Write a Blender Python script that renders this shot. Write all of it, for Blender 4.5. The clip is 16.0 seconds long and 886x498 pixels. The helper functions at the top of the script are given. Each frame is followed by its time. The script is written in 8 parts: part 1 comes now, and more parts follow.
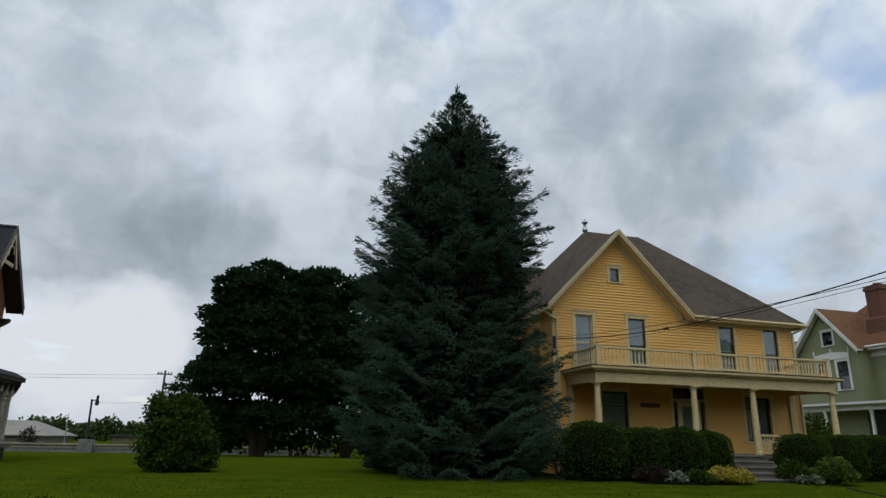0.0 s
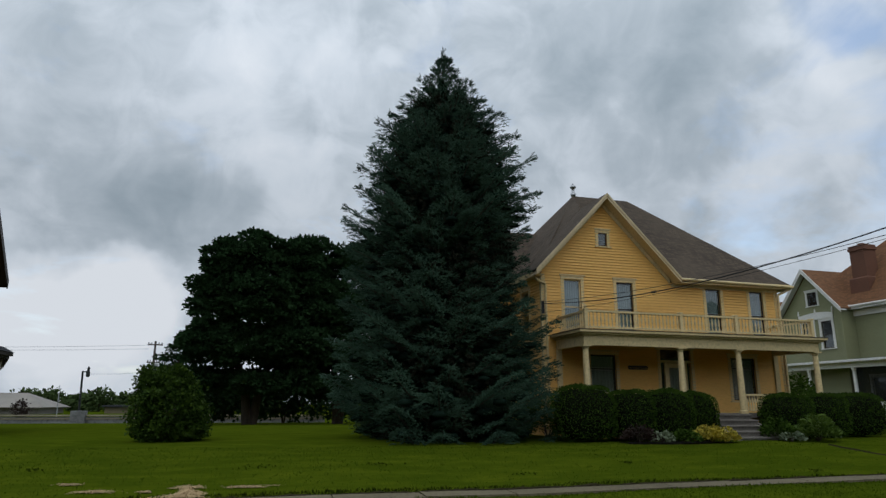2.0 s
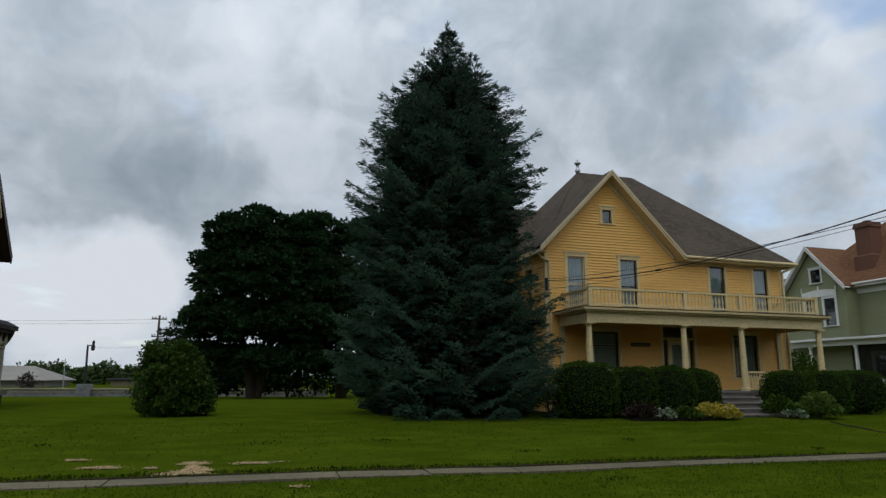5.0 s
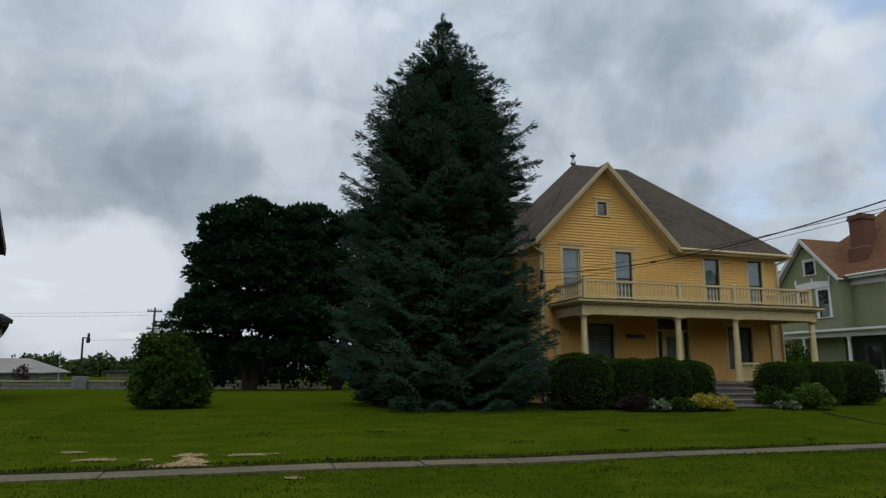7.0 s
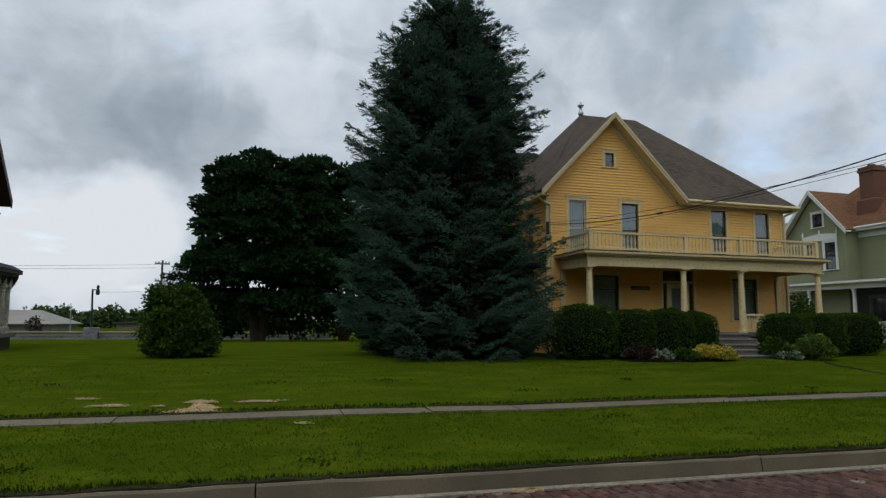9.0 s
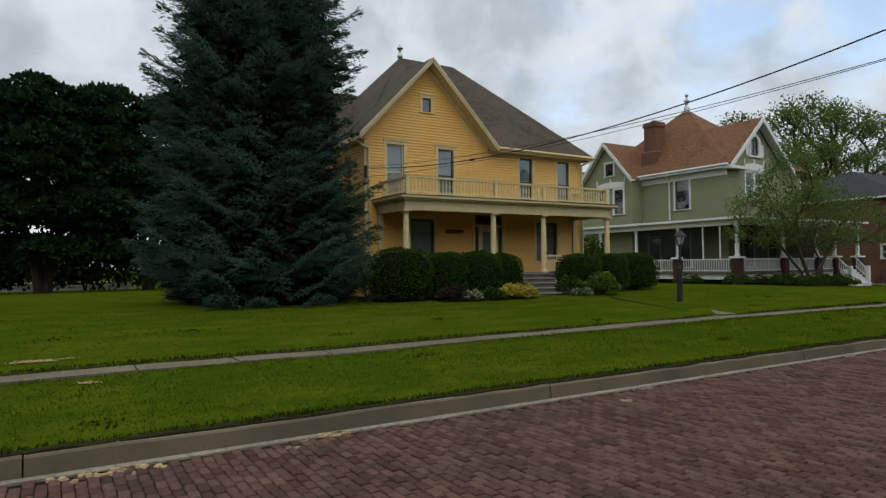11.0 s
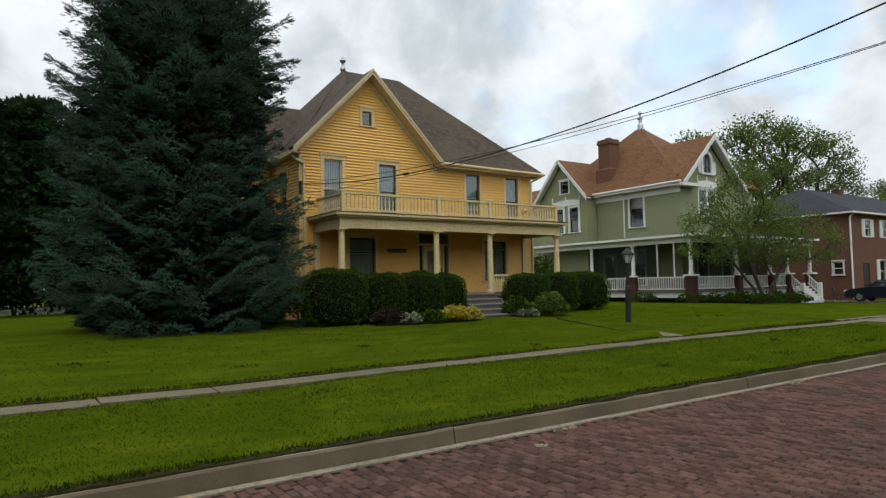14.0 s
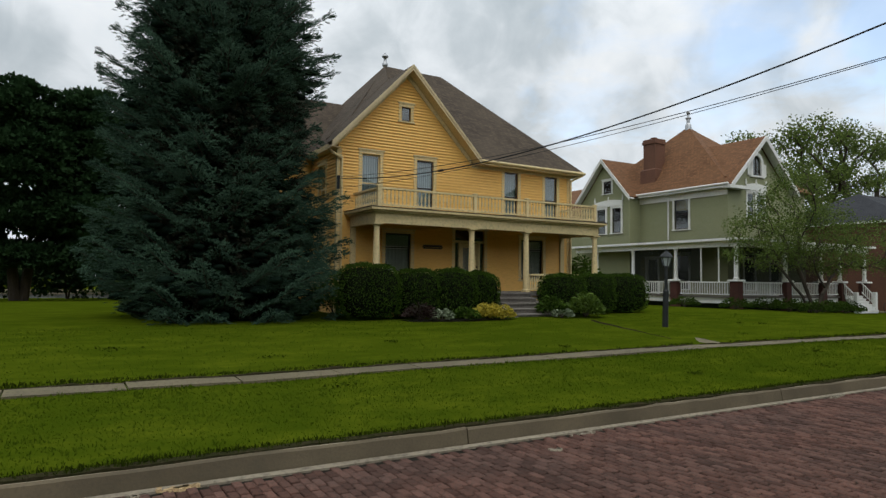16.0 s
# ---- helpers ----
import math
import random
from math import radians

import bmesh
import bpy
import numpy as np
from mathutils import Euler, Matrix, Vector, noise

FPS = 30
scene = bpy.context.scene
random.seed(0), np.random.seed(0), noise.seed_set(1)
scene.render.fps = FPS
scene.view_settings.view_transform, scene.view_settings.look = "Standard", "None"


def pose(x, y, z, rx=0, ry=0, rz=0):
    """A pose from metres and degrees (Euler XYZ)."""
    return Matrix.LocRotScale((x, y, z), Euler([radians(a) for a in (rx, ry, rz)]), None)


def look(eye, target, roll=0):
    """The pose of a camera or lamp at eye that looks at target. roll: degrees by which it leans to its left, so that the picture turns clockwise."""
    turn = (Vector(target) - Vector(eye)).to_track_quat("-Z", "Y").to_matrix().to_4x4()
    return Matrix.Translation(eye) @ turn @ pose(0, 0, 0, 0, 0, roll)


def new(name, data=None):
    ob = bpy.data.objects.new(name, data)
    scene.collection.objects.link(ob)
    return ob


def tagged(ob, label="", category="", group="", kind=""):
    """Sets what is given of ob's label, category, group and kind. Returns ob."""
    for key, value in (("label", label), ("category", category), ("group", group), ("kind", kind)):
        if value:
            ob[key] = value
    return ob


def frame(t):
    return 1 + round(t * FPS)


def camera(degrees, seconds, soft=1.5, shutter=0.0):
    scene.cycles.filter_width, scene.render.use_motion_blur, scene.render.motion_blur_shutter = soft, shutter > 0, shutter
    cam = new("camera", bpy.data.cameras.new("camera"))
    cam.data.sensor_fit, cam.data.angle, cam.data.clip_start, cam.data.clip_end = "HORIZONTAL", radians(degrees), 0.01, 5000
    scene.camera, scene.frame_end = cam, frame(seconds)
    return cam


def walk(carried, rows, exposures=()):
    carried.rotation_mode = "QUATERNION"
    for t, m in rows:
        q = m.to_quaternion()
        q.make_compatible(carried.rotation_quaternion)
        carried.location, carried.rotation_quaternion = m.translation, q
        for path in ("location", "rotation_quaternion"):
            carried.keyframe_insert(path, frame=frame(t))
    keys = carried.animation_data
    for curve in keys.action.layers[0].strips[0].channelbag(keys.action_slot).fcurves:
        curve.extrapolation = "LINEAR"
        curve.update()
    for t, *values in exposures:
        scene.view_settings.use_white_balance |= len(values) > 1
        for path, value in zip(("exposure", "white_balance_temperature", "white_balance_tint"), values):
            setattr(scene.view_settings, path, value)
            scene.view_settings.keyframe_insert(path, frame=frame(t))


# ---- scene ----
# metres; x runs along the street, y away from it towards the houses, z up; the brick roadway is z = 0
cam = camera(69.2, 16.0, soft=1.4)
ROWS = [
    (0.0, -0.027, -0.293, 1.763, -14.85, 16.55, -1.30),
    (0.5, 0.023, -0.235, 1.745, -15.11, 15.63, -1.03),
    (1.0, 0.057, -0.200, 1.771, -14.88, 14.89, -0.39),
    (1.5, -0.010, -0.213, 1.753, -15.40, 14.37, -0.75),
    (2.0, 0.029, -0.214, 1.800, -15.90, 13.57, -0.21),
    (2.5, 0.029, -0.207, 1.860, -15.70, 13.18, -0.30),
    (3.0, 0.005, -0.179, 1.859, -15.29, 12.43, -0.25),
    (3.5, 0.005, -0.140, 1.857, -15.13, 11.83, -0.21),
    (4.0, 0.002, -0.129, 1.877, -15.34, 11.52, -0.28),
    (6.5, 0.006, -0.155, 1.870, -15.98, 10.98, -0.42),
    (7.0, 0.015, -0.149, 1.877, -16.08, 10.65, -0.34),
    (7.5, 0.001, -0.108, 1.901, -16.26, 11.16, -0.59),
    (8.0, 0.016, -0.130, 1.870, -16.23, 13.54, -0.74),
    (8.5, 0.034, -0.217, 1.857, -15.86, 14.06, -1.13),
    (9.0, 0.018, -0.112, 1.828, -15.62, 6.47, -0.40),
    (9.5, -0.094, -0.150, 1.857, -21.58, 2.94, -0.06),
    (10.0, -0.020, -0.177, 1.847, -26.14, 1.58, 0.38),
    (12.5, 0.941, 0.246, 1.845, -35.65, 2.65, 0.78),
    (13.0, 1.275, 0.271, 1.845, -36.32, 2.72, 1.16),
    (13.5, 1.484, 0.337, 1.880, -33.61, 2.13, -0.34),
    (14.0, 1.669, 0.470, 1.885, -34.35, 3.09, 1.17),
    (14.5, 1.755, 0.415, 1.900, -28.55, 4.44, 0.14),
    (15.0, 1.828, 0.348, 1.921, -28.71, 4.03, 0.47),
    (15.5, 1.890, 0.346, 1.910, -29.91, 3.15, -0.83),
    (16.0, 1.942, 0.366, 1.906, -30.51, 2.80, -0.65),
]
EXPOSURES = [(0.0, -0.56, 6250, 10), (2.0, -0.62, 6200, 10), (8.5, -0.62, 6200, 10), (9.0, -0.52, 6250, 10), (9.5, -0.68, 6250, 10), (10.2, -0.56, 6300, 10), (12.5, 0.06, 6700, 10), (14.0, 0.02, 6700, 10), (14.5, -0.36, 6600, 10), (15.0, -0.34, 6650, 10), (16.0, -0.14, 6650, 10)]


def eye_pose(x, y, z, yaw, pitch, roll):
    return pose(x, y, z, 90 + pitch, 0, yaw) @ pose(0, 0, 0, 0, 0, -roll)


walk(cam, [(t, eye_pose(*r)) for t, *r in ROWS], EXPOSURES)
# ---- world and light ----
def nd(nt, kind, **kw):
    n = nt.nodes.new(kind)
    for k, v in kw.items():
        if k in n.inputs:
            n.inputs[k].default_value = v
    return n


def math_node(nt, op, a, b=None, clamp=False):
    n = nt.nodes.new("ShaderNodeMath")
    n.operation, n.use_clamp = op, clamp
    for i, s in enumerate((a, b)):
        if s is None:
            continue
        if isinstance(s, (int, float)):
            n.inputs[i].default_value = s
        else:
            nt.links.new(s, n.inputs[i])
    return n.outputs[0]


def vec_node(nt, op, a, b=None):
    n = nt.nodes.new("ShaderNodeVectorMath")
    n.operation = op
    for i, s in enumerate((a, b)):
        if s is None:
            continue
        if isinstance(s, (tuple, list)):
            n.inputs[i].default_value = s
        else:
            nt.links.new(s, n.inputs[i])
    return n.outputs["Value"] if op in ("DOT_PRODUCT", "LENGTH", "DISTANCE") else n.outputs[0]


def ramp(nt, fac, stops):
    n = nt.nodes.new("ShaderNodeValToRGB")
    el = n.color_ramp.elements
    while len(el) < len(stops):
        el.new(0.5)
    for e, (p, c) in zip(el, stops):
        e.position, e.color = p, (*c, 1) if len(c) == 3 else c
    nt.links.new(fac, n.inputs[0])
    return n.outputs[0]


def mix_col(nt, fac, a, b, blend="MIX"):
    n = nt.nodes.new("ShaderNodeMix")
    n.data_type, n.blend_type = "RGBA", blend
    for sock, s in ((n.inputs[0], fac), (n.inputs[6], a), (n.inputs[7], b)):
        if isinstance(s, (int, float)):
            sock.default_value = s
        elif isinstance(s, (tuple, list)):
            sock.default_value = (*s, 1)
        else:
            nt.links.new(s, sock)
    return n.outputs[2]


SUN_ELEV, SUN_AZ = 58.0, 205.0     # degrees; azimuth clockwise from +y
world = bpy.data.worlds.new("overcast")
scene.world = world
world.use_nodes = True
wt = world.node_tree
wt.nodes.clear()
sky = wt.nodes.new("ShaderNodeTexSky")
sky.sky_type, sky.sun_disc = "NISHITA", False
sky.sun_elevation, sky.sun_rotation = radians(SUN_ELEV), radians(SUN_AZ)
blue = mix_col(wt, 1.0, sky.outputs[0], (0.24, 0.225, 0.205), "MULTIPLY")
tc = wt.nodes.new("ShaderNodeTexCoord")
ray_dir = tc.outputs["Generated"]
sep = wt.nodes.new("ShaderNodeSeparateXYZ")
wt.links.new(ray_dir, sep.inputs[0])
up = math_node(wt, "MAXIMUM", sep.outputs[2], 0.0)
flat = math_node(wt, "ADD", up, 0.22)
cmb = wt.nodes.new("ShaderNodeCombineXYZ")
wt.links.new(math_node(wt, "DIVIDE", sep.outputs[0], flat), cmb.inputs[0])
wt.links.new(math_node(wt, "DIVIDE", sep.outputs[1], flat), cmb.inputs[1])
cloud_p = vec_node(wt, "ADD", cmb.outputs[0], (3.1, 1.7, 0.0))


def cloud_noise(scale, detail, rough, distortion, off=(0, 0, 0)):
    n = nd(wt, "ShaderNodeTexNoise", Scale=scale, Detail=detail, Roughness=rough, Distortion=distortion)
    wt.links.new(vec_node(wt, "ADD", cloud_p, off), n.inputs["Vector"])
    return n.outputs["Fac"]


n_big = cloud_noise(0.9, 3, 0.5, 0.35)
n_mid = cloud_noise(2.1, 6, 0.55, 0.25, (5, 2, 0))
n_fine = cloud_noise(6.0, 5, 0.6, 0.2, (1, 9, 0))
shade = math_node(wt, "ADD", math_node(wt, "MULTIPLY", n_big, 0.22), math_node(wt, "MULTIPLY", n_mid, 0.16))
shade = math_node(wt, "ADD", shade, math_node(wt, "ADD", math_node(wt, "MULTIPLY", n_fine, 0.03), 0.285))
puff = nd(wt, "ShaderNodeTexNoise", Scale=4.6, Detail=5, Roughness=0.5, Distortion=0.5)
wt.links.new(vec_node(wt, "MULTIPLY", ray_dir, (1.0, 1.0, 1.35)), puff.inputs["Vector"])
shade = math_node(wt, "ADD", shade, math_node(wt, "MULTIPLY", math_node(wt, "SUBTRACT", puff.outputs["Fac"], 0.5), 0.30))
puff2 = nd(wt, "ShaderNodeTexNoise", Scale=11.0, Detail=6, Roughness=0.56, Distortion=0.6)
wt.links.new(ray_dir, puff2.inputs["Vector"])
shade = math_node(wt, "ADD", shade, math_node(wt, "MULTIPLY", math_node(wt, "SUBTRACT", puff2.outputs["Fac"], 0.5), 0.28))
warp = nd(wt, "ShaderNodeTexNoise", Scale=5.0, Detail=4, Roughness=0.55)
wt.links.new(ray_dir, warp.inputs["Vector"])
warped = vec_node(wt, "NORMALIZE", vec_node(wt, "ADD", ray_dir, vec_node(wt, "MULTIPLY", vec_node(wt, "SUBTRACT", warp.outputs["Color"], (0.5, 0.5, 0.5)), (0.24, 0.24, 0.24))))


def bank(value, az, el, wide, amount):
    """Adds a broad bank of thicker or thinner cloud round a direction (degrees)."""
    d = (math.sin(radians(az)) * math.cos(radians(el)), math.cos(radians(az)) * math.cos(radians(el)), math.sin(radians(el)))
    c = vec_node(wt, "DOT_PRODUCT", warped, d)
    m = wt.nodes.new("ShaderNodeMapRange")
    m.interpolation_type = "SMOOTHSTEP"
    m.inputs["From Min"].default_value, m.inputs["From Max"].default_value = math.cos(radians(wide)), 1.0
    wt.links.new(c, m.inputs["Value"])
    return math_node(wt, "ADD", value, math_node(wt, "MULTIPLY", m.outputs[0], amount))


# banks of cloud: azimuth, elevation, breadth and how much brighter or darker
CLOUDS = (
    (-16, 24.9, 9, 0.07), (-4.2, 24.5, 7, 0.09), (1.9, 31, 8, 0.07), (9.8, 28.8, 6, 0.08), (24.3, 25, 6, 0.07), (34.7, 31.1, 10, -0.13),
    (40.9, 25.6, 8, -0.11), (29.6, 26.1, 5, -0.03), (49.9, 25.1, 4, 0.15), (39, 20.9, 6, 0.06), (46.8, 20.6, 6, 0.1), (37.4, 15.6, 4, -0.1),
    (-17.9, 19.5, 6, -0.07), (-5.4, 18.5, 5, -0.1), (-9.3, 16.6, 5, -0.06), (-13.3, 11.9, 6, -0.09), (-18, 9.9, 4, -0.05), (-10.6, 7.7, 5, 0.28),
    (-15.7, 7.2, 5, 0.26), (-7, 9.4, 4, 0.07), (-13.5, 3.1, 8, 0.3), (3.2, 17, 6, 0.05), (-21.9, 29.5, 8, -0.04), (21.1, 36.4, 9, -0.02),
    (40.7, 14.3, 3.5, -0.07), (48.8, 20.5, 6, 0.07), (31.6, 21.2, 6, 0.03), (61.4, 17.7, 4, 0.14), (69.9, 17, 4, 0.16), (40.3, 16.1, 6, 0.08),
    (53, 17.9, 6, 0.07), (-12, 5, 9, 0.12), (-16, 9, 9, 0.14), (23, 20.6, 5, -0.03), (68.2, 9.9, 7, 0.12),
)
for b in CLOUDS:
    shade = bank(shade, *b[:3], 0.62 * b[3])
cloud = ramp(wt, shade, [(0.22, (0.20, 0.245, 0.28)), (0.34, (0.285, 0.335, 0.372)), (0.45, (0.385, 0.432, 0.470)), (0.55, (0.535, 0.578, 0.618)), (0.72, (0.70, 0.72, 0.74))])
thin = math_node(wt, "ADD", math_node(wt, "MULTIPLY", cloud_noise(2.4, 7, 0.6, 0.4, (8, 4, 0)), 0.9), 0.22)
# breaks in the cloud through which the blue shows
BREAKS = (
    (11.6, 36.4, 3, -0.26), (52.4, 29.4, 5, -0.3), (56.7, 19.6, 4, -0.22), (65.9, 19, 4, -0.28), (64.2, 15.1, 5, -0.2), (57.5, 14.7, 5, -0.14),
    (37.4, 15.9, 3, -0.1), (48, 18, 11, -0.12), (61, 22, 11, -0.12), (44.2, 12.9, 3, -0.08),
)
for b in BREAKS:
    thin = bank(thin, *b)
cover = ramp(wt, thin, [(0.30, (0.30, 0.30, 0.30)), (0.60, (1, 1, 1))])
glow_az = radians(SUN_AZ)
sun_dir = (math.sin(glow_az) * math.cos(radians(SUN_ELEV)), math.cos(glow_az) * math.cos(radians(SUN_ELEV)), math.sin(radians(SUN_ELEV)))
near_sun = math_node(wt, "POWER", math_node(wt, "MAXIMUM", vec_node(wt, "DOT_PRODUCT", ray_dir, sun_dir), 0.0), 3.0)
# an overcast sky grows brighter from the horizon towards the zenith
zenith = wt.nodes.new("ShaderNodeMapRange")
zenith.interpolation_type = "SMOOTHSTEP"
zenith.inputs["From Min"].default_value, zenith.inputs["From Max"].default_value = 0.22, 0.62
zenith.inputs["To Min"].default_value, zenith.inputs["To Max"].default_value = 1.0, 1.32
wt.links.new(sep.outputs[2], zenith.inputs["Value"])
bright = math_node(wt, "ADD", math_node(wt, "MULTIPLY", near_sun, 1.2), zenith.outputs[0])
lit_cloud = vec_node(wt, "SCALE", cloud)
wt.links.new(bright, lit_cloud.node.inputs["Scale"])
sky_col = mix_col(wt, cover, blue, lit_cloud)
bg = wt.nodes.new("ShaderNodeBackground")
wt.links.new(sky_col, bg.inputs[0])
bg.inputs[1].default_value = 1.5
out = wt.nodes.new("ShaderNodeOutputWorld")
wt.links.new(bg.outputs[0], out.inputs[0])

sun = new("sun", bpy.data.lights.new("sun", "SUN"))
sun.data.energy, sun.data.angle, sun.data.color = 0.6, radians(30), (1.0, 0.95, 0.88)
sun.matrix_world = look(Vector(sun_dir) * 60, (0, 0, 0))
# ---- materials ----
def material(name, rough=0.7, metal=0.0, spec=0.4):
    m = bpy.data.materials.new(name)
    m.use_nodes = True
    nt = m.node_tree
    b = nt.nodes["Principled BSDF"]
    b.inputs["Roughness"].default_value, b.inputs["Metallic"].default_value = rough, metal
    b.inputs["Specular IOR Level"].default_value = spec
    return m, nt, b


def coords(nt, scale=(1, 1, 1)):
    g = nt.nodes.new("ShaderNodeNewGeometry")
    mp = nt.nodes.new("ShaderNodeMapping")
    mp.inputs["Scale"].default_value = scale
    nt.links.new(g.outputs["Position"], mp.inputs[0])
    return mp.outputs[0]


def noise_of(nt, vec, scale, detail=4, rough=0.55):
    n = nd(nt, "ShaderNodeTexNoise", Scale=scale, Detail=detail, Roughness=rough)
    nt.links.new(vec, n.inputs["Vector"])
    return n.outputs["Fac"]


def bump(nt, b, height, strength=0.3, dist=0.01):
    n = nd(nt, "ShaderNodeBump", Strength=strength, Distance=dist)
    nt.links.new(height, n.inputs["Height"])
    nt.links.new(n.outputs[0], b.inputs["Normal"])


def rough_stuff(name, c0, c1, c2=None, big=0.6, fine=18.0, rough=0.75, spec=0.3, bump_s=0.3, bump_d=0.01, stretch=(1, 1, 1), island=0.0, obj_rand=0.0, metal=0.0):
    """Two-scale varied surface: c0 to c1 in large patches, c2 in fine specks."""
    m, nt, b = material(name, rough, metal, spec)
    p = coords(nt, stretch)
    lo, hi = noise_of(nt, p, big, 3), noise_of(nt, p, fine, 5, 0.6)
    col = mix_col(nt, ramp(nt, lo, [(0.35, (0, 0, 0)), (0.65, (1, 1, 1))]), c0, c1)
    if c2:
        col = mix_col(nt, ramp(nt, hi, [(0.48, (0, 0, 0)), (0.72, (1, 1, 1))]), col, c2)
    if island or obj_rand:
        if island:
            r = nt.nodes.new("ShaderNodeNewGeometry").outputs["Random Per Island"]
        else:
            r = nt.nodes.new("ShaderNodeObjectInfo").outputs["Random"]
        a = island or obj_rand
        v = math_node(nt, "ADD", math_node(nt, "MULTIPLY", r, 2 * a), 1 - a)
        s = vec_node(nt, "SCALE", col)
        nt.links.new(v, s.node.inputs["Scale"])
        col = s
    nt.links.new(col, b.inputs["Base Color"])
    if bump_s:
        bump(nt, b, hi, bump_s, bump_d)
    return m


def shingle_mat(name, c0, c1, c2):
    m, nt, b = material(name, 0.9, 0, 0.2)
    g = nt.nodes.new("ShaderNodeNewGeometry")
    s = nt.nodes.new("ShaderNodeSeparateXYZ")
    nt.links.new(g.outputs["Position"], s.inputs[0])
    c = nt.nodes.new("ShaderNodeCombineXYZ")
    nt.links.new(math_node(nt, "ADD", s.outputs[0], s.outputs[1]), c.inputs[0])
    nt.links.new(math_node(nt, "MULTIPLY", s.outputs[2], 1.4), c.inputs[1])
    br = nt.nodes.new("ShaderNodeTexBrick")
    br.offset = 0.5
    for k, v in (("Color1", (*[x * 1.3 for x in c0], 1)), ("Color2", (*[x * 0.72 for x in c1], 1)), ("Mortar", (*[x * 0.55 for x in c0], 1))):
        br.inputs[k].default_value = v
    br.inputs["Scale"].default_value = 1.0
    br.inputs["Mortar Size"].default_value = 0.018
    br.inputs["Brick Width"].default_value, br.inputs["Row Height"].default_value = 0.24, 0.13
    nt.links.new(c.outputs[0], br.inputs["Vector"])
    p = coords(nt)
    col = mix_col(nt, ramp(nt, noise_of(nt, p, 0.5, 4), [(0.3, (0, 0, 0)), (0.7, (1, 1, 1))]), br.outputs["Color"], c2)
    col = mix_col(nt, 0.55, br.outputs["Color"], col)
    grain = noise_of(nt, p, 60, 3)
    col = mix_col(nt, math_node(nt, "MULTIPLY", grain, 0.35), col, [x * 0.5 for x in c0])
    nt.links.new(col, b.inputs["Base Color"])
    bump(nt, b, br.outputs["Fac"], 0.5, -0.012)
    return m


def leaf_mat(name, dark, light, rough=0.6, trans=0.25, spec=0.25, tip=None, patch=1.2, vary=0.4):
    """Leaves whose colour varies leaf by leaf; some light passes through."""
    m, nt, b = material(name, rough, 0, spec)
    r = nt.nodes.new("ShaderNodeNewGeometry").outputs["Random Per Island"]
    p = coords(nt)
    f = math_node(nt, "ADD", math_node(nt, "MULTIPLY", r, vary), math_node(nt, "MULTIPLY", noise_of(nt, p, patch, 3), 1.15 - vary))
    col = ramp(nt, f, [(0.3, dark), (0.82, light)] + ([(0.97, tip)] if tip else []))
    nt.links.new(col, b.inputs["Base Color"])
    if trans:
        t = nt.nodes.new("ShaderNodeBsdfTranslucent")
        nt.links.new(col, t.inputs[0])
        mx = nt.nodes.new("ShaderNodeMixShader")
        mx.inputs[0].default_value = trans
        nt.links.new(b.outputs[0], mx.inputs[1])
        nt.links.new(t.outputs[0], mx.inputs[2])
        nt.links.new(mx.outputs[0], nt.nodes["Material Output"].inputs[0])
    return m


def glass_mat():
    m, nt, b = material("window_glass", 0.03, 0, 0.5)
    b.inputs["Base Color"].default_value = (0.9, 0.93, 0.93, 1)
    t = nt.nodes.new("ShaderNodeBsdfTransparent")
    t.inputs[0].default_value = (0.75, 0.79, 0.78, 1)
    g = nt.nodes.new("ShaderNodeBsdfGlossy")
    g.inputs["Roughness"].default_value = 0.03
    lw = nt.nodes.new("ShaderNodeLayerWeight")
    gloss = math_node(nt, "ADD", math_node(nt, "MULTIPLY", math_node(nt, "POWER", lw.outputs["Facing"], 4.0), 0.8), 0.12)
    wob = nd(nt, "ShaderNodeBump", Strength=0.05, Distance=0.02)
    nt.links.new(noise_of(nt, coords(nt), 2.2, 2), wob.inputs["Height"])
    nt.links.new(wob.outputs[0], g.inputs["Normal"])
    mx = nt.nodes.new("ShaderNodeMixShader")
    nt.links.new(gloss, mx.inputs[0])
    nt.links.new(t.outputs[0], mx.inputs[1])
    nt.links.new(g.outputs[0], mx.inputs[2])
    nt.links.new(mx.outputs[0], nt.nodes["Material Output"].inputs[0])
    return m


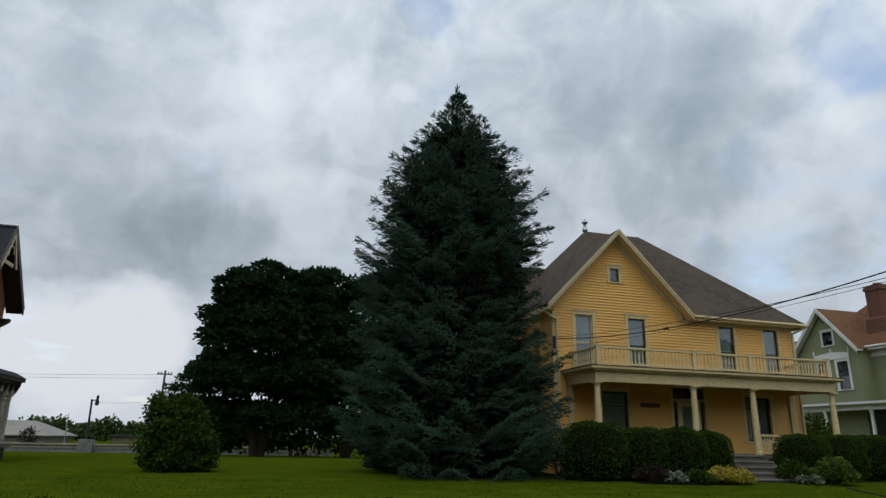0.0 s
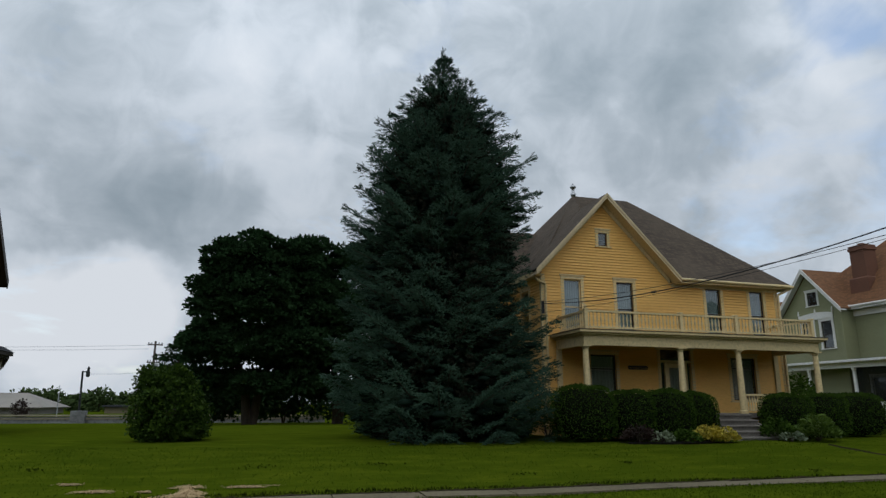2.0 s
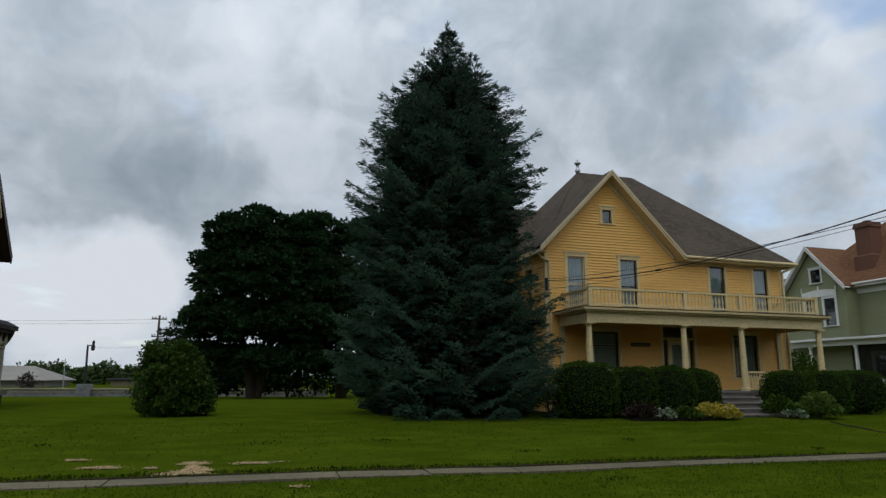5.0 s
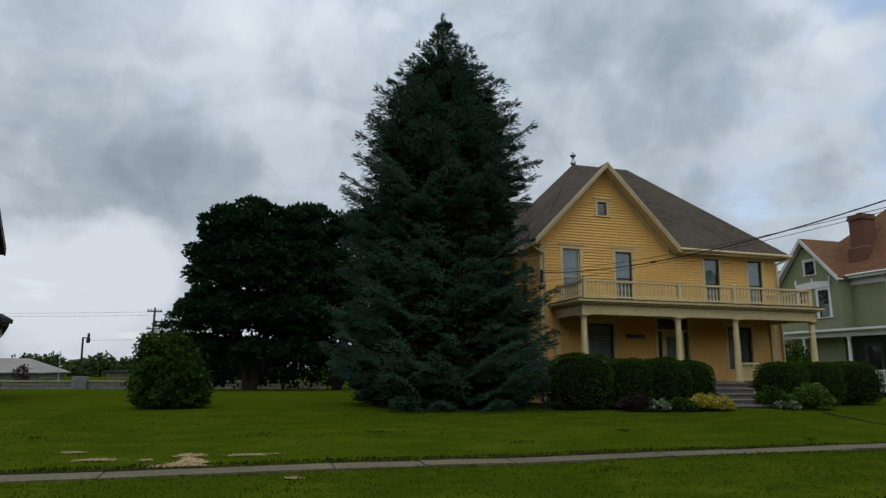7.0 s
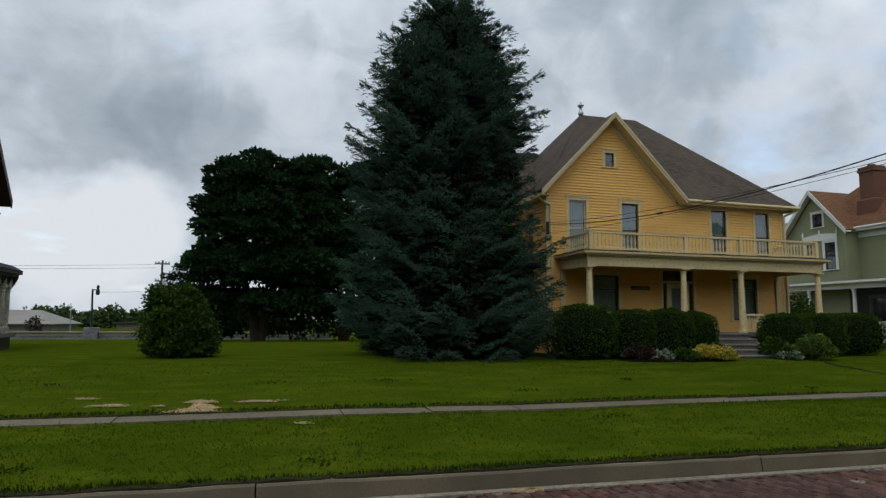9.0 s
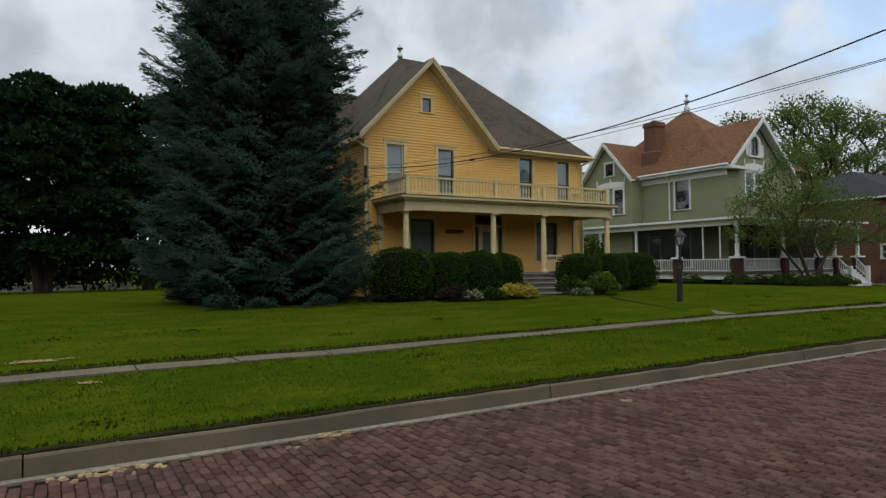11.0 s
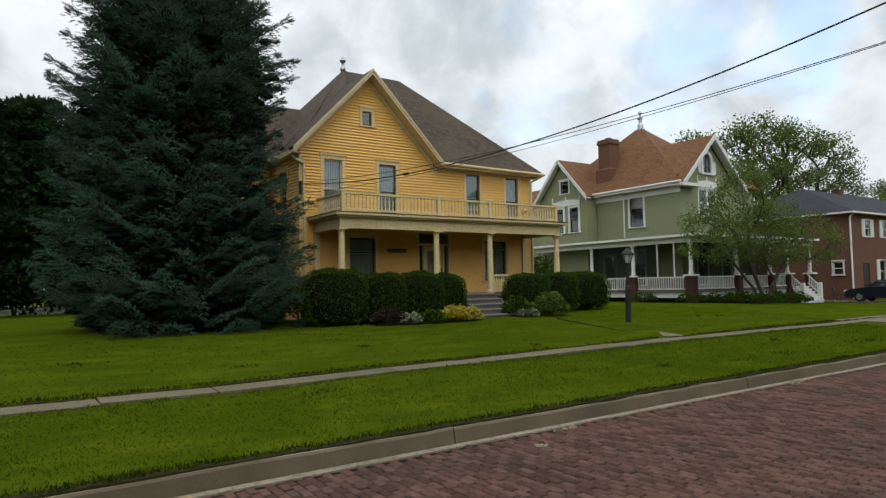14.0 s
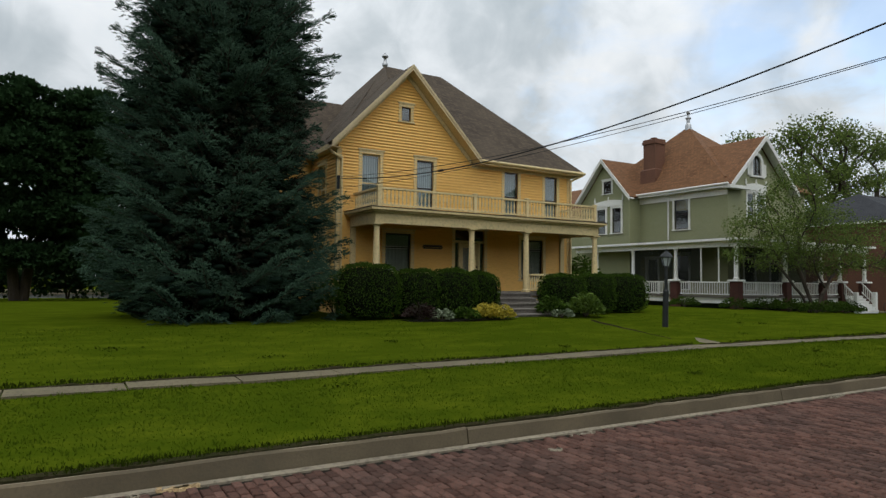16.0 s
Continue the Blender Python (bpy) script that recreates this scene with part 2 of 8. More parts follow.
M = {
    "siding": rough_stuff("yellow_clapboard_paint", (0.81, 0.49, 0.142), (0.75, 0.445, 0.122), (0.66, 0.39, 0.11), 0.5, 9, 0.6, 0.3, 0.2, 0.004, (0.6, 0.6, 3)),
    "cream": rough_stuff("cream_trim_paint", (0.66, 0.51, 0.26), (0.58, 0.45, 0.23), (0.42, 0.33, 0.18), 0.9, 11, 0.55, 0.35, 0.15, 0.003),
    "rake": rough_stuff("pale_rake_paint", (0.60, 0.48, 0.29), (0.52, 0.41, 0.24), (0.44, 0.35, 0.20), 0.9, 14, 0.6, 0.3, 0.15, 0.003),
    "roof_brown": shingle_mat("brown_asphalt_shingle", (0.078, 0.058, 0.041), (0.060, 0.045, 0.033), (0.120, 0.092, 0.064)),
    "roof_red": shingle_mat("rust_asphalt_shingle", (0.185, 0.088, 0.042), (0.14, 0.066, 0.033), (0.225, 0.115, 0.056)),
    "roof_black": shingle_mat("charcoal_asphalt_shingle", (0.035, 0.037, 0.042), (0.028, 0.03, 0.034), (0.05, 0.05, 0.055)),
    "green_wall": rough_stuff("sage_green_paint", (0.255, 0.262, 0.145), (0.235, 0.242, 0.132), (0.21, 0.216, 0.118), 0.4, 10, 0.65, 0.3, 0.15, 0.003, (0.6, 0.6, 3)),
    "white": rough_stuff("white_trim_paint", (0.74, 0.73, 0.69), (0.66, 0.65, 0.61), (0.55, 0.54, 0.5), 0.8, 12, 0.55, 0.35, 0.12, 0.003),
    "old_white": rough_stuff("weathered_white_paint", (0.42, 0.39, 0.33), (0.30, 0.27, 0.22), (0.16, 0.13, 0.10), 1.2, 9, 0.75, 0.2, 0.3, 0.004),
    "soffit": rough_stuff("porch_ceiling_paint", (0.45, 0.33, 0.15), (0.40, 0.29, 0.13), None, 0.8, 10, 0.6, 0.3, 0.1, 0.003),
    "glass": glass_mat(),
    "lace": rough_stuff("pale_lace_curtain", (0.62, 0.58, 0.55), (0.5, 0.47, 0.45), (0.36, 0.34, 0.33), 2.0, 14, 0.9, 0.1, 0.1, 0.01, (8, 8, 0.6)),
    # room surfaces near black: the gloom indoors is put into the colour
    "dark_inside": rough_stuff("unlit_room_dark", (0.06, 0.055, 0.05), (0.04, 0.037, 0.034), None, 0.7, 6, 0.9, 0.1, 0),
    # curtain cloth; the panes' sky reflection is put into its pale blue
    "curtain": rough_stuff("net_curtain_sky_tint", (0.52, 0.57, 0.60), (0.38, 0.43, 0.46), (0.62, 0.66, 0.68), 2.0, 14, 0.9, 0.1, 0.1, 0.01, (8, 8, 0.6)),
    "dark_paint": rough_stuff("dark_brown_paint", (0.03, 0.02, 0.014), (0.022, 0.015, 0.011), None, 2, 20, 0.45, 0.4, 0.1, 0.002),
    "black_metal": rough_stuff("black_painted_metal", (0.012, 0.014, 0.014), (0.018, 0.02, 0.02), None, 3, 30, 0.5, 0.25, 0.1, 0.002),
    "steel": rough_stuff("galvanised_steel", (0.42, 0.43, 0.44), (0.34, 0.35, 0.36), (0.25, 0.24, 0.23), 4, 30, 0.35, 0.5, 0.1, 0.002, metal=0.9),
    "concrete": rough_stuff("worn_concrete", (0.165, 0.138, 0.083), (0.120, 0.101, 0.061), (0.062, 0.053, 0.032), 0.9, 22, 0.85, 0.2, 0.4, 0.006, obj_rand=0.08),
    "gutter": rough_stuff("pale_gutter_concrete", (0.30, 0.255, 0.185), (0.22, 0.185, 0.135), (0.12, 0.10, 0.074), 1.4, 14, 0.85, 0.2, 0.4, 0.005),
    "step": rough_stuff("grey_wooden_steps", (0.17, 0.15, 0.13), (0.12, 0.105, 0.09), (0.08, 0.07, 0.06), 1.3, 18, 0.8, 0.2, 0.3, 0.005),
    "paver": rough_stuff("worn_street_brick", (0.114, 0.058, 0.044), (0.086, 0.050, 0.040), (0.046, 0.034, 0.027), 0.9, 34, 0.92, 0.06, 0.8, 0.008, island=0.34),
    "paver_ob": rough_stuff("worn_street_brick_single", (0.114, 0.058, 0.044), (0.086, 0.050, 0.040), (0.046, 0.034, 0.027), 0.9, 34, 0.92, 0.06, 0.8, 0.008, obj_rand=0.34),
    "joint": rough_stuff("street_joint_dirt", (0.014, 0.012, 0.009), (0.020, 0.017, 0.012), (0.009, 0.008, 0.006), 0.8, 25, 0.95, 0.1, 0.4, 0.006),
    "house_brick": rough_stuff("red_house_brick", (0.155, 0.074, 0.046), (0.125, 0.060, 0.040), (0.09, 0.046, 0.033), 0.6, 26, 0.8, 0.2, 0.3, 0.005),
    "tan_brick": rough_stuff("orange_tan_brick", (0.34, 0.17, 0.08), (0.28, 0.13, 0.065), (0.2, 0.1, 0.055), 0.8, 20, 0.85, 0.2, 0.3, 0.005),
    "pier_brick": rough_stuff("dark_red_pier_brick", (0.085, 0.032, 0.024), (0.06, 0.025, 0.02), (0.04, 0.02, 0.016), 1.4, 26, 0.8, 0.2, 0.3, 0.005),
    "bark": rough_stuff("grey_brown_bark", (0.07, 0.055, 0.042), (0.045, 0.036, 0.028), (0.03, 0.025, 0.02), 1.5, 14, 0.95, 0.1, 0.7, 0.02, (3, 3, 0.7)),
    "wood_pole": rough_stuff("weathered_pole_wood", (0.10, 0.085, 0.07), (0.075, 0.063, 0.052), None, 1, 14, 0.9, 0.1, 0.3, 0.006),
    "cable": rough_stuff("black_cable", (0.012, 0.012, 0.013), (0.02, 0.02, 0.02), None, 4, 20, 0.6, 0.3, 0),
    "needle": leaf_mat("blue_spruce_needles", (0.010, 0.025, 0.016), (0.074, 0.134, 0.087), 0.75, 0.05, 0.06),
    # inner needles near black: the crown's inner shade is put into the colour
    "needle_shade": rough_stuff("shaded_spruce_core", (0.011, 0.022, 0.015), (0.007, 0.014, 0.010), (0.018, 0.032, 0.023), 2.0, 30, 1.0, 0.0, 0.6, 0.03),
    "maple": leaf_mat("dark_maple_leaves", (0.012, 0.030, 0.011), (0.025, 0.052, 0.019), 0.8, 0.15, 0.03, patch=0.7, vary=0.3),
    "lilac": leaf_mat("lilac_leaves", (0.013, 0.033, 0.005), (0.055, 0.095, 0.010), 0.6, 0.25, 0.08),
    "yew": leaf_mat("clipped_yew_leaves", (0.018, 0.039, 0.006), (0.052, 0.092, 0.011), 0.8, 0.15, 0.03, patch=4.0, vary=0.15),
    "willow": leaf_mat("light_willow_leaves", (0.052, 0.088, 0.018), (0.150, 0.196, 0.045), 0.6, 0.45, 0.1),
    "far_leaf": leaf_mat("far_tree_leaves", (0.035, 0.060, 0.020), (0.07, 0.105, 0.03), 0.7, 0.2, 0.1),
    "red_leaf": leaf_mat("purple_plum_leaves", (0.016, 0.010, 0.007), (0.034, 0.018, 0.013), 0.6, 0.2, 0.2),
    "gold": leaf_mat("golden_shrub_leaves", (0.22, 0.20, 0.03), (0.52, 0.40, 0.045), 0.6, 0.25, 0.2),
    "fern": leaf_mat("bright_fern_leaves", (0.045, 0.085, 0.010), (0.10, 0.155, 0.022), 0.6, 0.25, 0.2),
    "hosta": leaf_mat("pale_variegated_leaves", (0.06, 0.09, 0.04), (0.26, 0.30, 0.20), 0.6, 0.2, 0.2),
    "blade": leaf_mat("grass_blades", (0.053, 0.088, 0.005), (0.073, 0.108, 0.008), 0.9, 0.5, 0.0),
    "soil": rough_stuff("dark_damp_soil", (0.030, 0.026, 0.013), (0.022, 0.024, 0.009), (0.05, 0.04, 0.024), 2.0, 22, 1.0, 0.0, 0.5, 0.02),
    # darker copy of the blades: shade in the long grass put into colour
    "shaded_blade": leaf_mat("shaded_long_grass", (0.016, 0.026, 0.003), (0.038, 0.054, 0.005), 0.9, 0.25, 0.0),
    "weed": leaf_mat("clover_leaves", (0.030, 0.050, 0.004), (0.044, 0.066, 0.005), 0.9, 0.3, 0.0),
    # brown dead twigs, darkened further to stand for shade inside the crown
    "shaded_twig": leaf_mat("shaded_inner_twigs", (0.012, 0.014, 0.009), (0.028, 0.028, 0.019), 0.95, 0.0, 0.0),
    "grey_wall": rough_stuff("grey_weathered_concrete", (0.22, 0.22, 0.215), (0.15, 0.15, 0.148), (0.09, 0.09, 0.088), 0.5, 6, 0.85, 0.2, 0.3, 0.01),
    "tan_metal": rough_stuff("tan_metal_sheet", (0.25, 0.225, 0.19), (0.20, 0.18, 0.155), None, 0.3, 4, 0.6, 0.3, 0),
    "sand": rough_stuff("pale_spilt_sawdust", (0.50, 0.36, 0.19), (0.40, 0.28, 0.15), (0.28, 0.19, 0.10), 3, 30, 0.95, 0.1, 0.5, 0.01),
    "frosted": rough_stuff("frosted_lantern_glass", (0.50, 0.53, 0.55), (0.38, 0.41, 0.43), None, 6, 30, 0.25, 0.5, 0),
    # near black: stands for shade inside hedges and beneath the porch
    "inner_shade": rough_stuff("near_black_shade", (0.010, 0.013, 0.006), (0.006, 0.008, 0.004), None, 3, 10, 1.0, 0.0, 0),
}


def lawn_mat():
    m, nt, b = material("mown_lawn", 1.0, 0, 0.0)
    p = coords(nt)
    big, mid, fine = noise_of(nt, p, 0.22, 4), noise_of(nt, coords(nt, (0.6, 1.3, 1)), 1.4, 4), noise_of(nt, coords(nt, (1, 0.5, 1)), 34, 5, 0.65)
    col = mix_col(nt, ramp(nt, big, [(0.35, (0, 0, 0)), (0.65, (1, 1, 1))]), (0.037, 0.056, 0.003), (0.050, 0.069, 0.004))
    col = mix_col(nt, ramp(nt, mid, [(0.42, (0, 0, 0)), (0.68, (0.9, 0.9, 0.9))]), col, (0.078, 0.096, 0.006))
    tuft_ = noise_of(nt, p, 5.5, 4, 0.6)
    col = mix_col(nt, ramp(nt, tuft_, [(0.36, (0.45, 0.45, 0.45)), (0.56, (0, 0, 0))]), col, (0.033, 0.055, 0.003))
    col = mix_col(nt, ramp(nt, fine, [(0.40, (0.3, 0.3, 0.3)), (0.6, (0, 0, 0))]), col, (0.040, 0.064, 0.002))
    nt.links.new(col, b.inputs["Base Color"])
    bump(nt, b, fine, 0.25, 0.02)
    return m


M["lawn"] = lawn_mat()


def kerb_mat():
    """Dirty brown face; paler where the surface faces up."""
    m, nt, b = material("stained_kerb_concrete", 0.85, 0, 0.2)
    p = coords(nt)
    lo, hi = noise_of(nt, p, 1.1, 5), noise_of(nt, p, 38, 5, 0.6)
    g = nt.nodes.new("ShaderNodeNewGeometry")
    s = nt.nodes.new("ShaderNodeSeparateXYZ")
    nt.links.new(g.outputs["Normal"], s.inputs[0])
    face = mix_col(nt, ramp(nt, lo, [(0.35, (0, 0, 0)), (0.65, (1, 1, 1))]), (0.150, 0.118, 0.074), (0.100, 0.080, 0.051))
    # paler where the normal points up, varied by the large noise
    top_pale = math_node(nt, "MULTIPLY", ramp(nt, s.outputs[2], [(0.8, (0, 0, 0)), (0.97, (1, 1, 1))]), ramp(nt, lo, [(0.35, (1, 1, 1)), (0.7, (0.5, 0.5, 0.5))]))
    col = mix_col(nt, top_pale, face, (0.34, 0.285, 0.20))
    col = mix_col(nt, ramp(nt, hi, [(0.45, (0, 0, 0)), (0.75, (0.45, 0.45, 0.45))]), col, (0.07, 0.06, 0.044))
    nt.links.new(col, b.inputs["Base Color"])
    bump(nt, b, hi, 0.5, 0.006)
    return m


M["kerb"] = kerb_mat()


def screen_mat():
    """Fine dark mesh that dims what lies behind it: lets part of the light through."""
    m, nt, b = material("dimming_screen_mesh", 0.9, 0, 0.05)
    b.inputs["Base Color"].default_value = (0.02, 0.022, 0.018, 1)
    t = nt.nodes.new("ShaderNodeBsdfTransparent")
    mx = nt.nodes.new("ShaderNodeMixShader")
    mx.inputs[0].default_value = 0.5
    nt.links.new(t.outputs[0], mx.inputs[1])
    nt.links.new(b.outputs[0], mx.inputs[2])
    nt.links.new(mx.outputs[0], nt.nodes["Material Output"].inputs[0])
    return m


M["screen"] = screen_mat()
# ---- mesh helpers ----
class MB:
    """Collects vertices and faces in world metres."""

    def __init__(self):
        self.v, self.f, self.smooth = [], [], False

    def add(self, verts, faces):
        n = len(self.v)
        self.v.extend(tuple(p) for p in verts)
        self.f.extend(tuple(i + n for i in q) for q in faces)
        return self

    def box(self, x0, x1, y0, y1, z0, z1):
        return self.add([(x0, y0, z0), (x1, y0, z0), (x1, y1, z0), (x0, y1, z0), (x0, y0, z1), (x1, y0, z1), (x1, y1, z1), (x0, y1, z1)],
                        [(0, 3, 2, 1), (4, 5, 6, 7), (0, 1, 5, 4), (1, 2, 6, 5), (2, 3, 7, 6), (3, 0, 4, 7)])

    def bev(self, x0, x1, y0, y1, z0, z1, b=0.01):
        """A box with its upper edges taken off."""
        self.add([(x0, y0, z0), (x1, y0, z0), (x1, y1, z0), (x0, y1, z0), (x0, y0, z1 - b), (x1, y0, z1 - b), (x1, y1, z1 - b), (x0, y1, z1 - b),
                  (x0 + b, y0 + b, z1), (x1 - b, y0 + b, z1), (x1 - b, y1 - b, z1), (x0 + b, y1 - b, z1)],
                 [(0, 3, 2, 1), (8, 9, 10, 11), (0, 1, 5, 4), (1, 2, 6, 5), (2, 3, 7, 6), (3, 0, 4, 7), (4, 5, 9, 8), (5, 6, 10, 9), (6, 7, 11, 10), (7, 4, 8, 11)])
        return self

    def prism(self, poly, off):
        """A planar polygon pushed along off."""
        n = len(poly)
        off = Vector(off)
        a = [Vector(p) for p in poly]
        return self.add(a + [p + off for p in a], [tuple(range(n)), tuple(range(2 * n - 1, n - 1, -1))] + [(i, i + n, (i + 1) % n + n, (i + 1) % n) for i in range(n)])

    def tube(self, p0, p1, r0, r1=None, n=8):
        p0, p1 = Vector(p0), Vector(p1)
        r1 = r0 if r1 is None else r1
        d = (p1 - p0).normalized()
        a = d.orthogonal().normalized()
        b = d.cross(a)
        ring = [(math.cos(2 * math.pi * i / n), math.sin(2 * math.pi * i / n)) for i in range(n)]
        return self.add([p0 + (a * c + b * s) * r0 for c, s in ring] + [p1 + (a * c + b * s) * r1 for c, s in ring],
                        [(i, (i + 1) % n, (i + 1) % n + n, i + n) for i in range(n)] + [tuple(range(n - 1, -1, -1)), tuple(range(n, 2 * n))])

    def path(self, pts, radii, n=6):
        for i in range(len(pts) - 1):
            self.tube(pts[i], pts[i + 1], radii[i], radii[i + 1], n)
        return self

    def lathe(self, x, y, profile, n=10):
        m = len(profile)
        vs = [(x + r * math.cos(2 * math.pi * i / n), y + r * math.sin(2 * math.pi * i / n), z) for r, z in profile for i in range(n)]
        fs = [(j * n + i, j * n + (i + 1) % n, (j + 1) * n + (i + 1) % n, (j + 1) * n + i) for j in range(m - 1) for i in range(n)]
        return self.add(vs, fs + [tuple(range(n - 1, -1, -1)), tuple(range((m - 1) * n, m * n))])


def mesh_of(mb, name, origin=(0, 0, 0), smooth=False):
    me = bpy.data.meshes.new(name)
    ox, oy, oz = origin
    me.from_pydata([(x - ox, y - oy, z - oz) for x, y, z in mb.v], [], mb.f)
    if smooth:
        me.polygons.foreach_set("use_smooth", [True] * len(me.polygons))
    me.update()
    return me


def arrays_mesh(name, verts, tris):
    """A mesh from numpy arrays of points and equal-sided faces."""
    me = bpy.data.meshes.new(name)
    k = tris.shape[1]
    me.vertices.add(len(verts))
    me.vertices.foreach_set("co", np.asarray(verts, dtype=np.float32).ravel())
    me.loops.add(tris.size)
    me.loops.foreach_set("vertex_index", tris.astype(np.int32).ravel())
    me.polygons.add(len(tris))
    me.polygons.foreach_set("loop_start", np.arange(0, tris.size, k, dtype=np.int32))
    me.update(calc_edges=True)
    return me


def thing(name, at, label, category, group="", kind=""):
    ob = new(name)
    ob.location = at
    ob.empty_display_size = 0.2
    return tagged(ob, label, category, group, kind)


def origin_of(ob):
    p = Vector(ob.location)
    while ob.parent:
        ob = ob.parent
        p += ob.location
    return p


def part(name, mb, mat, parent, label="", smooth=False):
    me = mesh_of(mb, name, origin_of(parent), smooth)
    me.materials.append(mat)
    ob = new(name, me)
    ob.parent = parent
    if label:
        ob["label"] = label
    return ob


def part_mesh(name, me, mat, parent, at, label=""):
    """A part on shared mesh data, set at a place given in world metres."""
    if not me.materials:
        me.materials.append(mat)
    ob = new(name, me)
    ob.parent = parent
    ob.location = Vector(at) - origin_of(parent)
    if label:
        ob["label"] = label
    return ob


def solid(name, mb, mat, label, category, kind="", group="", smooth=False, at=(0, 0, 0)):
    me = mesh_of(mb, name, at, smooth)
    me.materials.append(mat)
    ob = new(name, me)
    ob.location = at
    return tagged(ob, label, category, group, kind)


def ground_z(y):
    """The lawn's height: level verge, a gentle rise to the houses."""
    pts = ((6.9, 0.2), (10.3, 0.345), (11.15, 0.355), (18.0, 0.66), (22.0, 0.70), (33.0, 0.70), (60.0, 0.18), (90, 0.05), (4000, 0.0))
    for (a, za), (b, zb) in zip(pts, pts[1:]):
        if y <= b:
            return za + (zb - za) * max(0.0, (y - a) / (b - a))
    return 0.0


def plot_dip(x, y):
    """The plots beyond the yellow house lie lower."""
    return 0.54 * min(1.0, max(0.0, (x - 28.0) / 17.0)) * min(1.0, max(0.0, (y - 12.0) / 6.0))


KERB_Y = 6.80


def kerb_y(x):
    """The kerb's face, which runs slightly askew to the houses."""
    return KERB_Y - 0.010 * min(max(x, -30.0), 60.0)



def pave_y(x):
    """The street-side edge of the pavement, which runs a little askew."""
    return float(np.interp(x, (-3, 4, 9, 14, 18, 22, 27), (10.14, 10.18, 10.30, 10.40, 10.34, 10.16, 10.08)))

# ---- ground, road, kerb, pavement ----
def build_ground():
    ys = [-3000, -400, -60, -20, -10, -4.2, -4.0, -3.95, KERB_Y + 0.03, KERB_Y + 0.08] + [7.0 + 0.45 * i for i in range(36)] + [24, 28, 33, 40, 50, 60, 75, 90, 140, 300, 800, 3000]
    xs = [-3000, -800, -300, -120, -60, -35, -20] + [-14 + 0.6 * i for i in range(100)] + [50, 58, 70, 90, 140, 300, 800, 3000]
    vs, fs = [], []
    for y_ in ys:
        for x in xs:
            y = y_ + (kerb_y(x) - KERB_Y) * min(1.0, max(0.0, (y_ - 2.0) / 3.0)) * min(1.0, max(0.0, (13.0 - y_) / 4.0))
            if y_ < -3.97:
                z = 0.15
            elif y_ < KERB_Y + 0.05:
                z = -0.06
            else:
                z = ground_z(y) - plot_dip(x, y)
                if y < 40:
                    z += 0.035 * noise.noise(Vector((x * 0.35, y * 0.35, 0))) * min(1.0, max(0.0, y - KERB_Y) / 1.5)
            vs.append((x, y, z))
    n = len(xs)
    for j in range(len(ys) - 1):
        for i in range(n - 1):
            fs.append((j * n + i, j * n + i + 1, (j + 1) * n + i + 1, (j + 1) * n + i))
    mb = MB()
    mb.v, mb.f = vs, fs
    return solid("ground", mb, M["lawn"], "mown green lawn rising gently towards the houses", "lawn", "structure", smooth=True)


build_ground()
RY0 = -3.9
solid("road", MB().prism([(-400, RY0, -0.055), (400, RY0, -0.055), (400, kerb_y(400) - 0.1, -0.055), (60, kerb_y(60) - 0.1, -0.055), (-30, kerb_y(-30) - 0.1, -0.055), (-400, kerb_y(-400) - 0.1, -0.055)], (0, 0, 0.029)), M["joint"], "old red brick street with dark joints", "road", "structure")


def lawn_at(x, y):
    z = ground_z(y) - plot_dip(x, y)
    if y < 40:
        z += 0.035 * noise.noise(Vector((x * 0.35, y * 0.35, 0))) * min(1.0, max(0.0, (y - KERB_Y) / 1.5))
    return z
# ---- kerb, gutter and pavements ----
kerb = tagged(new("kerb"), "stained concrete kerb with a worn rounded top", "kerb", "", "structure")
kerb.location = (0, KERB_Y, 0)
KX = [-60, -30, -12, -5.95, 0.02, 6.05, 12.1, 18.3, 24.4, 30, 40, 55, 80, 120]
for i, (a, b) in enumerate(zip(KX, KX[1:])):
    r = random.Random(40 + i)
    n = max(2, int(min(b - a, 14) / 0.35))
    prof = [(0.14, -0.06), (0.14, 0.192), (0.05, 0.203), (0.02, 0.198), (-0.005, 0.175), (-0.03, 0.03), (-0.035, -0.06)]
    mb = MB()
    for j in range(n + 1):
        x = a + 0.008 + (b - a - 0.016) * j / n
        chip = r.uniform(-0.012, 0.004)
        mb.v += [(x, kerb_y(x) + dy + (chip * 0.5 if k in (3, 4) else 0), z + (chip if k in (2, 3, 4) else 0)) for k, (dy, z) in enumerate(prof)]
    m = len(prof)
    mb.f = [(j * m + k, (j + 1) * m + k, (j + 1) * m + k + 1, j * m + k + 1) for j in range(n) for k in range(m - 1)]
    mb.f += [tuple(range(m)), tuple(range(n * m + m - 1, n * m - 1, -1))]
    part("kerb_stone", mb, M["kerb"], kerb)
gv, gf = [], []
r = random.Random(5)
nx = 330
for i in range(nx + 1):
    x = -30 + 90 * i / nx
    e = 0.065 + 0.025 * noise.noise(Vector((x * 0.8, 3, 0))) + r.uniform(-0.01, 0.01)
    k_ = kerb_y(x) - 0.034
    gv += [(x, k_, 0.012), (x, k_ - e * 0.5, 0.004), (x, k_ - e, -0.004), (x, k_ - e, -0.05)]
gf = [(4 * i + k, 4 * i + k + 1, 4 * i + 5 + k, 4 * i + 4 + k) for i in range(nx) for k in range(3)]
solid("gutter_strip", MB().add(gv, gf), M["gutter"], "pale worn gutter strip along the kerb", "gutter", "structure")

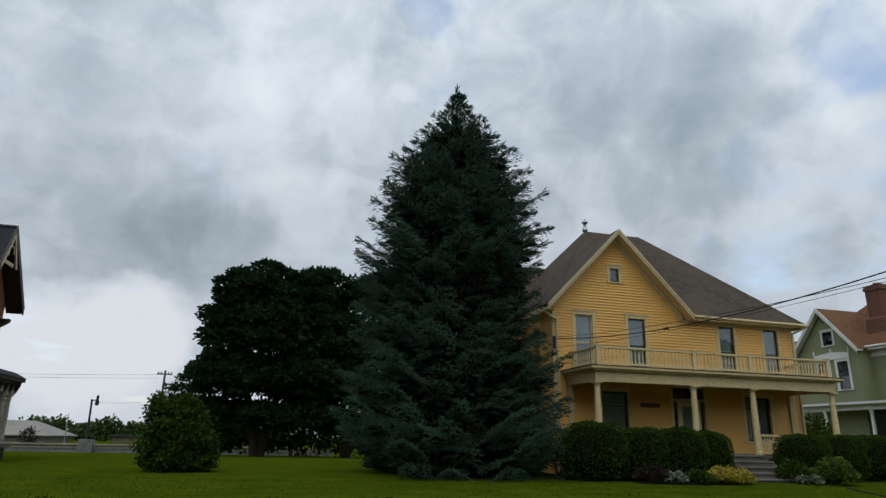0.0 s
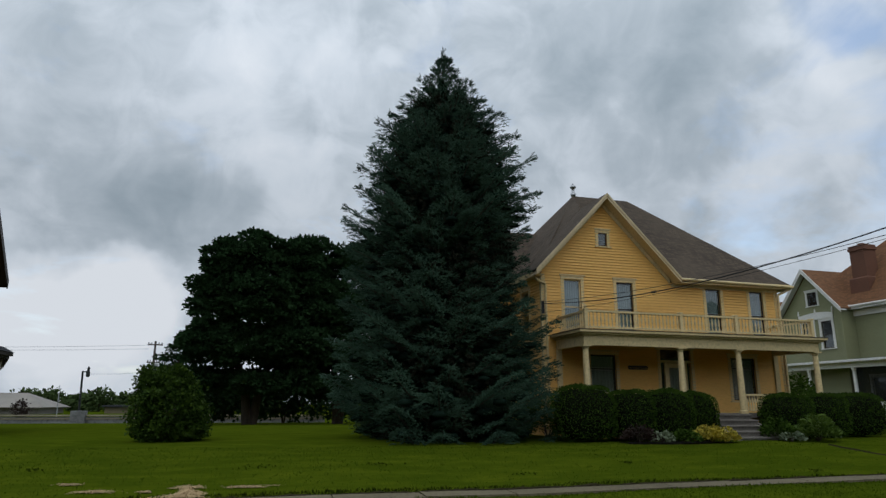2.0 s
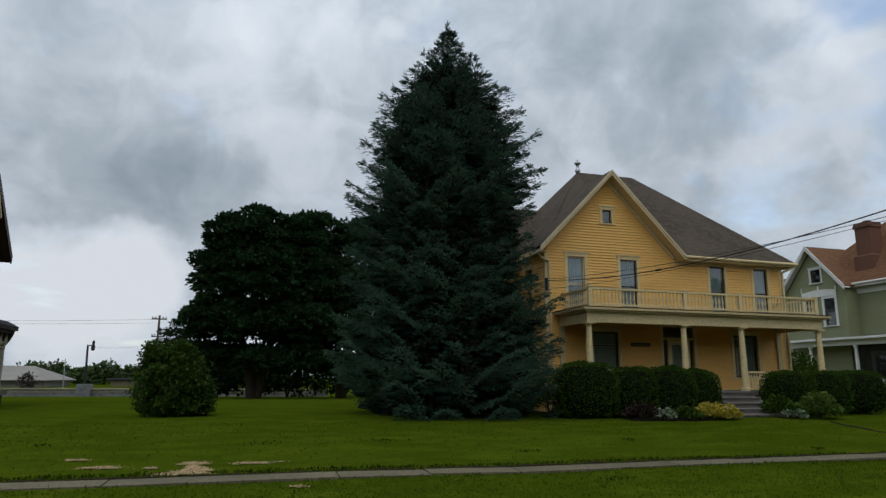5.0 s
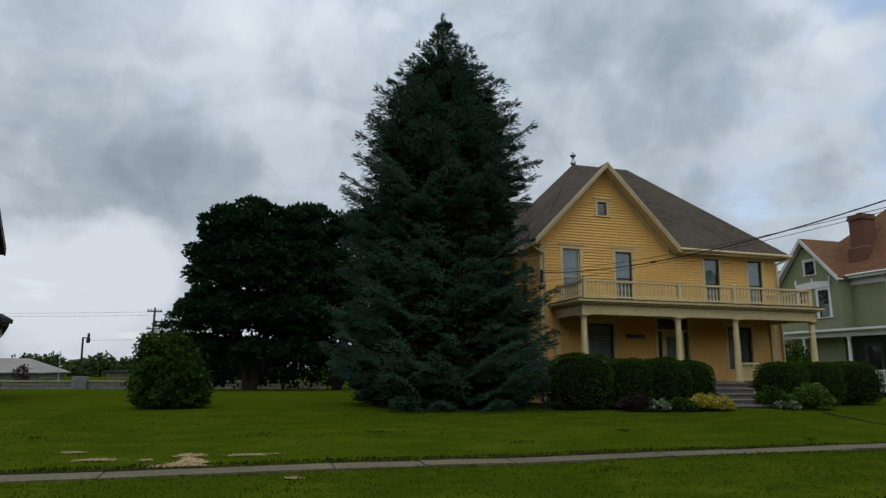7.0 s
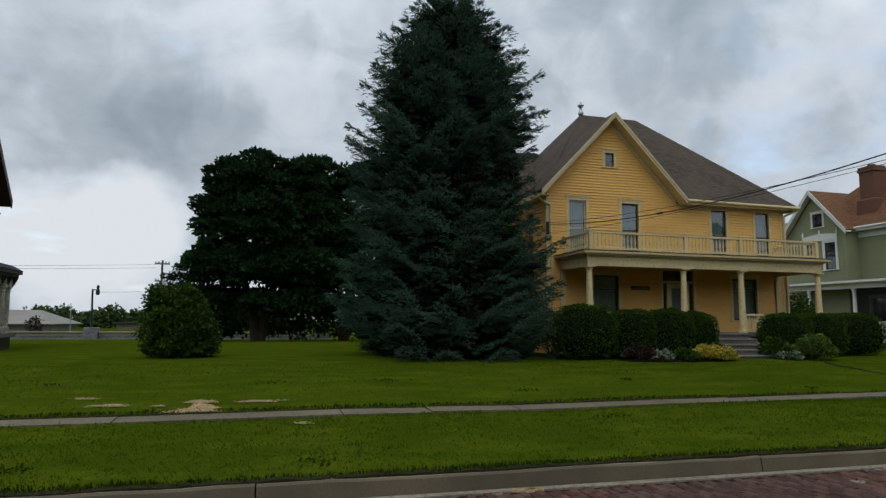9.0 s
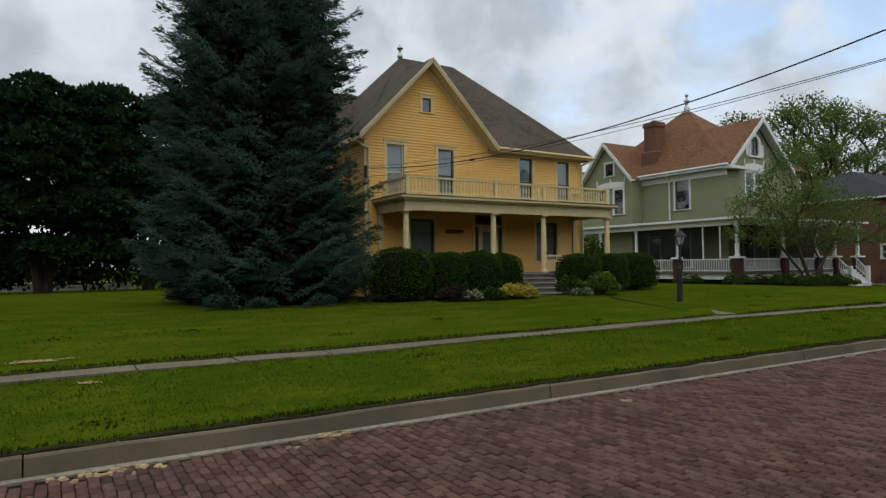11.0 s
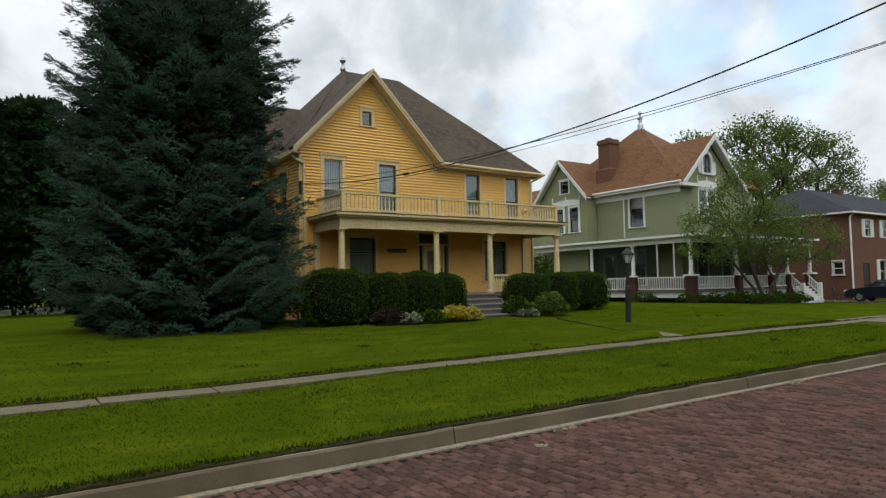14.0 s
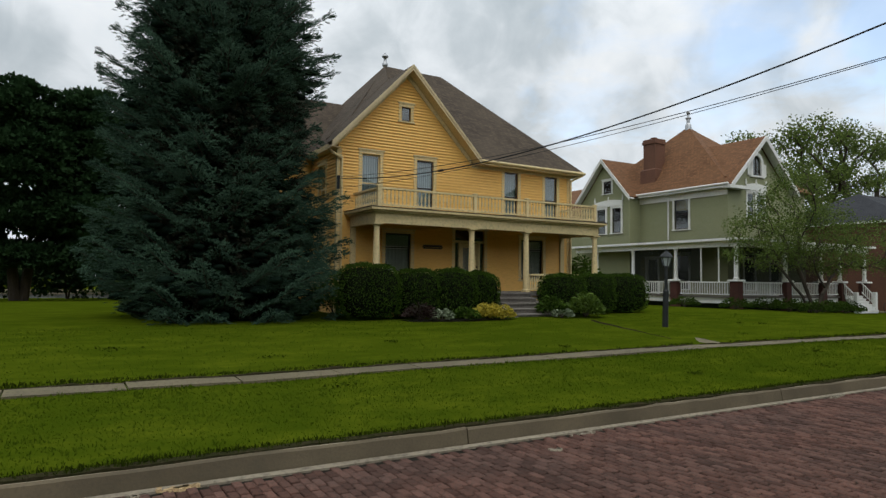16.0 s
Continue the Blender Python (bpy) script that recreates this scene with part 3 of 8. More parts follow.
pavement = tagged(new("pavement"), "narrow old concrete pavement half grown over by grass", "pavement", "", "structure")
pavement.location = (0, 10.7, 0.36)
WX = [-30, -24, -18, -12, -8, -4.8, -2.0, 1.30, 2.75, 4.3, 5.9, 7.4, 8.95, 10.5, 12.1, 13.6, 15.2, 16.8, 18.4, 20, 21.6, 23.2, 25.0, 27.0, 30, 34, 40, 48, 60]
for i, (a, b) in enumerate(zip(WX, WX[1:])):
    r = random.Random(70 + i)
    t0, t1 = r.uniform(-0.014, 0.014), r.uniform(-0.014, 0.014)
    z = 0.372
    n0, w0 = 0.05 + r.uniform(-0.03, 0.03), 0.52 + r.uniform(-0.03, 0.02)
    wa, wb = (1.9, 1.9) if a >= 25.0 and b <= 30 else (w0, w0)
    a_, b_ = a + 0.012, b - 0.012
    ya, yb = pave_y(a) + n0 - (0.9 if wa > 1 else 0), pave_y(b) + n0 - (0.9 if wa > 1 else 0)
    mb = MB()
    mb.add([(a_, ya, z + t0), (b_, yb, z + t1), (b_, yb + wb, z + t1 + 0.01), (a_, ya + wa, z + t0 + 0.01),
            (a_, ya, z - 0.1), (b_, yb, z - 0.1), (b_, yb + wb, z - 0.1), (a_, ya + wa, z - 0.1)],
           [(0, 1, 2, 3), (7, 6, 5, 4), (0, 4, 5, 1), (1, 5, 6, 2), (2, 6, 7, 3), (3, 7, 4, 0)])
    part("slab", mb, M["concrete"], pavement)
front_path = tagged(new("front_path"), "thin concrete path from the pavement to the porch steps", "path", "", "structure")
front_path.location = (16.6, 14.5, 0.5)
for i in range(5):
    y0, y1 = 10.85 + 1.4 * i, 12.23 + 1.4 * i
    x0 = 15.55 + 0.42 * i
    w = 1.1
    mb = MB()
    dz = 0.010 if i == 0 else -0.05
    za, zb = ground_z(y0) + dz, ground_z(y1) + dz
    mb.add([(x0, y0, za), (x0 + w, y0, za), (x0 + w + 0.42, y1, zb), (x0 + 0.42, y1, zb), (x0, y0, za - 0.1), (x0 + w, y0, za - 0.1), (x0 + w + 0.42, y1, zb - 0.1), (x0 + 0.42, y1, zb - 0.1)],
           [(0, 1, 2, 3), (7, 6, 5, 4), (0, 4, 5, 1), (1, 5, 6, 2), (2, 6, 7, 3), (3, 7, 4, 0)])
    part("slab", mb, M["concrete"], front_path)
solid("driveway", MB().box(46.8, 49.6, 17.6, 30, -0.1, 0.185), M["concrete"], "concrete driveway beside the brick house", "driveway", "structure")


def soil_edge(y_of, z, h, wd, seed, label):
    """A ragged dark lip of soil and roots where the turf stands over the concrete."""
    vs, n_ = [], 420
    for i in range(n_ + 1):
        x = -14 + 46 * i / n_
        k = 0.7 + 0.7 * noise.noise(Vector((x * 2.1, seed, 0))) + 0.6 * noise.noise(Vector((x * 7, seed, 2)))
        y = y_of(x)
        sh = 0.025 * noise.noise(Vector((x * 1.3, seed, 5)))
        vs += [(x, y + sh, z - 0.05), (x, y + sh + 0.005, z + h * 0.7 * k), (x, y + sh + wd * 0.4, z + h * k), (x, y + sh + wd, z + h * 0.2), (x, y + sh + wd, z - 0.05)]
    return solid("soil_edge", MB().add(vs, [(5 * i + k, 5 * i + k + 1, 5 * i + 6 + k, 5 * i + 5 + k) for i in range(n_) for k in range(4)]), M["soil"], label, "soil", "structure")


soil_edge(lambda x: kerb_y(x) + 0.022, 0.197, 0.035, 0.18, 1.0, "dark ragged turf edge over the kerb")
soil_edge(lambda x: pave_y(x) + 0.55, 0.365, 0.05, 0.10, 2.0, "dark ragged turf edge along the pavement")
ridge = MB()
for i in range(14):
    f, g = i / 14, (i + 1) / 14
    a, b = [(15.95 + 1.5 * k + 0.03 * math.sin(k * 21), 12.1 + 4.6 * k, ground_z(12.1 + 4.6 * k)) for k in (f, g)]
    ridge.add([(a[0] - 0.05, a[1], a[2] - 0.02), (a[0] + 0.05, a[1], a[2] - 0.02), (a[0], a[1], a[2] + 0.03), (b[0] - 0.05, b[1], b[2] - 0.02), (b[0] + 0.05, b[1], b[2] - 0.02), (b[0], b[1], b[2] + 0.03)],
              [(0, 2, 5, 3), (1, 4, 5, 2), (0, 1, 2), (3, 5, 4)])
solid("soil_edge", ridge, M["soil"], "dark turf edge of the overgrown path", "soil", "structure")
# ---- the yellow house ----
def minus(spans, cut):
    out_spans = []
    for a, b in spans:
        if cut[1] <= a or cut[0] >= b:
            out_spans.append((a, b))
        else:
            if cut[0] > a:
                out_spans.append((a, cut[0]))
            if cut[1] < b:
                out_spans.append((cut[1], b))
    return out_spans


def clapboards(mb, place, z0, z1, span, holes, expo=0.112, back=0.14, lap=0.055):
    """Lapped boards from z0 to z1. span(z) gives the run at a height; place(u, d, z) turns run, outward depth and height into a point."""
    k = math.ceil((z1 - z0) / expo - 1e-6)
    for i in range(k):
        a, b = z0 + i * expo, min(z0 + (i + 1) * expo, z1)
        cuts = sorted({a, b, *[h for u0, u1, h0, h1 in holes for h in (h0, h1) if a < h < b]})
        for c, d in zip(cuts, cuts[1:]):
            mid = (c + d) / 2
            spans = [span(mid)]
            for u0, u1, h0, h1 in holes:
                if h0 < mid < h1:
                    spans = minus(spans, (u0, u1))
            lo, hi = lap * (b - c) / expo, lap * (b - d) / expo
            s0, s1 = span(c), span(d)
            for u0, u1 in spans:
                e0, e1 = (s0[0], s1[0]) if u0 == span(mid)[0] else (u0, u0)
                g0, g1 = (s0[1], s1[1]) if u1 == span(mid)[1] else (u1, u1)
                if g0 - e0 < 0.01:
                    continue
                vs = [place(e0, lo, c), place(g0, lo, c), place(g1, hi, d), place(e1, hi, d), place(e0, -back, c), place(g0, -back, c), place(g1, -back, d), place(e1, -back, d)]
                mb.add(vs, [(0, 1, 2, 3), (7, 6, 5, 4), (0, 4, 5, 1), (2, 6, 7, 3), (1, 5, 6, 2), (3, 7, 4, 0)])
    return mb


def add_window(house, place, u0, u1, z0, z1, trim, label="", panes=2, curtain=None, head=0.05, drop=0.0, casing=0.13, sash_mat=None, name="window"):
    """A sash window with casing, sill, panes and what hangs behind it. The opening runs u0..u1, z0..z1."""
    def pbox(mb, a, b, d0, d1, c, d):
        vs = [place(a, d1, c), place(b, d1, c), place(b, d0, c), place(a, d0, c), place(a, d1, d), place(b, d1, d), place(b, d0, d), place(a, d0, d)]
        return mb.add(vs, [(0, 3, 2, 1), (4, 5, 6, 7), (0, 1, 5, 4), (1, 2, 6, 5), (2, 3, 7, 6), (3, 0, 4, 7)])
    w = casing
    win = part(name, pbox(MB(), u0 - w - 0.01, u1 + w + 0.01, 0.0, 0.05, z1, z1 + w), trim, house, label)
    part("casing", pbox(MB(), u0 - w, u0, 0.0, 0.045, z0 - 0.02, z1), trim, win)
    part("casing", pbox(MB(), u1, u1 + w, 0.0, 0.045, z0 - 0.02, z1), trim, win)
    part("head_cap", pbox(MB(), u0 - w - 0.05, u1 + w + 0.05, 0.0, 0.085, z1 + w, z1 + w + head), trim, win)
    sill = pbox(MB(), u0 - w - 0.04, u1 + w + 0.04, -0.02, 0.09, z0 - 0.07, z0 - 0.02)
    part("sill", sill, trim, win)
    s = 0.045
    zm = (z0 + z1) / 2 + drop
    for a, b, d in ((z0, zm + s / 2, -0.06), (zm - s / 2, z1, -0.03)) if panes == 2 else ((z0, z1, -0.03),):
        fr = MB()
        pbox(fr, u0, u0 + s, d - 0.03, d, a, b)
        pbox(fr, u1 - s, u1, d - 0.03, d, a, b)
        pbox(fr, u0 + s, u1 - s, d - 0.03, d, a, a + s)
        pbox(fr, u0 + s, u1 - s, d - 0.03, d, b - s, b)
        part("sash", fr, sash_mat or trim, win)
    for a, b, d in ((z0, zm, -0.075), (zm, z1, -0.045)) if panes == 2 else ((z0, z1, -0.045),):
        g = pbox(MB(), u0 + s, u1 - s, d - 0.004, d, a + s, b - s)
        pane = part("pane", g, M["glass"], win)
        pane.visible_shadow = False
    if curtain:
        c0, c1, mat = curtain
        n = 24
        vs, fs = [], []
        for i in range(n + 1):
            u = u0 + 0.02 + (u1 - u0 - 0.04) * i / n
            d = -0.17 + 0.025 * math.sin(i * 1.9 + u0 * 7)
            vs += [place(u, d, c0), place(u, d, c1), place(u, d - 0.012, c0), place(u, d - 0.012, c1)]
        for i in range(n):
            a = 4 * i
            fs += [(a, a + 4, a + 5, a + 1), (a + 3, a + 7, a + 6, a + 2), (a + 1, a + 5, a + 7, a + 3), (a + 2, a + 6, a + 4, a)]
        part("curtain", MB().add(vs, fs), mat, win, "hanging net curtain")
    return win


YW, YX0, YX1 = 22.03, 10.29, 21.17      # front wall and its ends
EAVE, GX, GP, RAKE = 6.62, 13.02, 9.92, 1.035        # eaves height, gable's middle, the height and pitch of its ridge
FLOOR, PY, PX0, PX1 = 1.50, 19.90, 10.88, 20.70
YB = 31.0
front = lambda u, d, z: (u, YW - d, z)
leftside = lambda u, d, z: (YX0 - d, u, z)

yellow_house = thing("house", (15.7, 26.5, 0.66), "yellow clapboard house with front gable, brown roof and pillared porch", "house")
WINS2 = [(11.21, 11.93, 6.53), (13.49, 14.22, 6.52), (17.62, 18.33, 6.46), (19.78, 20.46, 6.46)]
holes = [(a, b, 4.42, c) for a, b, c in WINS2]
holes += [(12.80, 13.19, 7.96, 8.50)]
holes += [(12.2, 13.28, 1.75, 3.66), (15.24, 16.64, FLOOR, 3.92), (18.52, 19.70, 1.98, 3.66)]


def gable_span(z):
    if z < EAVE + 0.02:
        return (YX0, YX1)
    h = (GP - 0.25 - z) / RAKE
    return (max(YX0, GX - h), GX + h)


wall = clapboards(MB(), front, 0.6, GP - 0.3, gable_span, holes)
part("wall", wall, M["siding"], yellow_house, "yellow painted clapboard front wall")
side_holes = [(23.2, 23.9, 4.4, 6.2), (23.2, 24.0, 1.8, 3.6)]
part("wall", clapboards(MB(), leftside, 0.6, EAVE, lambda z: (YW + 0.14, YB), side_holes), M["siding"], yellow_house)
part("wall", clapboards(MB(), lambda u, d, z: (YX1 + d, u, z), 0.6, EAVE, lambda z: (YW + 0.14, YB), []), M["siding"], yellow_house)
part("wall", MB().box(YX0, YX1, YB - 0.15, YB, 0.6, EAVE), M["siding"], yellow_house)
# floors and partition behind the windows, painted dark to read as unlit rooms
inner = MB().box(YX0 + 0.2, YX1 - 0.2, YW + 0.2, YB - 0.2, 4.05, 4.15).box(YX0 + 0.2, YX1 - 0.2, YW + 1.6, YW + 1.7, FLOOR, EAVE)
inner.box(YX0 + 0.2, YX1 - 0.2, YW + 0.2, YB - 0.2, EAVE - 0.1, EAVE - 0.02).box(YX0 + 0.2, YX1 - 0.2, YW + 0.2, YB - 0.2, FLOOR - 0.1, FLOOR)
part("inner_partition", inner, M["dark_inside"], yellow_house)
for x0, x1, y1 in ((YX0 - 0.045, YX0 + 0.13, YW + 0.1), (YX1 - 0.13, YX1 + 0.045, YW + 0.1)):
    part("corner_board", MB().box(x0, x1, YW - 0.045, YW + 0.0, 0.6, EAVE - 0.02).box(min(x0, YX1 if x0 > 15 else x0), (x0 + 0.045) if x0 < 15 else x1, YW, y1, 0.6, EAVE - 0.02), M["cream"], yellow_house)

# full-height curtains; their pale blue also stands in for reflected sky
sky_tint_curtain = M["curtain"]
for i, (a, b, c) in enumerate(WINS2):
    add_window(yellow_house, front, a, b, 4.42, c, M["cream"], drop=-0.02, curtain=(4.45, c - 0.06, sky_tint_curtain), sash_mat=M["dark_paint"] if i else M["cream"])
add_window(yellow_house, front, 12.80, 13.19, 7.96, 8.50, M["cream"], panes=1, sash_mat=M["dark_paint"], casing=0.12)
add_window(yellow_house, front, 12.2, 13.28, 1.75, 3.66, M["cream"], drop=0.42, curtain=(1.78, 3.6, M["lace"]), sash_mat=M["dark_paint"])
add_window(yellow_house, front, 18.52, 19.70, 1.98, 3.66, M["cream"], drop=0.42, curtain=(2.0, 3.6, M["lace"]), sash_mat=M["dark_paint"])
for a, b, c, d in side_holes:
    add_window(yellow_house, leftside, a, b, c, d, M["cream"])


def front_door(house):
    """Panelled door with an oval light, sidelights and a transom."""
    d = part("door", MB().box(15.05, 16.83, YW - 0.06, YW, 3.92, 4.03), M["cream"], house, "cream door surround with sidelights and a transom")
    for bx in ((15.11, 15.24, YW - 0.045, YW, FLOOR, 3.92), (16.64, 16.77, YW - 0.045, YW, FLOOR, 3.92), (15.44, 15.52, YW - 0.02, YW + 0.08, FLOOR, 3.42), (16.36, 16.44, YW - 0.02, YW + 0.08, FLOOR, 3.42)):
        part("jamb", MB().box(*bx), M["cream"], d)
    part("transom_bar", MB().box(15.24, 16.64, YW - 0.02, YW + 0.08, 3.42, 3.50), M["cream"], d)
    for a, b in ((15.24, 15.44), (16.44, 16.64)):
        part("sidelight_panel", MB().box(a, b, YW + 0.0, YW + 0.06, FLOOR, 2.0), M["cream"], d)
    leaf = MB()
    a, b = 15.525, 16.355
    leaf.box(a, a + 0.13, YW + 0.03, YW + 0.08, FLOOR + 0.02, 3.4).box(b - 0.13, b, YW + 0.03, YW + 0.08, FLOOR + 0.02, 3.4)
    leaf.box(a + 0.13, b - 0.13, YW + 0.03, YW + 0.08, FLOOR + 0.02, FLOOR + 0.75).box(a + 0.13, b - 0.13, YW + 0.03, YW + 0.08, 3.22, 3.4)
    part("door_leaf", leaf, M["cream"], d, "cream painted door with a large light")
    for x0, x1, z0, z1 in ((a + 0.13, b - 0.13, FLOOR + 0.75, 3.22), (15.24, 15.44, 2.0, 3.42), (16.44, 16.64, 2.0, 3.42), (15.24, 16.64, 3.5, 3.92)):
        p = part("pane", MB().box(x0, x1, YW + 0.05, YW + 0.054, z0, z1), M["glass"], d)
        p.visible_shadow = False
    cur = MB().box(a + 0.13, b - 0.13, YW + 0.10, YW + 0.11, FLOOR + 0.75, 3.22)
    part("curtain", cur, M["lace"], d)
    part("door_knob", MB().lathe(b - 0.06, YW + 0.0, [(0.02, 2.42), (0.034, 2.44), (0.034, 2.47), (0.02, 2.49)], 8), M["black_metal"], d)


front_door(yellow_house)
plaque = MB().box(13.82, 14.62, YW - 0.05, YW - 0.026, 3.12, 3.27)
for x0, x1 in ((13.76, 13.86), (14.58, 14.68)):
    plaque.prism([(x0, YW - 0.05, 3.195), ((x0 + x1) / 2, YW - 0.05, 3.14), (x1, YW - 0.05, 3.195), ((x0 + x1) / 2, YW - 0.05, 3.25)], (0, 0.024, 0))
part("name_plaque", plaque, M["dark_paint"], yellow_house, "small dark carved wall plaque")


def slab(mb, poly, t=0.09):
    """A roof plane: the polygon (counted so that its normal points up) with thickness t below."""
    a, b, c = Vector(poly[0]), Vector(poly[1]), Vector(poly[2])
    n = (b - a).cross(c - a).normalized()
    if n.z < 0:
        poly = poly[::-1]
        n = -n
    return mb.prism(poly, -n * t)


OV = 0.5
ex0, ex1, ey0, ey1 = YX0 - 0.3, YX1 + OV, YW - 0.36, YB + OV
RZ = 6.78
RISE = 0.985
half = (ey1 - ey0) / 2
ry, rz = ey0 + half, RZ + half * RISE
rx0, rx1 = 14.2, ex1 - half + 0.4
GW, GZ = 3.13, GP + 0.10
yv = ey0 + (GZ - RZ) / RISE
for poly in ([(GX + GW, ey0, RZ), (ex1, ey0, RZ), (rx1, ry, rz), (rx0, ry, rz), (GX, yv, GZ)],
             [(GX, yv, GZ), (rx0, ry, rz), (ex0 + 0.37, ey0 + 0.44, RZ + 0.25)],
             [(ex1, ey1, RZ), (ex0, ey1, RZ), (rx0, ry, rz), (rx1, ry, rz)],
             [(ex1, ey0, RZ), (ex1, ey1, RZ), (rx1, ry, rz)],
             [(ex0, ey1, RZ), (ex0, ey0, RZ), (rx0, ry, rz)]):
    part("roof_slope", slab(MB(), poly), M["roof_brown"], yellow_house, "brown asphalt shingle hip roof")
part("roof_slope", slab(MB(), [(GX, yv - 1.2, GZ + 0.02), (rx0, ry, rz + 0.02), (10.3, 23.4, 7.19)], 0.06), M["roof_brown"], yellow_house)
for s_ in (-1, 1):
    part("wing_roof", slab(MB(), [(8.7, 27.3, 9.75), (8.7, 27.3 + s_ * 2.9, 6.75), (11.5, 27.3 + s_ * 2.9, 6.75), (13.4, 27.3, 9.75)]), M["roof_brown"], yellow_house)
part("wall", MB().prism([(9.2, 24.8, 0.6), (9.2, 29.8, 0.6), (9.2, 29.8, 6.8), (9.2, 27.3, 9.4), (9.2, 24.8, 6.8)], (1.05, 0, 0)), M["siding"], yellow_house)
# front gable roof, running back into the hip
gy0 = YW - 0.5
gb = yv + 0.1
gw = GW
part("gable_roof", slab(MB(), [(GX - gw, gy0, GZ - gw * RAKE), (GX, gy0, GZ), (GX, gb, GZ), (GX - gw, ey0 + 0.4, GZ - gw * RAKE)], 0.1), M["roof_brown"], yellow_house)
part("gable_roof", slab(MB(), [(GX, gy0, GZ), (GX + gw, gy0, GZ - gw * RAKE), (GX + gw, ey0 + 0.4, GZ - gw * RAKE), (GX, gb, GZ)], 0.1), M["roof_brown"], yellow_house)
for s_ in (-1, 1):
    p0, p1 = Vector((GX, gy0, GZ - 0.02)), Vector((GX + s_ * (gw + 0.03), gy0, GZ - 0.02 - (gw + 0.03) * RAKE))

    def strip(dy, top, low, thick, run_=1.0):
        o = lambda p, dz: p + Vector((0, dy, dz))
        q = p0.lerp(p1, run_)
        return MB().prism([o(p0, top), o(q, top), o(q, low), o(p0, low)], (0, thick, 0))
    part("rake_board", strip(-0.03, 0, -0.19, 0.035), M["rake"], yellow_house, "pale board along the gable's rake")
    part("rake_mould", strip(-0.06, 0.03, -0.08, 0.03), M["rake"], yellow_house)
    part("rake_frieze", strip(0.44, -0.18, -0.38, 0.03, 0.93), M["cream"], yellow_house)
    sf = MB().prism([p0 + Vector((0, 0, -0.16)), p1 + Vector((0, 0, -0.16)), p1 + Vector((0, 0.5, -0.16)), p0 + Vector((0, 0.5, -0.16))], (0, 0, -0.02))
    part("soffit", sf, M["rake"], yellow_house)
for x0, x1, y0, y1, z0, z1 in ((GX + gw - 0.05, ex1 + 0.02, ey0 - 0.03, ey0, RZ - 0.2, RZ - 0.01), (GX + gw - 0.05, ex1, ey0, YW - 0.03, RZ - 0.2, RZ - 0.17),
                               (16.0, YX1, YW - 0.06, YW - 0.028, EAVE - 0.16, RZ - 0.2), (ex1 - 0.01, ex1 + 0.02, ey0, ey1, RZ - 0.2, RZ - 0.01),
                               (YX1 + 0.03, ex1, ey0, ey1, RZ - 0.2, RZ - 0.17), (ex0 - 0.02, ex0 + 0.01, ey0, ey1, RZ - 0.2, RZ - 0.01), (ex0, YX0 - 0.03, ey0, ey1, RZ - 0.2, RZ - 0.17)):
    part("eaves_board", MB().box(x0, x1, y0, y1, z0, z1), M["cream"], yellow_house)
gut = MB()
gut.tube((GX + gw, ey0 - 0.08, RZ - 0.06), (ex1 + 0.05, ey0 - 0.08, RZ - 0.10), 0.06, n=8)
part("gutter", gut, M["cream"], yellow_house)
ds = MB()
ds.path([(9.92, ey0 + 0.3, 6.55), (10.02, YW - 0.25, 6.38), (10.40, YW - 0.09, 6.28), (10.42, YW - 0.09, 0.75)], [0.05] * 4, 8)
part("downpipe", ds, M["cream"], yellow_house, "cream painted downpipe at the front corner")
ds = MB()
ds.path([(ex1 - 0.05, ey0 - 0.05, RZ - 0.16), (YX1 + 0.02, YW - 0.1, RZ - 0.42), (YX1 + 0.02, YW - 0.1, 0.75)], [0.05] * 3, 8)
part("downpipe", ds, M["cream"], yellow_house)
fin = MB().lathe(rx0 + 0.02, ry, [(0.05, rz - 0.1), (0.13, rz + 0.02), (0.13, rz + 0.12), (0.07, rz + 0.17), (0.07, rz + 0.36), (0.15, rz + 0.42), (0.15, rz + 0.47), (0.05, rz + 0.55), (0.03, rz + 0.62)], 10)
part("roof_vent", fin, M["steel"], yellow_house, "small galvanised roof vent", smooth=True)


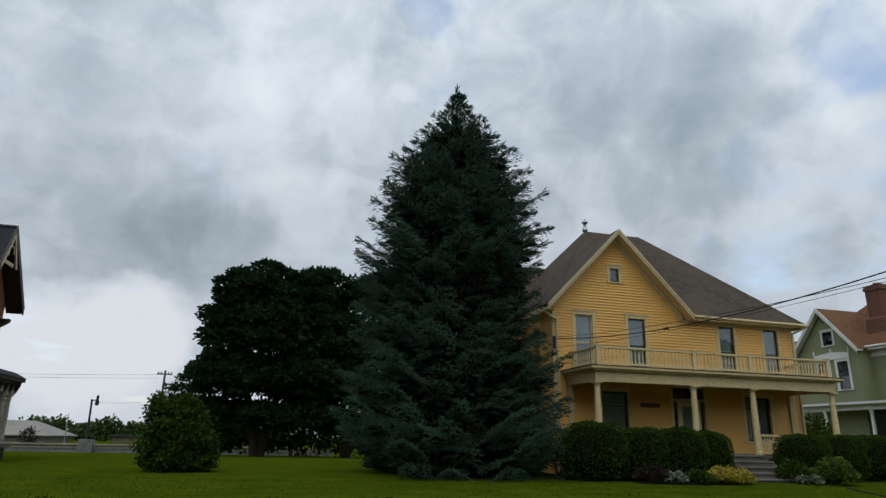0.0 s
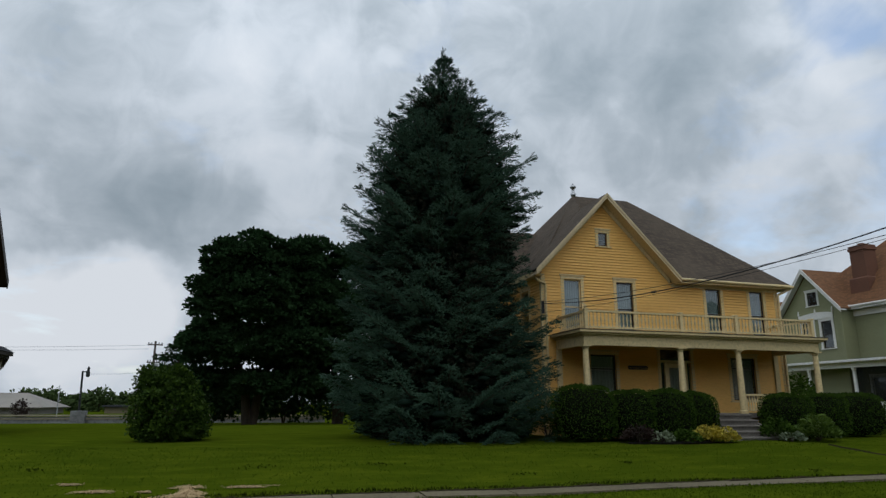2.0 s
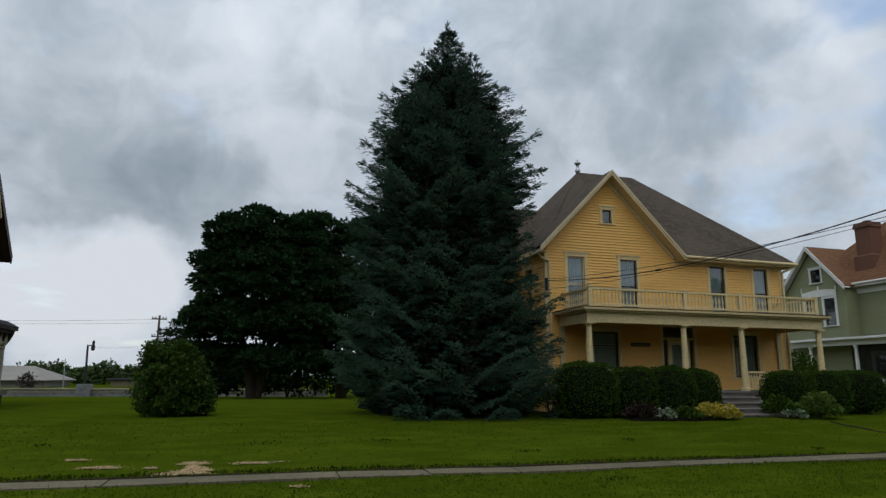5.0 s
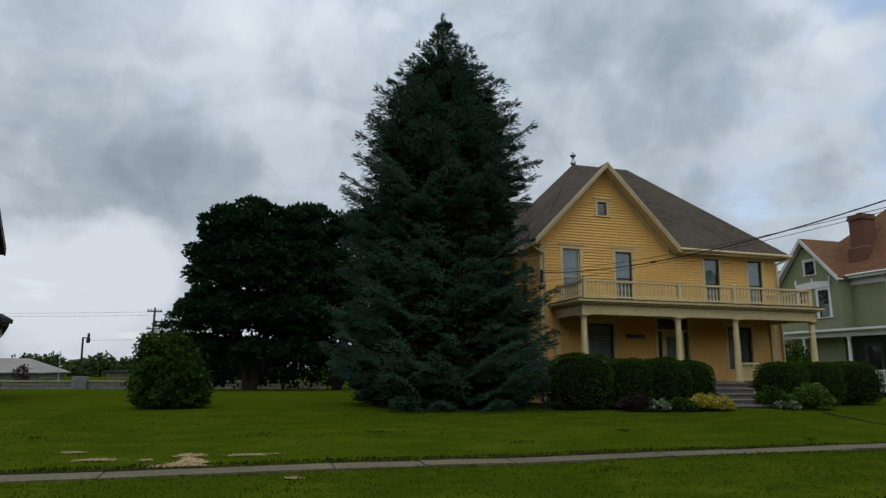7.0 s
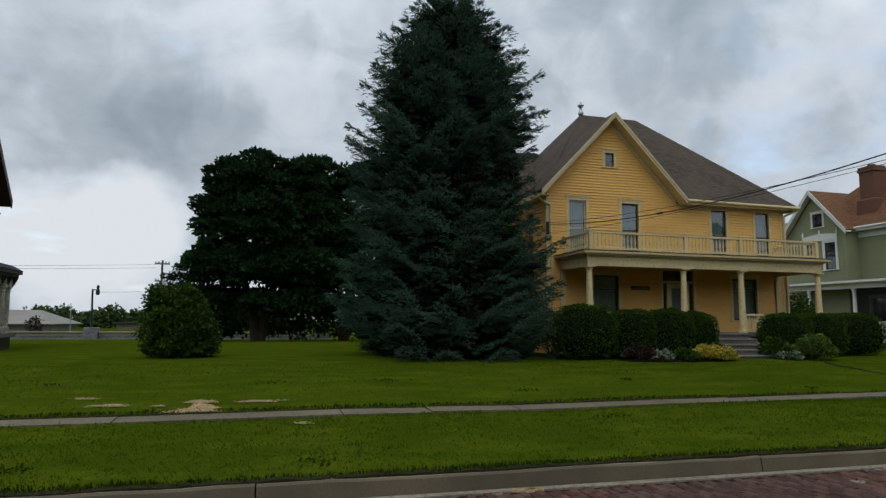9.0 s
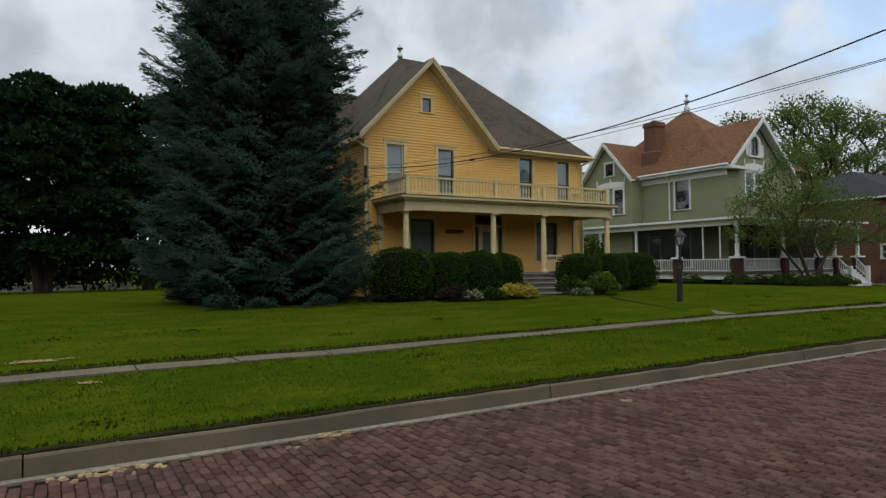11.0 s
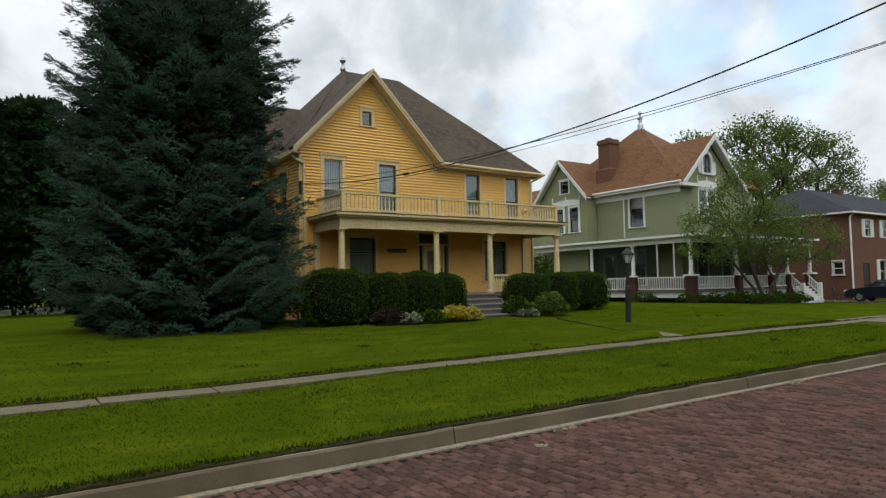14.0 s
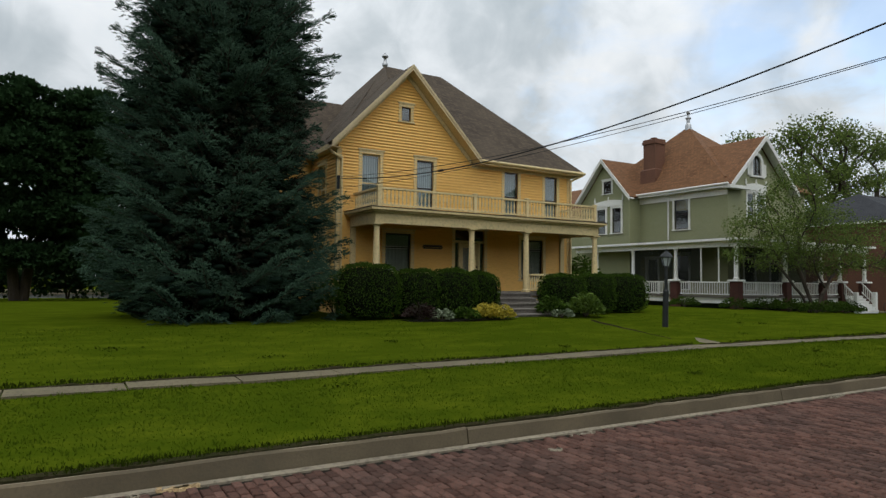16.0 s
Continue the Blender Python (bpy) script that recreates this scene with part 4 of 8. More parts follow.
def yellow_porch(house):
    pf = MB().box(PX0 - 0.12, PX1 + 0.12, PY - 0.22, YW - 0.01, FLOOR - 0.14, FLOOR)
    part("porch_floor", pf, M["step"], house)
    sk = MB().box(PX0, PX1, PY - 0.1, PY - 0.05, 0.6, FLOOR - 0.14).box(PX0, PX0 + 0.05, PY - 0.05, YW, 0.6, FLOOR - 0.14).box(PX1 - 0.05, PX1, PY - 0.05, YW, 0.6, FLOOR - 0.14)
    part("porch_skirt", sk, M["siding"], house)
    # roof: beam, ceiling, moulded eaves and deck
    bm_ = MB().box(PX0 - 0.1, PX1 + 0.1, PY - 0.1, PY + 0.1, 3.80, 4.12).box(PX0 - 0.1, PX0 + 0.1, PY + 0.1, YW - 0.03, 3.80, 4.12).box(PX1 - 0.1, PX1 + 0.1, PY + 0.1, YW - 0.03, 3.80, 4.12)
    part("porch_beam", bm_, M["cream"], house)
    part("porch_ceiling", MB().box(PX0 + 0.1, PX1 - 0.1, PY + 0.1, YW - 0.03, 4.04, 4.08), M["soffit"], house)
    dk = MB()
    for o, z0, z1 in ((0.14, 4.124, 4.17), (0.24, 4.17, 4.23), (0.34, 4.23, 4.31)):
        dk.bev(PX0 - o, PX1 + o, PY - o, YW - 0.03, z0, z1, 0.012)
    part("porch_roof", dk, M["cream"], house, "flat porch roof with moulded cream eaves")
    part("roof_edge", MB().box(PX0 - 0.36, PX1 + 0.36, PY - 0.36, YW - 0.03, 4.31, 4.335), M["roof_brown"], house)
    col_prof = [(0.16, FLOOR), (0.16, FLOOR + 0.09), (0.115, FLOOR + 0.12), (0.118, FLOOR + 0.9), (0.095, 3.66), (0.12, 3.68), (0.12, 3.71), (0.15, 3.74), (0.15, 3.80)]
    for x in (PX0, 14.66, 17.14, PX1 - 0.02):
        c = MB().lathe(x, PY, col_prof, 14)
        c.box(x - 0.17, x + 0.17, PY - 0.17, PY + 0.17, 3.755, 3.8)
        part("column", c, M["cream"], house, "tapered cream porch column", smooth=False)
    for x in (PX0, PX1):
        part("pilaster", MB().box(x - 0.1, x + 0.1, YW - 0.12, YW - 0.03, FLOOR, 3.8), M["cream"], house)
    # roof balustrade
    bal = mesh_of(MB().lathe(0, 0, [(0.032, 0), (0.032, 0.07), (0.014, 0.10), (0.03, 0.20), (0.034, 0.26), (0.018, 0.38), (0.014, 0.44), (0.03, 0.47), (0.03, 0.56)], 6), "baluster", smooth=False)

    def run(p0, p1, z0, z1, me, gap, step=0.145):
        p0, p1 = Vector(p0), Vector(p1)
        d = p1 - p0
        ln = d.length
        n_ = Vector((-d.y, d.x, 0)).normalized() * 0.045
        rl = MB()
        for a, b, w in ((z0, z0 + 0.06, 0.8), (z1 - 0.065, z1, 1.2)):
            q = [p0 - n_ * w, p1 - n_ * w, p1 + n_ * w, p0 + n_ * w]
            rl.add([(v.x, v.y, a) for v in q] + [(v.x, v.y, b) for v in q], [(0, 3, 2, 1), (4, 5, 6, 7), (0, 1, 5, 4), (1, 2, 6, 5), (2, 3, 7, 6), (3, 0, 4, 7)])
        r = part("railing", rl, M["cream"], house)
        k = int((ln - gap) / step)
        for i in range(k):
            p = p0 + d * ((gap / 2 + (i + 0.5) * (ln - gap) / k) / ln)
            part_mesh("baluster", me, M["cream"], r, (p.x, p.y, z0 + 0.055))
    xs = [PX0 + 0.05, 14.77, 17.16, PX1 - 0.04]
    yb = PY - 0.02
    for a, b in zip(xs, xs[1:]):
        run((a, yb, 0), (b, yb, 0), 4.40, 5.02, bal, 0.16)
    run((xs[0], yb, 0), (xs[0], YW - 0.06, 0), 4.40, 5.02, bal, 0.1)
    run((xs[-1], yb, 0), (xs[-1], YW - 0.06, 0), 4.40, 5.02, bal, 0.1)
    for i, x in enumerate(xs):
        p = MB().box(x - 0.06, x + 0.06, yb - 0.06, yb + 0.06, 4.335, 5.04).bev(x - 0.085, x + 0.085, yb - 0.085, yb + 0.085, 5.04, 5.08, 0.02)
        if i == 0:
            p.lathe(x, yb, [(0.03, 5.08), (0.055, 5.12), (0.06, 5.16), (0.02, 5.21)], 8)
        part("newel", p, M["cream"], house)
    # lower porch rail with cut-out balusters, right of the steps
    flat_b = mesh_of(MB().prism([(-0.035, 0, 0), (0.035, 0, 0), (0.035, 0, 0.12), (0.015, 0, 0.2), (0.045, 0, 0.32), (0.015, 0, 0.44), (0.035, 0, 0.5), (0.035, 0, 0.56), (-0.035, 0, 0.56), (-0.035, 0, 0.5), (-0.015, 0, 0.44), (-0.045, 0, 0.32), (-0.015, 0, 0.2), (-0.035, 0, 0.12)], (0, 0.03, 0)), "baluster")
    run((17.26, PY, 0), (PX1 - 0.12, PY, 0), FLOOR + 0.08, FLOOR + 0.7, flat_b, 0.02, 0.115)
    run((PX0 + 0.12, PY, 0), (14.54, PY, 0), FLOOR + 0.08, FLOOR + 0.7, flat_b, 0.02, 0.115)


yellow_porch(yellow_house)

steps = thing("porch_steps", (16.15, 18.9, 0.64), "grey weathered steps leading up to the yellow porch", "steps")
sx0, sx1 = 15.35, 16.95
for i in range(5):
    z = FLOOR - 0.02 - 0.175 * i
    y = PY - 0.24 - 0.31 * i
    st = MB().bev(sx0 - 0.03, sx1 + 0.03, y - 0.34, y, z - 0.05, z, 0.012).box(sx0, sx1, y - 0.30, y, max(0.55, z - 0.19), z - 0.05)
    part("step", st, M["step"], steps)
for x in (sx0 - 0.16, sx1 + 0.03):
    part("side_wall", MB().prism([(x, PY - 0.24, 0.5), (x, PY - 1.9, 0.5), (x, PY - 1.9, 0.72), (x, PY - 0.24, FLOOR - 0.1)], (0.13, 0, 0)), M["step"], steps)
# ---- the green house next door ----
GWX, GFY, GEV = 35.1, 24.25, 7.75
green_house = thing("house", (40, 29, 0.66), "sage green house with rust roof, white trim and wrap-around porch", "house")
gside = lambda u, d, z: (GWX - d, u, z)
gfront = lambda u, d, z: (u, GFY - d, z)
gbay = lambda u, d, z: (34.2 - d, u, z)
gh_side = [(26.98, 28.05, 5.35, 7.25), (27.0, 28.0, 1.6, 3.7), (29.4, 30.3, 1.25, 3.5)]
part("wall", clapboards(MB(), gside, 0.6, GEV, lambda z: (GFY, 31.0), gh_side, 0.12, lap=0.016), M["green_wall"], green_house, "sage green lapped side wall")
gh_front = [(36.95, 37.7, 5.85, 7.45), (37.9, 38.65, 5.85, 7.45), (37.35, 38.45, 8.55, 9.75), (36.6, 37.6, 1.6, 3.7), (39.2, 40.2, 1.25, 3.6)]
part("wall", clapboards(MB(), gfront, 0.6, 10.5, lambda z: (GWX, 43.0) if z < GEV + 0.05 else (38.1 - (10.6 - z) / 0.95, 38.1 + (10.6 - z) / 0.95), gh_front, 0.12, lap=0.016), M["green_wall"], green_house)
gh_bay = [(31.75, 32.55, 5.35, 7.05), (33.2, 34.0, 5.35, 7.05), (32.62, 33.38, 8.15, 9.0)]
part("wall", clapboards(MB(), gbay, 0.6, 10.05, lambda z: (31.0, 35.5) if z < GEV + 0.05 else (33.25 - (10.2 - z) / 1.1, 33.25 + (10.2 - z) / 1.1), gh_bay, 0.12, lap=0.016), M["green_wall"], green_house)
for bx in ((34.06, GWX, 30.86, 31.0), (34.2, 43.0, 35.5, 35.65), (42.86, 43.0, GFY, 35.5)):
    part("wall", MB().box(*bx, 0.6, GEV), M["green_wall"], green_house)
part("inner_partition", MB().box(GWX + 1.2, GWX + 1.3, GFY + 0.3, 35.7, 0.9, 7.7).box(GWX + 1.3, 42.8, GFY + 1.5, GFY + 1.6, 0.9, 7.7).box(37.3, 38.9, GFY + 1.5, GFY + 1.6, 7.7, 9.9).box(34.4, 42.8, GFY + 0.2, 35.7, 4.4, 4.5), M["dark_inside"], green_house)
add_window(green_house, gside, 26.98, 28.05, 5.35, 7.25, M["white"], "white-cased sash window with a dark drape", curtain=(6.55, 7.2, M["soffit"]), sash_mat=M["dark_paint"])
add_window(green_house, gside, 27.0, 28.0, 1.6, 3.7, M["white"], sash_mat=M["dark_paint"])
add_window(green_house, gside, 29.4, 30.3, 1.25, 3.5, M["white"], panes=1, name="door")
for a, b in ((36.95, 37.7), (37.9, 38.65)):
    add_window(green_house, gfront, a, b, 5.85, 7.45, M["white"], casing=0.1)
add_window(green_house, gfront, 36.6, 37.6, 1.6, 3.7, M["white"], sash_mat=M["dark_paint"])
add_window(green_house, gfront, 39.2, 40.2, 1.25, 3.6, M["white"], panes=1, name="door")
for a, b in ((31.75, 32.55), (33.2, 34.0)):
    add_window(green_house, gbay, a, b, 5.35, 7.05, M["white"], casing=0.16, sash_mat=M["dark_paint"])
add_window(green_house, gbay, 32.62, 33.38, 8.15, 9.0, M["white"], panes=1, sash_mat=M["dark_paint"], casing=0.12)


def carved_head(house, place, u0, u1, z):
    """A white pediment board with a scalloped lower edge and small finials."""
    n = 8
    lo_, hi_ = [], []
    for i in range(n + 1):
        f = i / n
        lo_.append((u0 + (u1 - u0) * f, z + 0.05 * (i % 2)))
        hi_.append((u0 + (u1 - u0) * f, z + 0.34 + 0.12 * math.sin(math.pi * f)))
    ring = lo_ + hi_[::-1]
    m = len(ring)
    mb = MB().add([place(u, 0.09, q) for u, q in ring] + [place(u, 0.03, q) for u, q in ring],
                  [(i, i + 1, m - 2 - i, m - 1 - i) for i in range(n)] + [(i, (i + 1) % m, (i + 1) % m + m, i + m) for i in range(m)] + [(m + m - 1 - i, m + m - 2 - i, m + i + 1, m + i) for i in range(n)])
    head = part("window_head", mb, M["white"], house, "carved white window head")
    for u in (u0, (u0 + u1) / 2, u1):
        x, y, _ = place(u, 0.06, z)
        part("finial", MB().lathe(x, y, [(0.05, z + 0.36), (0.06, z + 0.5), (0.03, z + 0.56), (0.05, z + 0.62), (0.01, z + 0.72)], 6), M["white"], head)


carved_head(green_house, gbay, 31.55, 34.2, 7.2)
carved_head(green_house, gfront, 36.8, 38.8, 7.6)


def arched_window(house, cx, z0, z1, w):
    """The round-headed gable window with its white surround."""
    def ring(r0, r1, y0, y1):
        mb = MB()
        n = 12
        zc = z1 - w
        pts = [(cx - r, None, z0) for r in (0,)]
        a_out = [(cx + r1, z0)] + [(cx + r1 * math.cos(math.pi * i / n), zc + r1 * math.sin(math.pi * i / n)) for i in range(n + 1)] + [(cx - r1, z0)]
        a_in = [(cx + r0, z0)] + [(cx + r0 * math.cos(math.pi * i / n), zc + r0 * math.sin(math.pi * i / n)) for i in range(n + 1)] + [(cx - r0, z0)]
        m = len(a_out)
        mb.v = [(x, y0, z) for x, z in a_out] + [(x, y0, z) for x, z in a_in] + [(x, y1, z) for x, z in a_out] + [(x, y1, z) for x, z in a_in]
        for i in range(m - 1):
            mb.f += [(i, i + 1, m + i + 1, m + i), (2 * m + i, 3 * m + i, 3 * m + i + 1, 2 * m + i + 1), (i, 2 * m + i, 2 * m + i + 1, i + 1), (m + i, m + i + 1, 3 * m + i + 1, 3 * m + i)]
        return mb
    win = part("window", ring(w, w + 0.2, GFY - 0.09, GFY + 0.02), M["white"], house, "arched attic window with white surround")
    part("sill", MB().box(cx - w - 0.3, cx + w + 0.3, GFY - 0.14, GFY, z0 - 0.1, z0), M["white"], win)
    n = 12
    poly = [(cx + w, GFY + 0.03, z0)] + [(cx + w * math.cos(math.pi * i / n), GFY + 0.03, z1 - w + w * math.sin(math.pi * i / n)) for i in range(n + 1)] + [(cx - w, GFY + 0.03, z0)]
    part("pane", MB().prism(poly, (0, 0.004, 0)), M["glass"], win).visible_shadow = False
    part("glazing_bar", MB().box(cx - 0.02, cx + 0.02, GFY, GFY + 0.025, z0, z1), M["dark_paint"], win)
    for s in (-1, 1):
        part("shoulder", MB().box(cx + s * (w + 0.36) - 0.14, cx + s * (w + 0.36) + 0.14, GFY - 0.07, GFY - 0.027, z0, z0 + 0.75), M["white"], win)


arched_window(green_house, 37.9, 8.55, 9.78, 0.42)

apex, apex_b = (38.3, 29.5, 12.7), (39.4, 29.5, 12.4)
e0, e1, f0, f1, rz_ = GWX - 0.45, 43.4, GFY - 0.4, 36.4, GEV + 0.08
gx, gz, gw_ = 38.1, 10.95, 3.35
by, bz, bw = 33.2, 10.56, 2.62
for poly in ([(e0, f1, rz_), (e0, f0, rz_), apex], [(35.0, 24.4, 8.30), (41.45, 24.4, 8.30), apex_b], [(35.0, 24.4, 8.30), apex_b, apex],
             [(41.45, f0, rz_), (e1, f0, rz_), apex_b, (41.45, 24.4, 8.30)], [(e1, f0, rz_), (e1, f1, rz_), apex_b], [(e1, f1, rz_), (e0, f1, rz_), apex_b], [(e0, f1, rz_), apex, apex_b],
             [(gx - gw_, f0 - 0.15, gz - gw_ * 0.95), (gx, f0 - 0.15, gz), (gx, 28.4, gz), (gx - gw_, 24.3, gz - gw_ * 0.95)],
             [(gx, f0 - 0.15, gz), (gx + gw_, f0 - 0.15, gz - gw_ * 0.95), (gx + gw_, 24.3, gz - gw_ * 0.95), (gx, 28.4, gz)],
             [(33.75, by - bw, bz - bw * 1.1), (33.75, by, bz), (37.2, by, bz), (36.0, by - bw, bz - bw * 1.1)],
             [(33.75, by, bz), (33.75, by + bw, bz - bw * 1.1), (36.0, by + bw, bz - bw * 1.1), (37.2, by, bz)]):
    part("roof_slope", slab(MB(), poly), M["roof_red"], green_house, "steep rust-red asphalt shingle roof slope")


def rake(house, a, b, drop, along, mat, depth=0.45):
    """A barge board from the ridge end a to the eaves end b, with the soffit behind it."""
    a, b, al = Vector(a), Vector(b), Vector(along)
    dz = Vector((0, 0, -drop))
    part("barge_board", MB().prism([a, b, b + dz, a + dz], al * 0.05), mat, house)
    sdz = Vector((0, 0, -0.14))
    part("soffit", MB().prism([a + sdz, b + sdz, b + sdz + al * depth, a + sdz + al * depth], (0, 0, -0.03)), mat, house)


for s in (-1, 1):
    rake(green_house, (gx, f0 - 0.18, gz + 0.02), (gx + s * gw_, f0 - 0.18, gz + 0.02 - gw_ * 0.95), 0.32, (0, 1, 0), M["white"], 0.6)
    rake(green_house, (33.72, by, bz + 0.02), (33.72, by + s * bw, bz + 0.02 - bw * 1.1), 0.3, (1, 0, 0), M["white"], 0.5)
part("eaves_board", MB().box(e0 - 0.05, e0, f0, 31.0, rz_ - 0.24, rz_ + 0.0), M["white"], green_house)
part("soffit", MB().box(e0, GWX - 0.03, f0, 31.0, rz_ - 0.24, rz_ - 0.2), M["white"], green_house)
part("frieze", MB().box(GWX - 0.08, GWX - 0.028, GFY - 0.05, 31.2, rz_ - 0.62, rz_ - 0.26), M["white"], green_house)
part("eaves_return", MB().box(e0 - 0.02, 36.4, f0 - 0.16, GFY - 0.03, rz_ - 0.3, rz_ - 0.12), M["white"], green_house)
part("gutter", MB().tube((e0 - 0.1, f0 - 0.05, rz_ - 0.05), (e0 - 0.1, 31.0, rz_ - 0.05), 0.07, n=8), M["white"], green_house)
part("downpipe", MB().path([(e0 - 0.1, 28.6, rz_ - 0.1), (GWX - 0.12, 28.45, rz_ - 0.45), (GWX - 0.12, 28.45, 4.7)], [0.05] * 3, 8), M["white"], green_house)
part("corner_board", MB().box(GWX - 0.04, GWX + 0.12, GFY - 0.045, GFY - 0.0, 4.6, GEV - 0.4), M["green_wall"], green_house)
ch = MB().box(35.4, 36.35, 29.85, 30.85, 8.2, 11.3).box(35.33, 36.42, 29.78, 30.92, 11.3, 11.48).box(35.37, 36.38, 29.82, 30.88, 11.48, 11.62).bev(35.25, 36.5, 29.7, 31.0, 8.2, 9.6, 0.09)
chim = part("chimney", ch, M["house_brick"], green_house, "red brick chimney with a corbelled top")
part("chimney_pot", MB().lathe(35.87, 30.35, [(0.24, 11.62), (0.24, 11.74), (0.2, 11.76), (0.2, 11.78)], 10), M["house_brick"], chim)
fz = apex[2]
part("finial", MB().lathe(apex[0], apex[1], [(0.24, fz - 0.25), (0.2, fz + 0.1), (0.12, fz + 0.25), (0.12, fz + 0.5), (0.2, fz + 0.55), (0.2, fz + 0.62), (0.09, fz + 0.68), (0.06, fz + 0.85), (0.11, fz + 0.9), (0.13, fz + 0.98), (0.09, fz + 1.06), (0.02, fz + 1.12)], 10), M["steel"], green_house, "turned metal roof finial")

# rear wing
part("wall", MB().box(34.9, 42.0, 35.66, 44.0, 0.2, 7.0), M["green_wall"], green_house, "sage green wall of the rear wing")
for a, b in ((34.5, 38.4), (42.3, 38.4)):
    part("roof_slope", slab(MB(), [(a, 35.7, 6.95), (a, 44.3, 6.95), (b, 44.3, 9.6), (b, 35.7, 9.6)]), M["roof_red"], green_house, "rust-red asphalt shingle roof of the rear wing")
# wrap-around porch
GX0, GY0, GX1, GYB, GFL = 33.2, 22.4, 46.6, 33.0, 1.25
part("porch_floor", MB().box(GX0 - 0.1, GX1 + 0.1, GY0 - 0.1, GFY - 0.03, GFL - 0.1, GFL).box(GX0 - 0.1, 34.05, GFY - 0.03, GYB, GFL - 0.1, GFL), M["step"], green_house)
part("porch_skirt", MB().box(GX0, GX1, GY0, GY0 + 0.05, 0.85, GFL - 0.1), M["white"], green_house)
part("porch_skirt", MB().box(GX0, GX0 + 0.05, GY0 + 0.05, GYB, 0.85, GFL - 0.1), M["white"], green_house)
# foundation block, with the shade under the porch put into its colour
part("porch_foundation", MB().box(GX0 + 0.15, GX1 - 0.1, GY0 + 0.15, GFY - 0.1, 0.0, 1.1).box(GX0 + 0.15, 34.0, GFY - 0.1, GYB - 0.1, 0.0, 1.1), M["inner_shade"], green_house)
part("porch_beam", MB().box(GX0 - 0.12, GX1 + 0.12, GY0 - 0.12, GY0 + 0.12, 4.0, 4.36), M["white"], green_house)
part("porch_beam", MB().box(GX0 - 0.12, GX0 + 0.12, GY0 + 0.12, GYB + 2.0, 4.0, 4.36), M["white"], green_house)
part("porch_ceiling", MB().box(GX0 + 0.12, GX1, GY0 + 0.12, GFY - 0.03, 4.2, 4.24).box(GX0 + 0.12, 34.05, GFY - 0.03, GYB + 2, 4.2, 4.24), M["green_wall"], green_house)
part("porch_roof", slab(MB(), [(GX0 - 0.4, GY0 - 0.4, 4.44), (GX1 + 0.4, GY0 - 0.4, 4.44), (GX1 + 0.4, GFY - 0.03, 4.66), (GWX - 0.03, GFY - 0.03, 4.66)], 0.07), M["roof_black"], green_house, "low dark porch roof")
part("porch_roof", slab(MB(), [(GX0 - 0.4, GYB + 2.2, 4.44), (GX0 - 0.4, GY0 - 0.4, 4.44), (GWX - 0.03, GFY - 0.03, 4.66), (GWX - 0.03, GYB + 2.2, 4.66)], 0.07), M["roof_black"], green_house, "low dark porch roof")
part("porch_cornice", MB().box(GX0 - 0.44, GX1 + 0.44, GY0 - 0.44, GY0 - 0.38, 4.32, 4.46).box(GX0 - 0.44, GX1, GY0 - 0.38, GY0 - 0.12, 4.34, 4.37), M["white"], green_house)
part("porch_cornice", MB().box(GX0 - 0.44, GX0 - 0.38, GY0 - 0.38, GYB + 2.2, 4.32, 4.46).box(GX0 - 0.38, GX0 - 0.12, GY0 - 0.38, GYB + 2.2, 4.34, 4.37), M["white"], green_house)
PROF = [(0.15, 0), (0.15, 0.08), (0.11, 0.1), (0.115, 0.6), (0.09, 1.68), (0.13, 1.72), (0.14, 1.8)]


def porch_post(x, y, pier=True):
    if pier:
        p = part("pier", MB().box(x - 0.24, x + 0.24, y - 0.24, y + 0.24, 0.05, 2.08), M["pier_brick"], green_house, "dark red brick porch pier")
        part("cap", MB().bev(x - 0.33, x + 0.33, y - 0.33, y + 0.33, 2.08, 2.18, 0.03), M["white"], p)
    part("column", MB().lathe(x, y, [(r, (2.2 if pier else GFL) + z * (1.8 if pier else 2.75) / 1.8) for r, z in PROF], 12), M["white"], green_house)


for x, y, pier in ((GX0, GY0, True), (GX0, 26.4, True), (GX0, 29.75, False), (GX0, GYB, False), (37.7, GY0, True), (41.4, GY0, True), (43.5, GY0, True), (46.4, GY0, True)):
    porch_post(x, y, pier)
slim = mesh_of(MB().box(-0.02, 0.02, -0.02, 0.02, 0, 0.62), "baluster")


def porch_rail(p0, p1):
    p0, p1 = Vector(p0), Vector(p1)
    d = p1 - p0
    w = Vector((-d.y, d.x, 0)).normalized() * 0.04
    mb = MB()
    for a, b in ((GFL + 0.08, GFL + 0.14), (GFL + 0.74, GFL + 0.81)):
        q = [p0 - w, p1 - w, p1 + w, p0 + w]
        mb.add([(v.x, v.y, a) for v in q] + [(v.x, v.y, b) for v in q], [(0, 3, 2, 1), (4, 5, 6, 7), (0, 1, 5, 4), (1, 2, 6, 5), (2, 3, 7, 6), (3, 0, 4, 7)])
    r = part("railing", mb, M["white"], green_house)
    k = int(d.length / 0.16)
    for i in range(k):
        p = p0 + d * ((i + 0.5) / k)
        part_mesh("baluster", slim, M["white"], r, (p.x, p.y, GFL + 0.13))


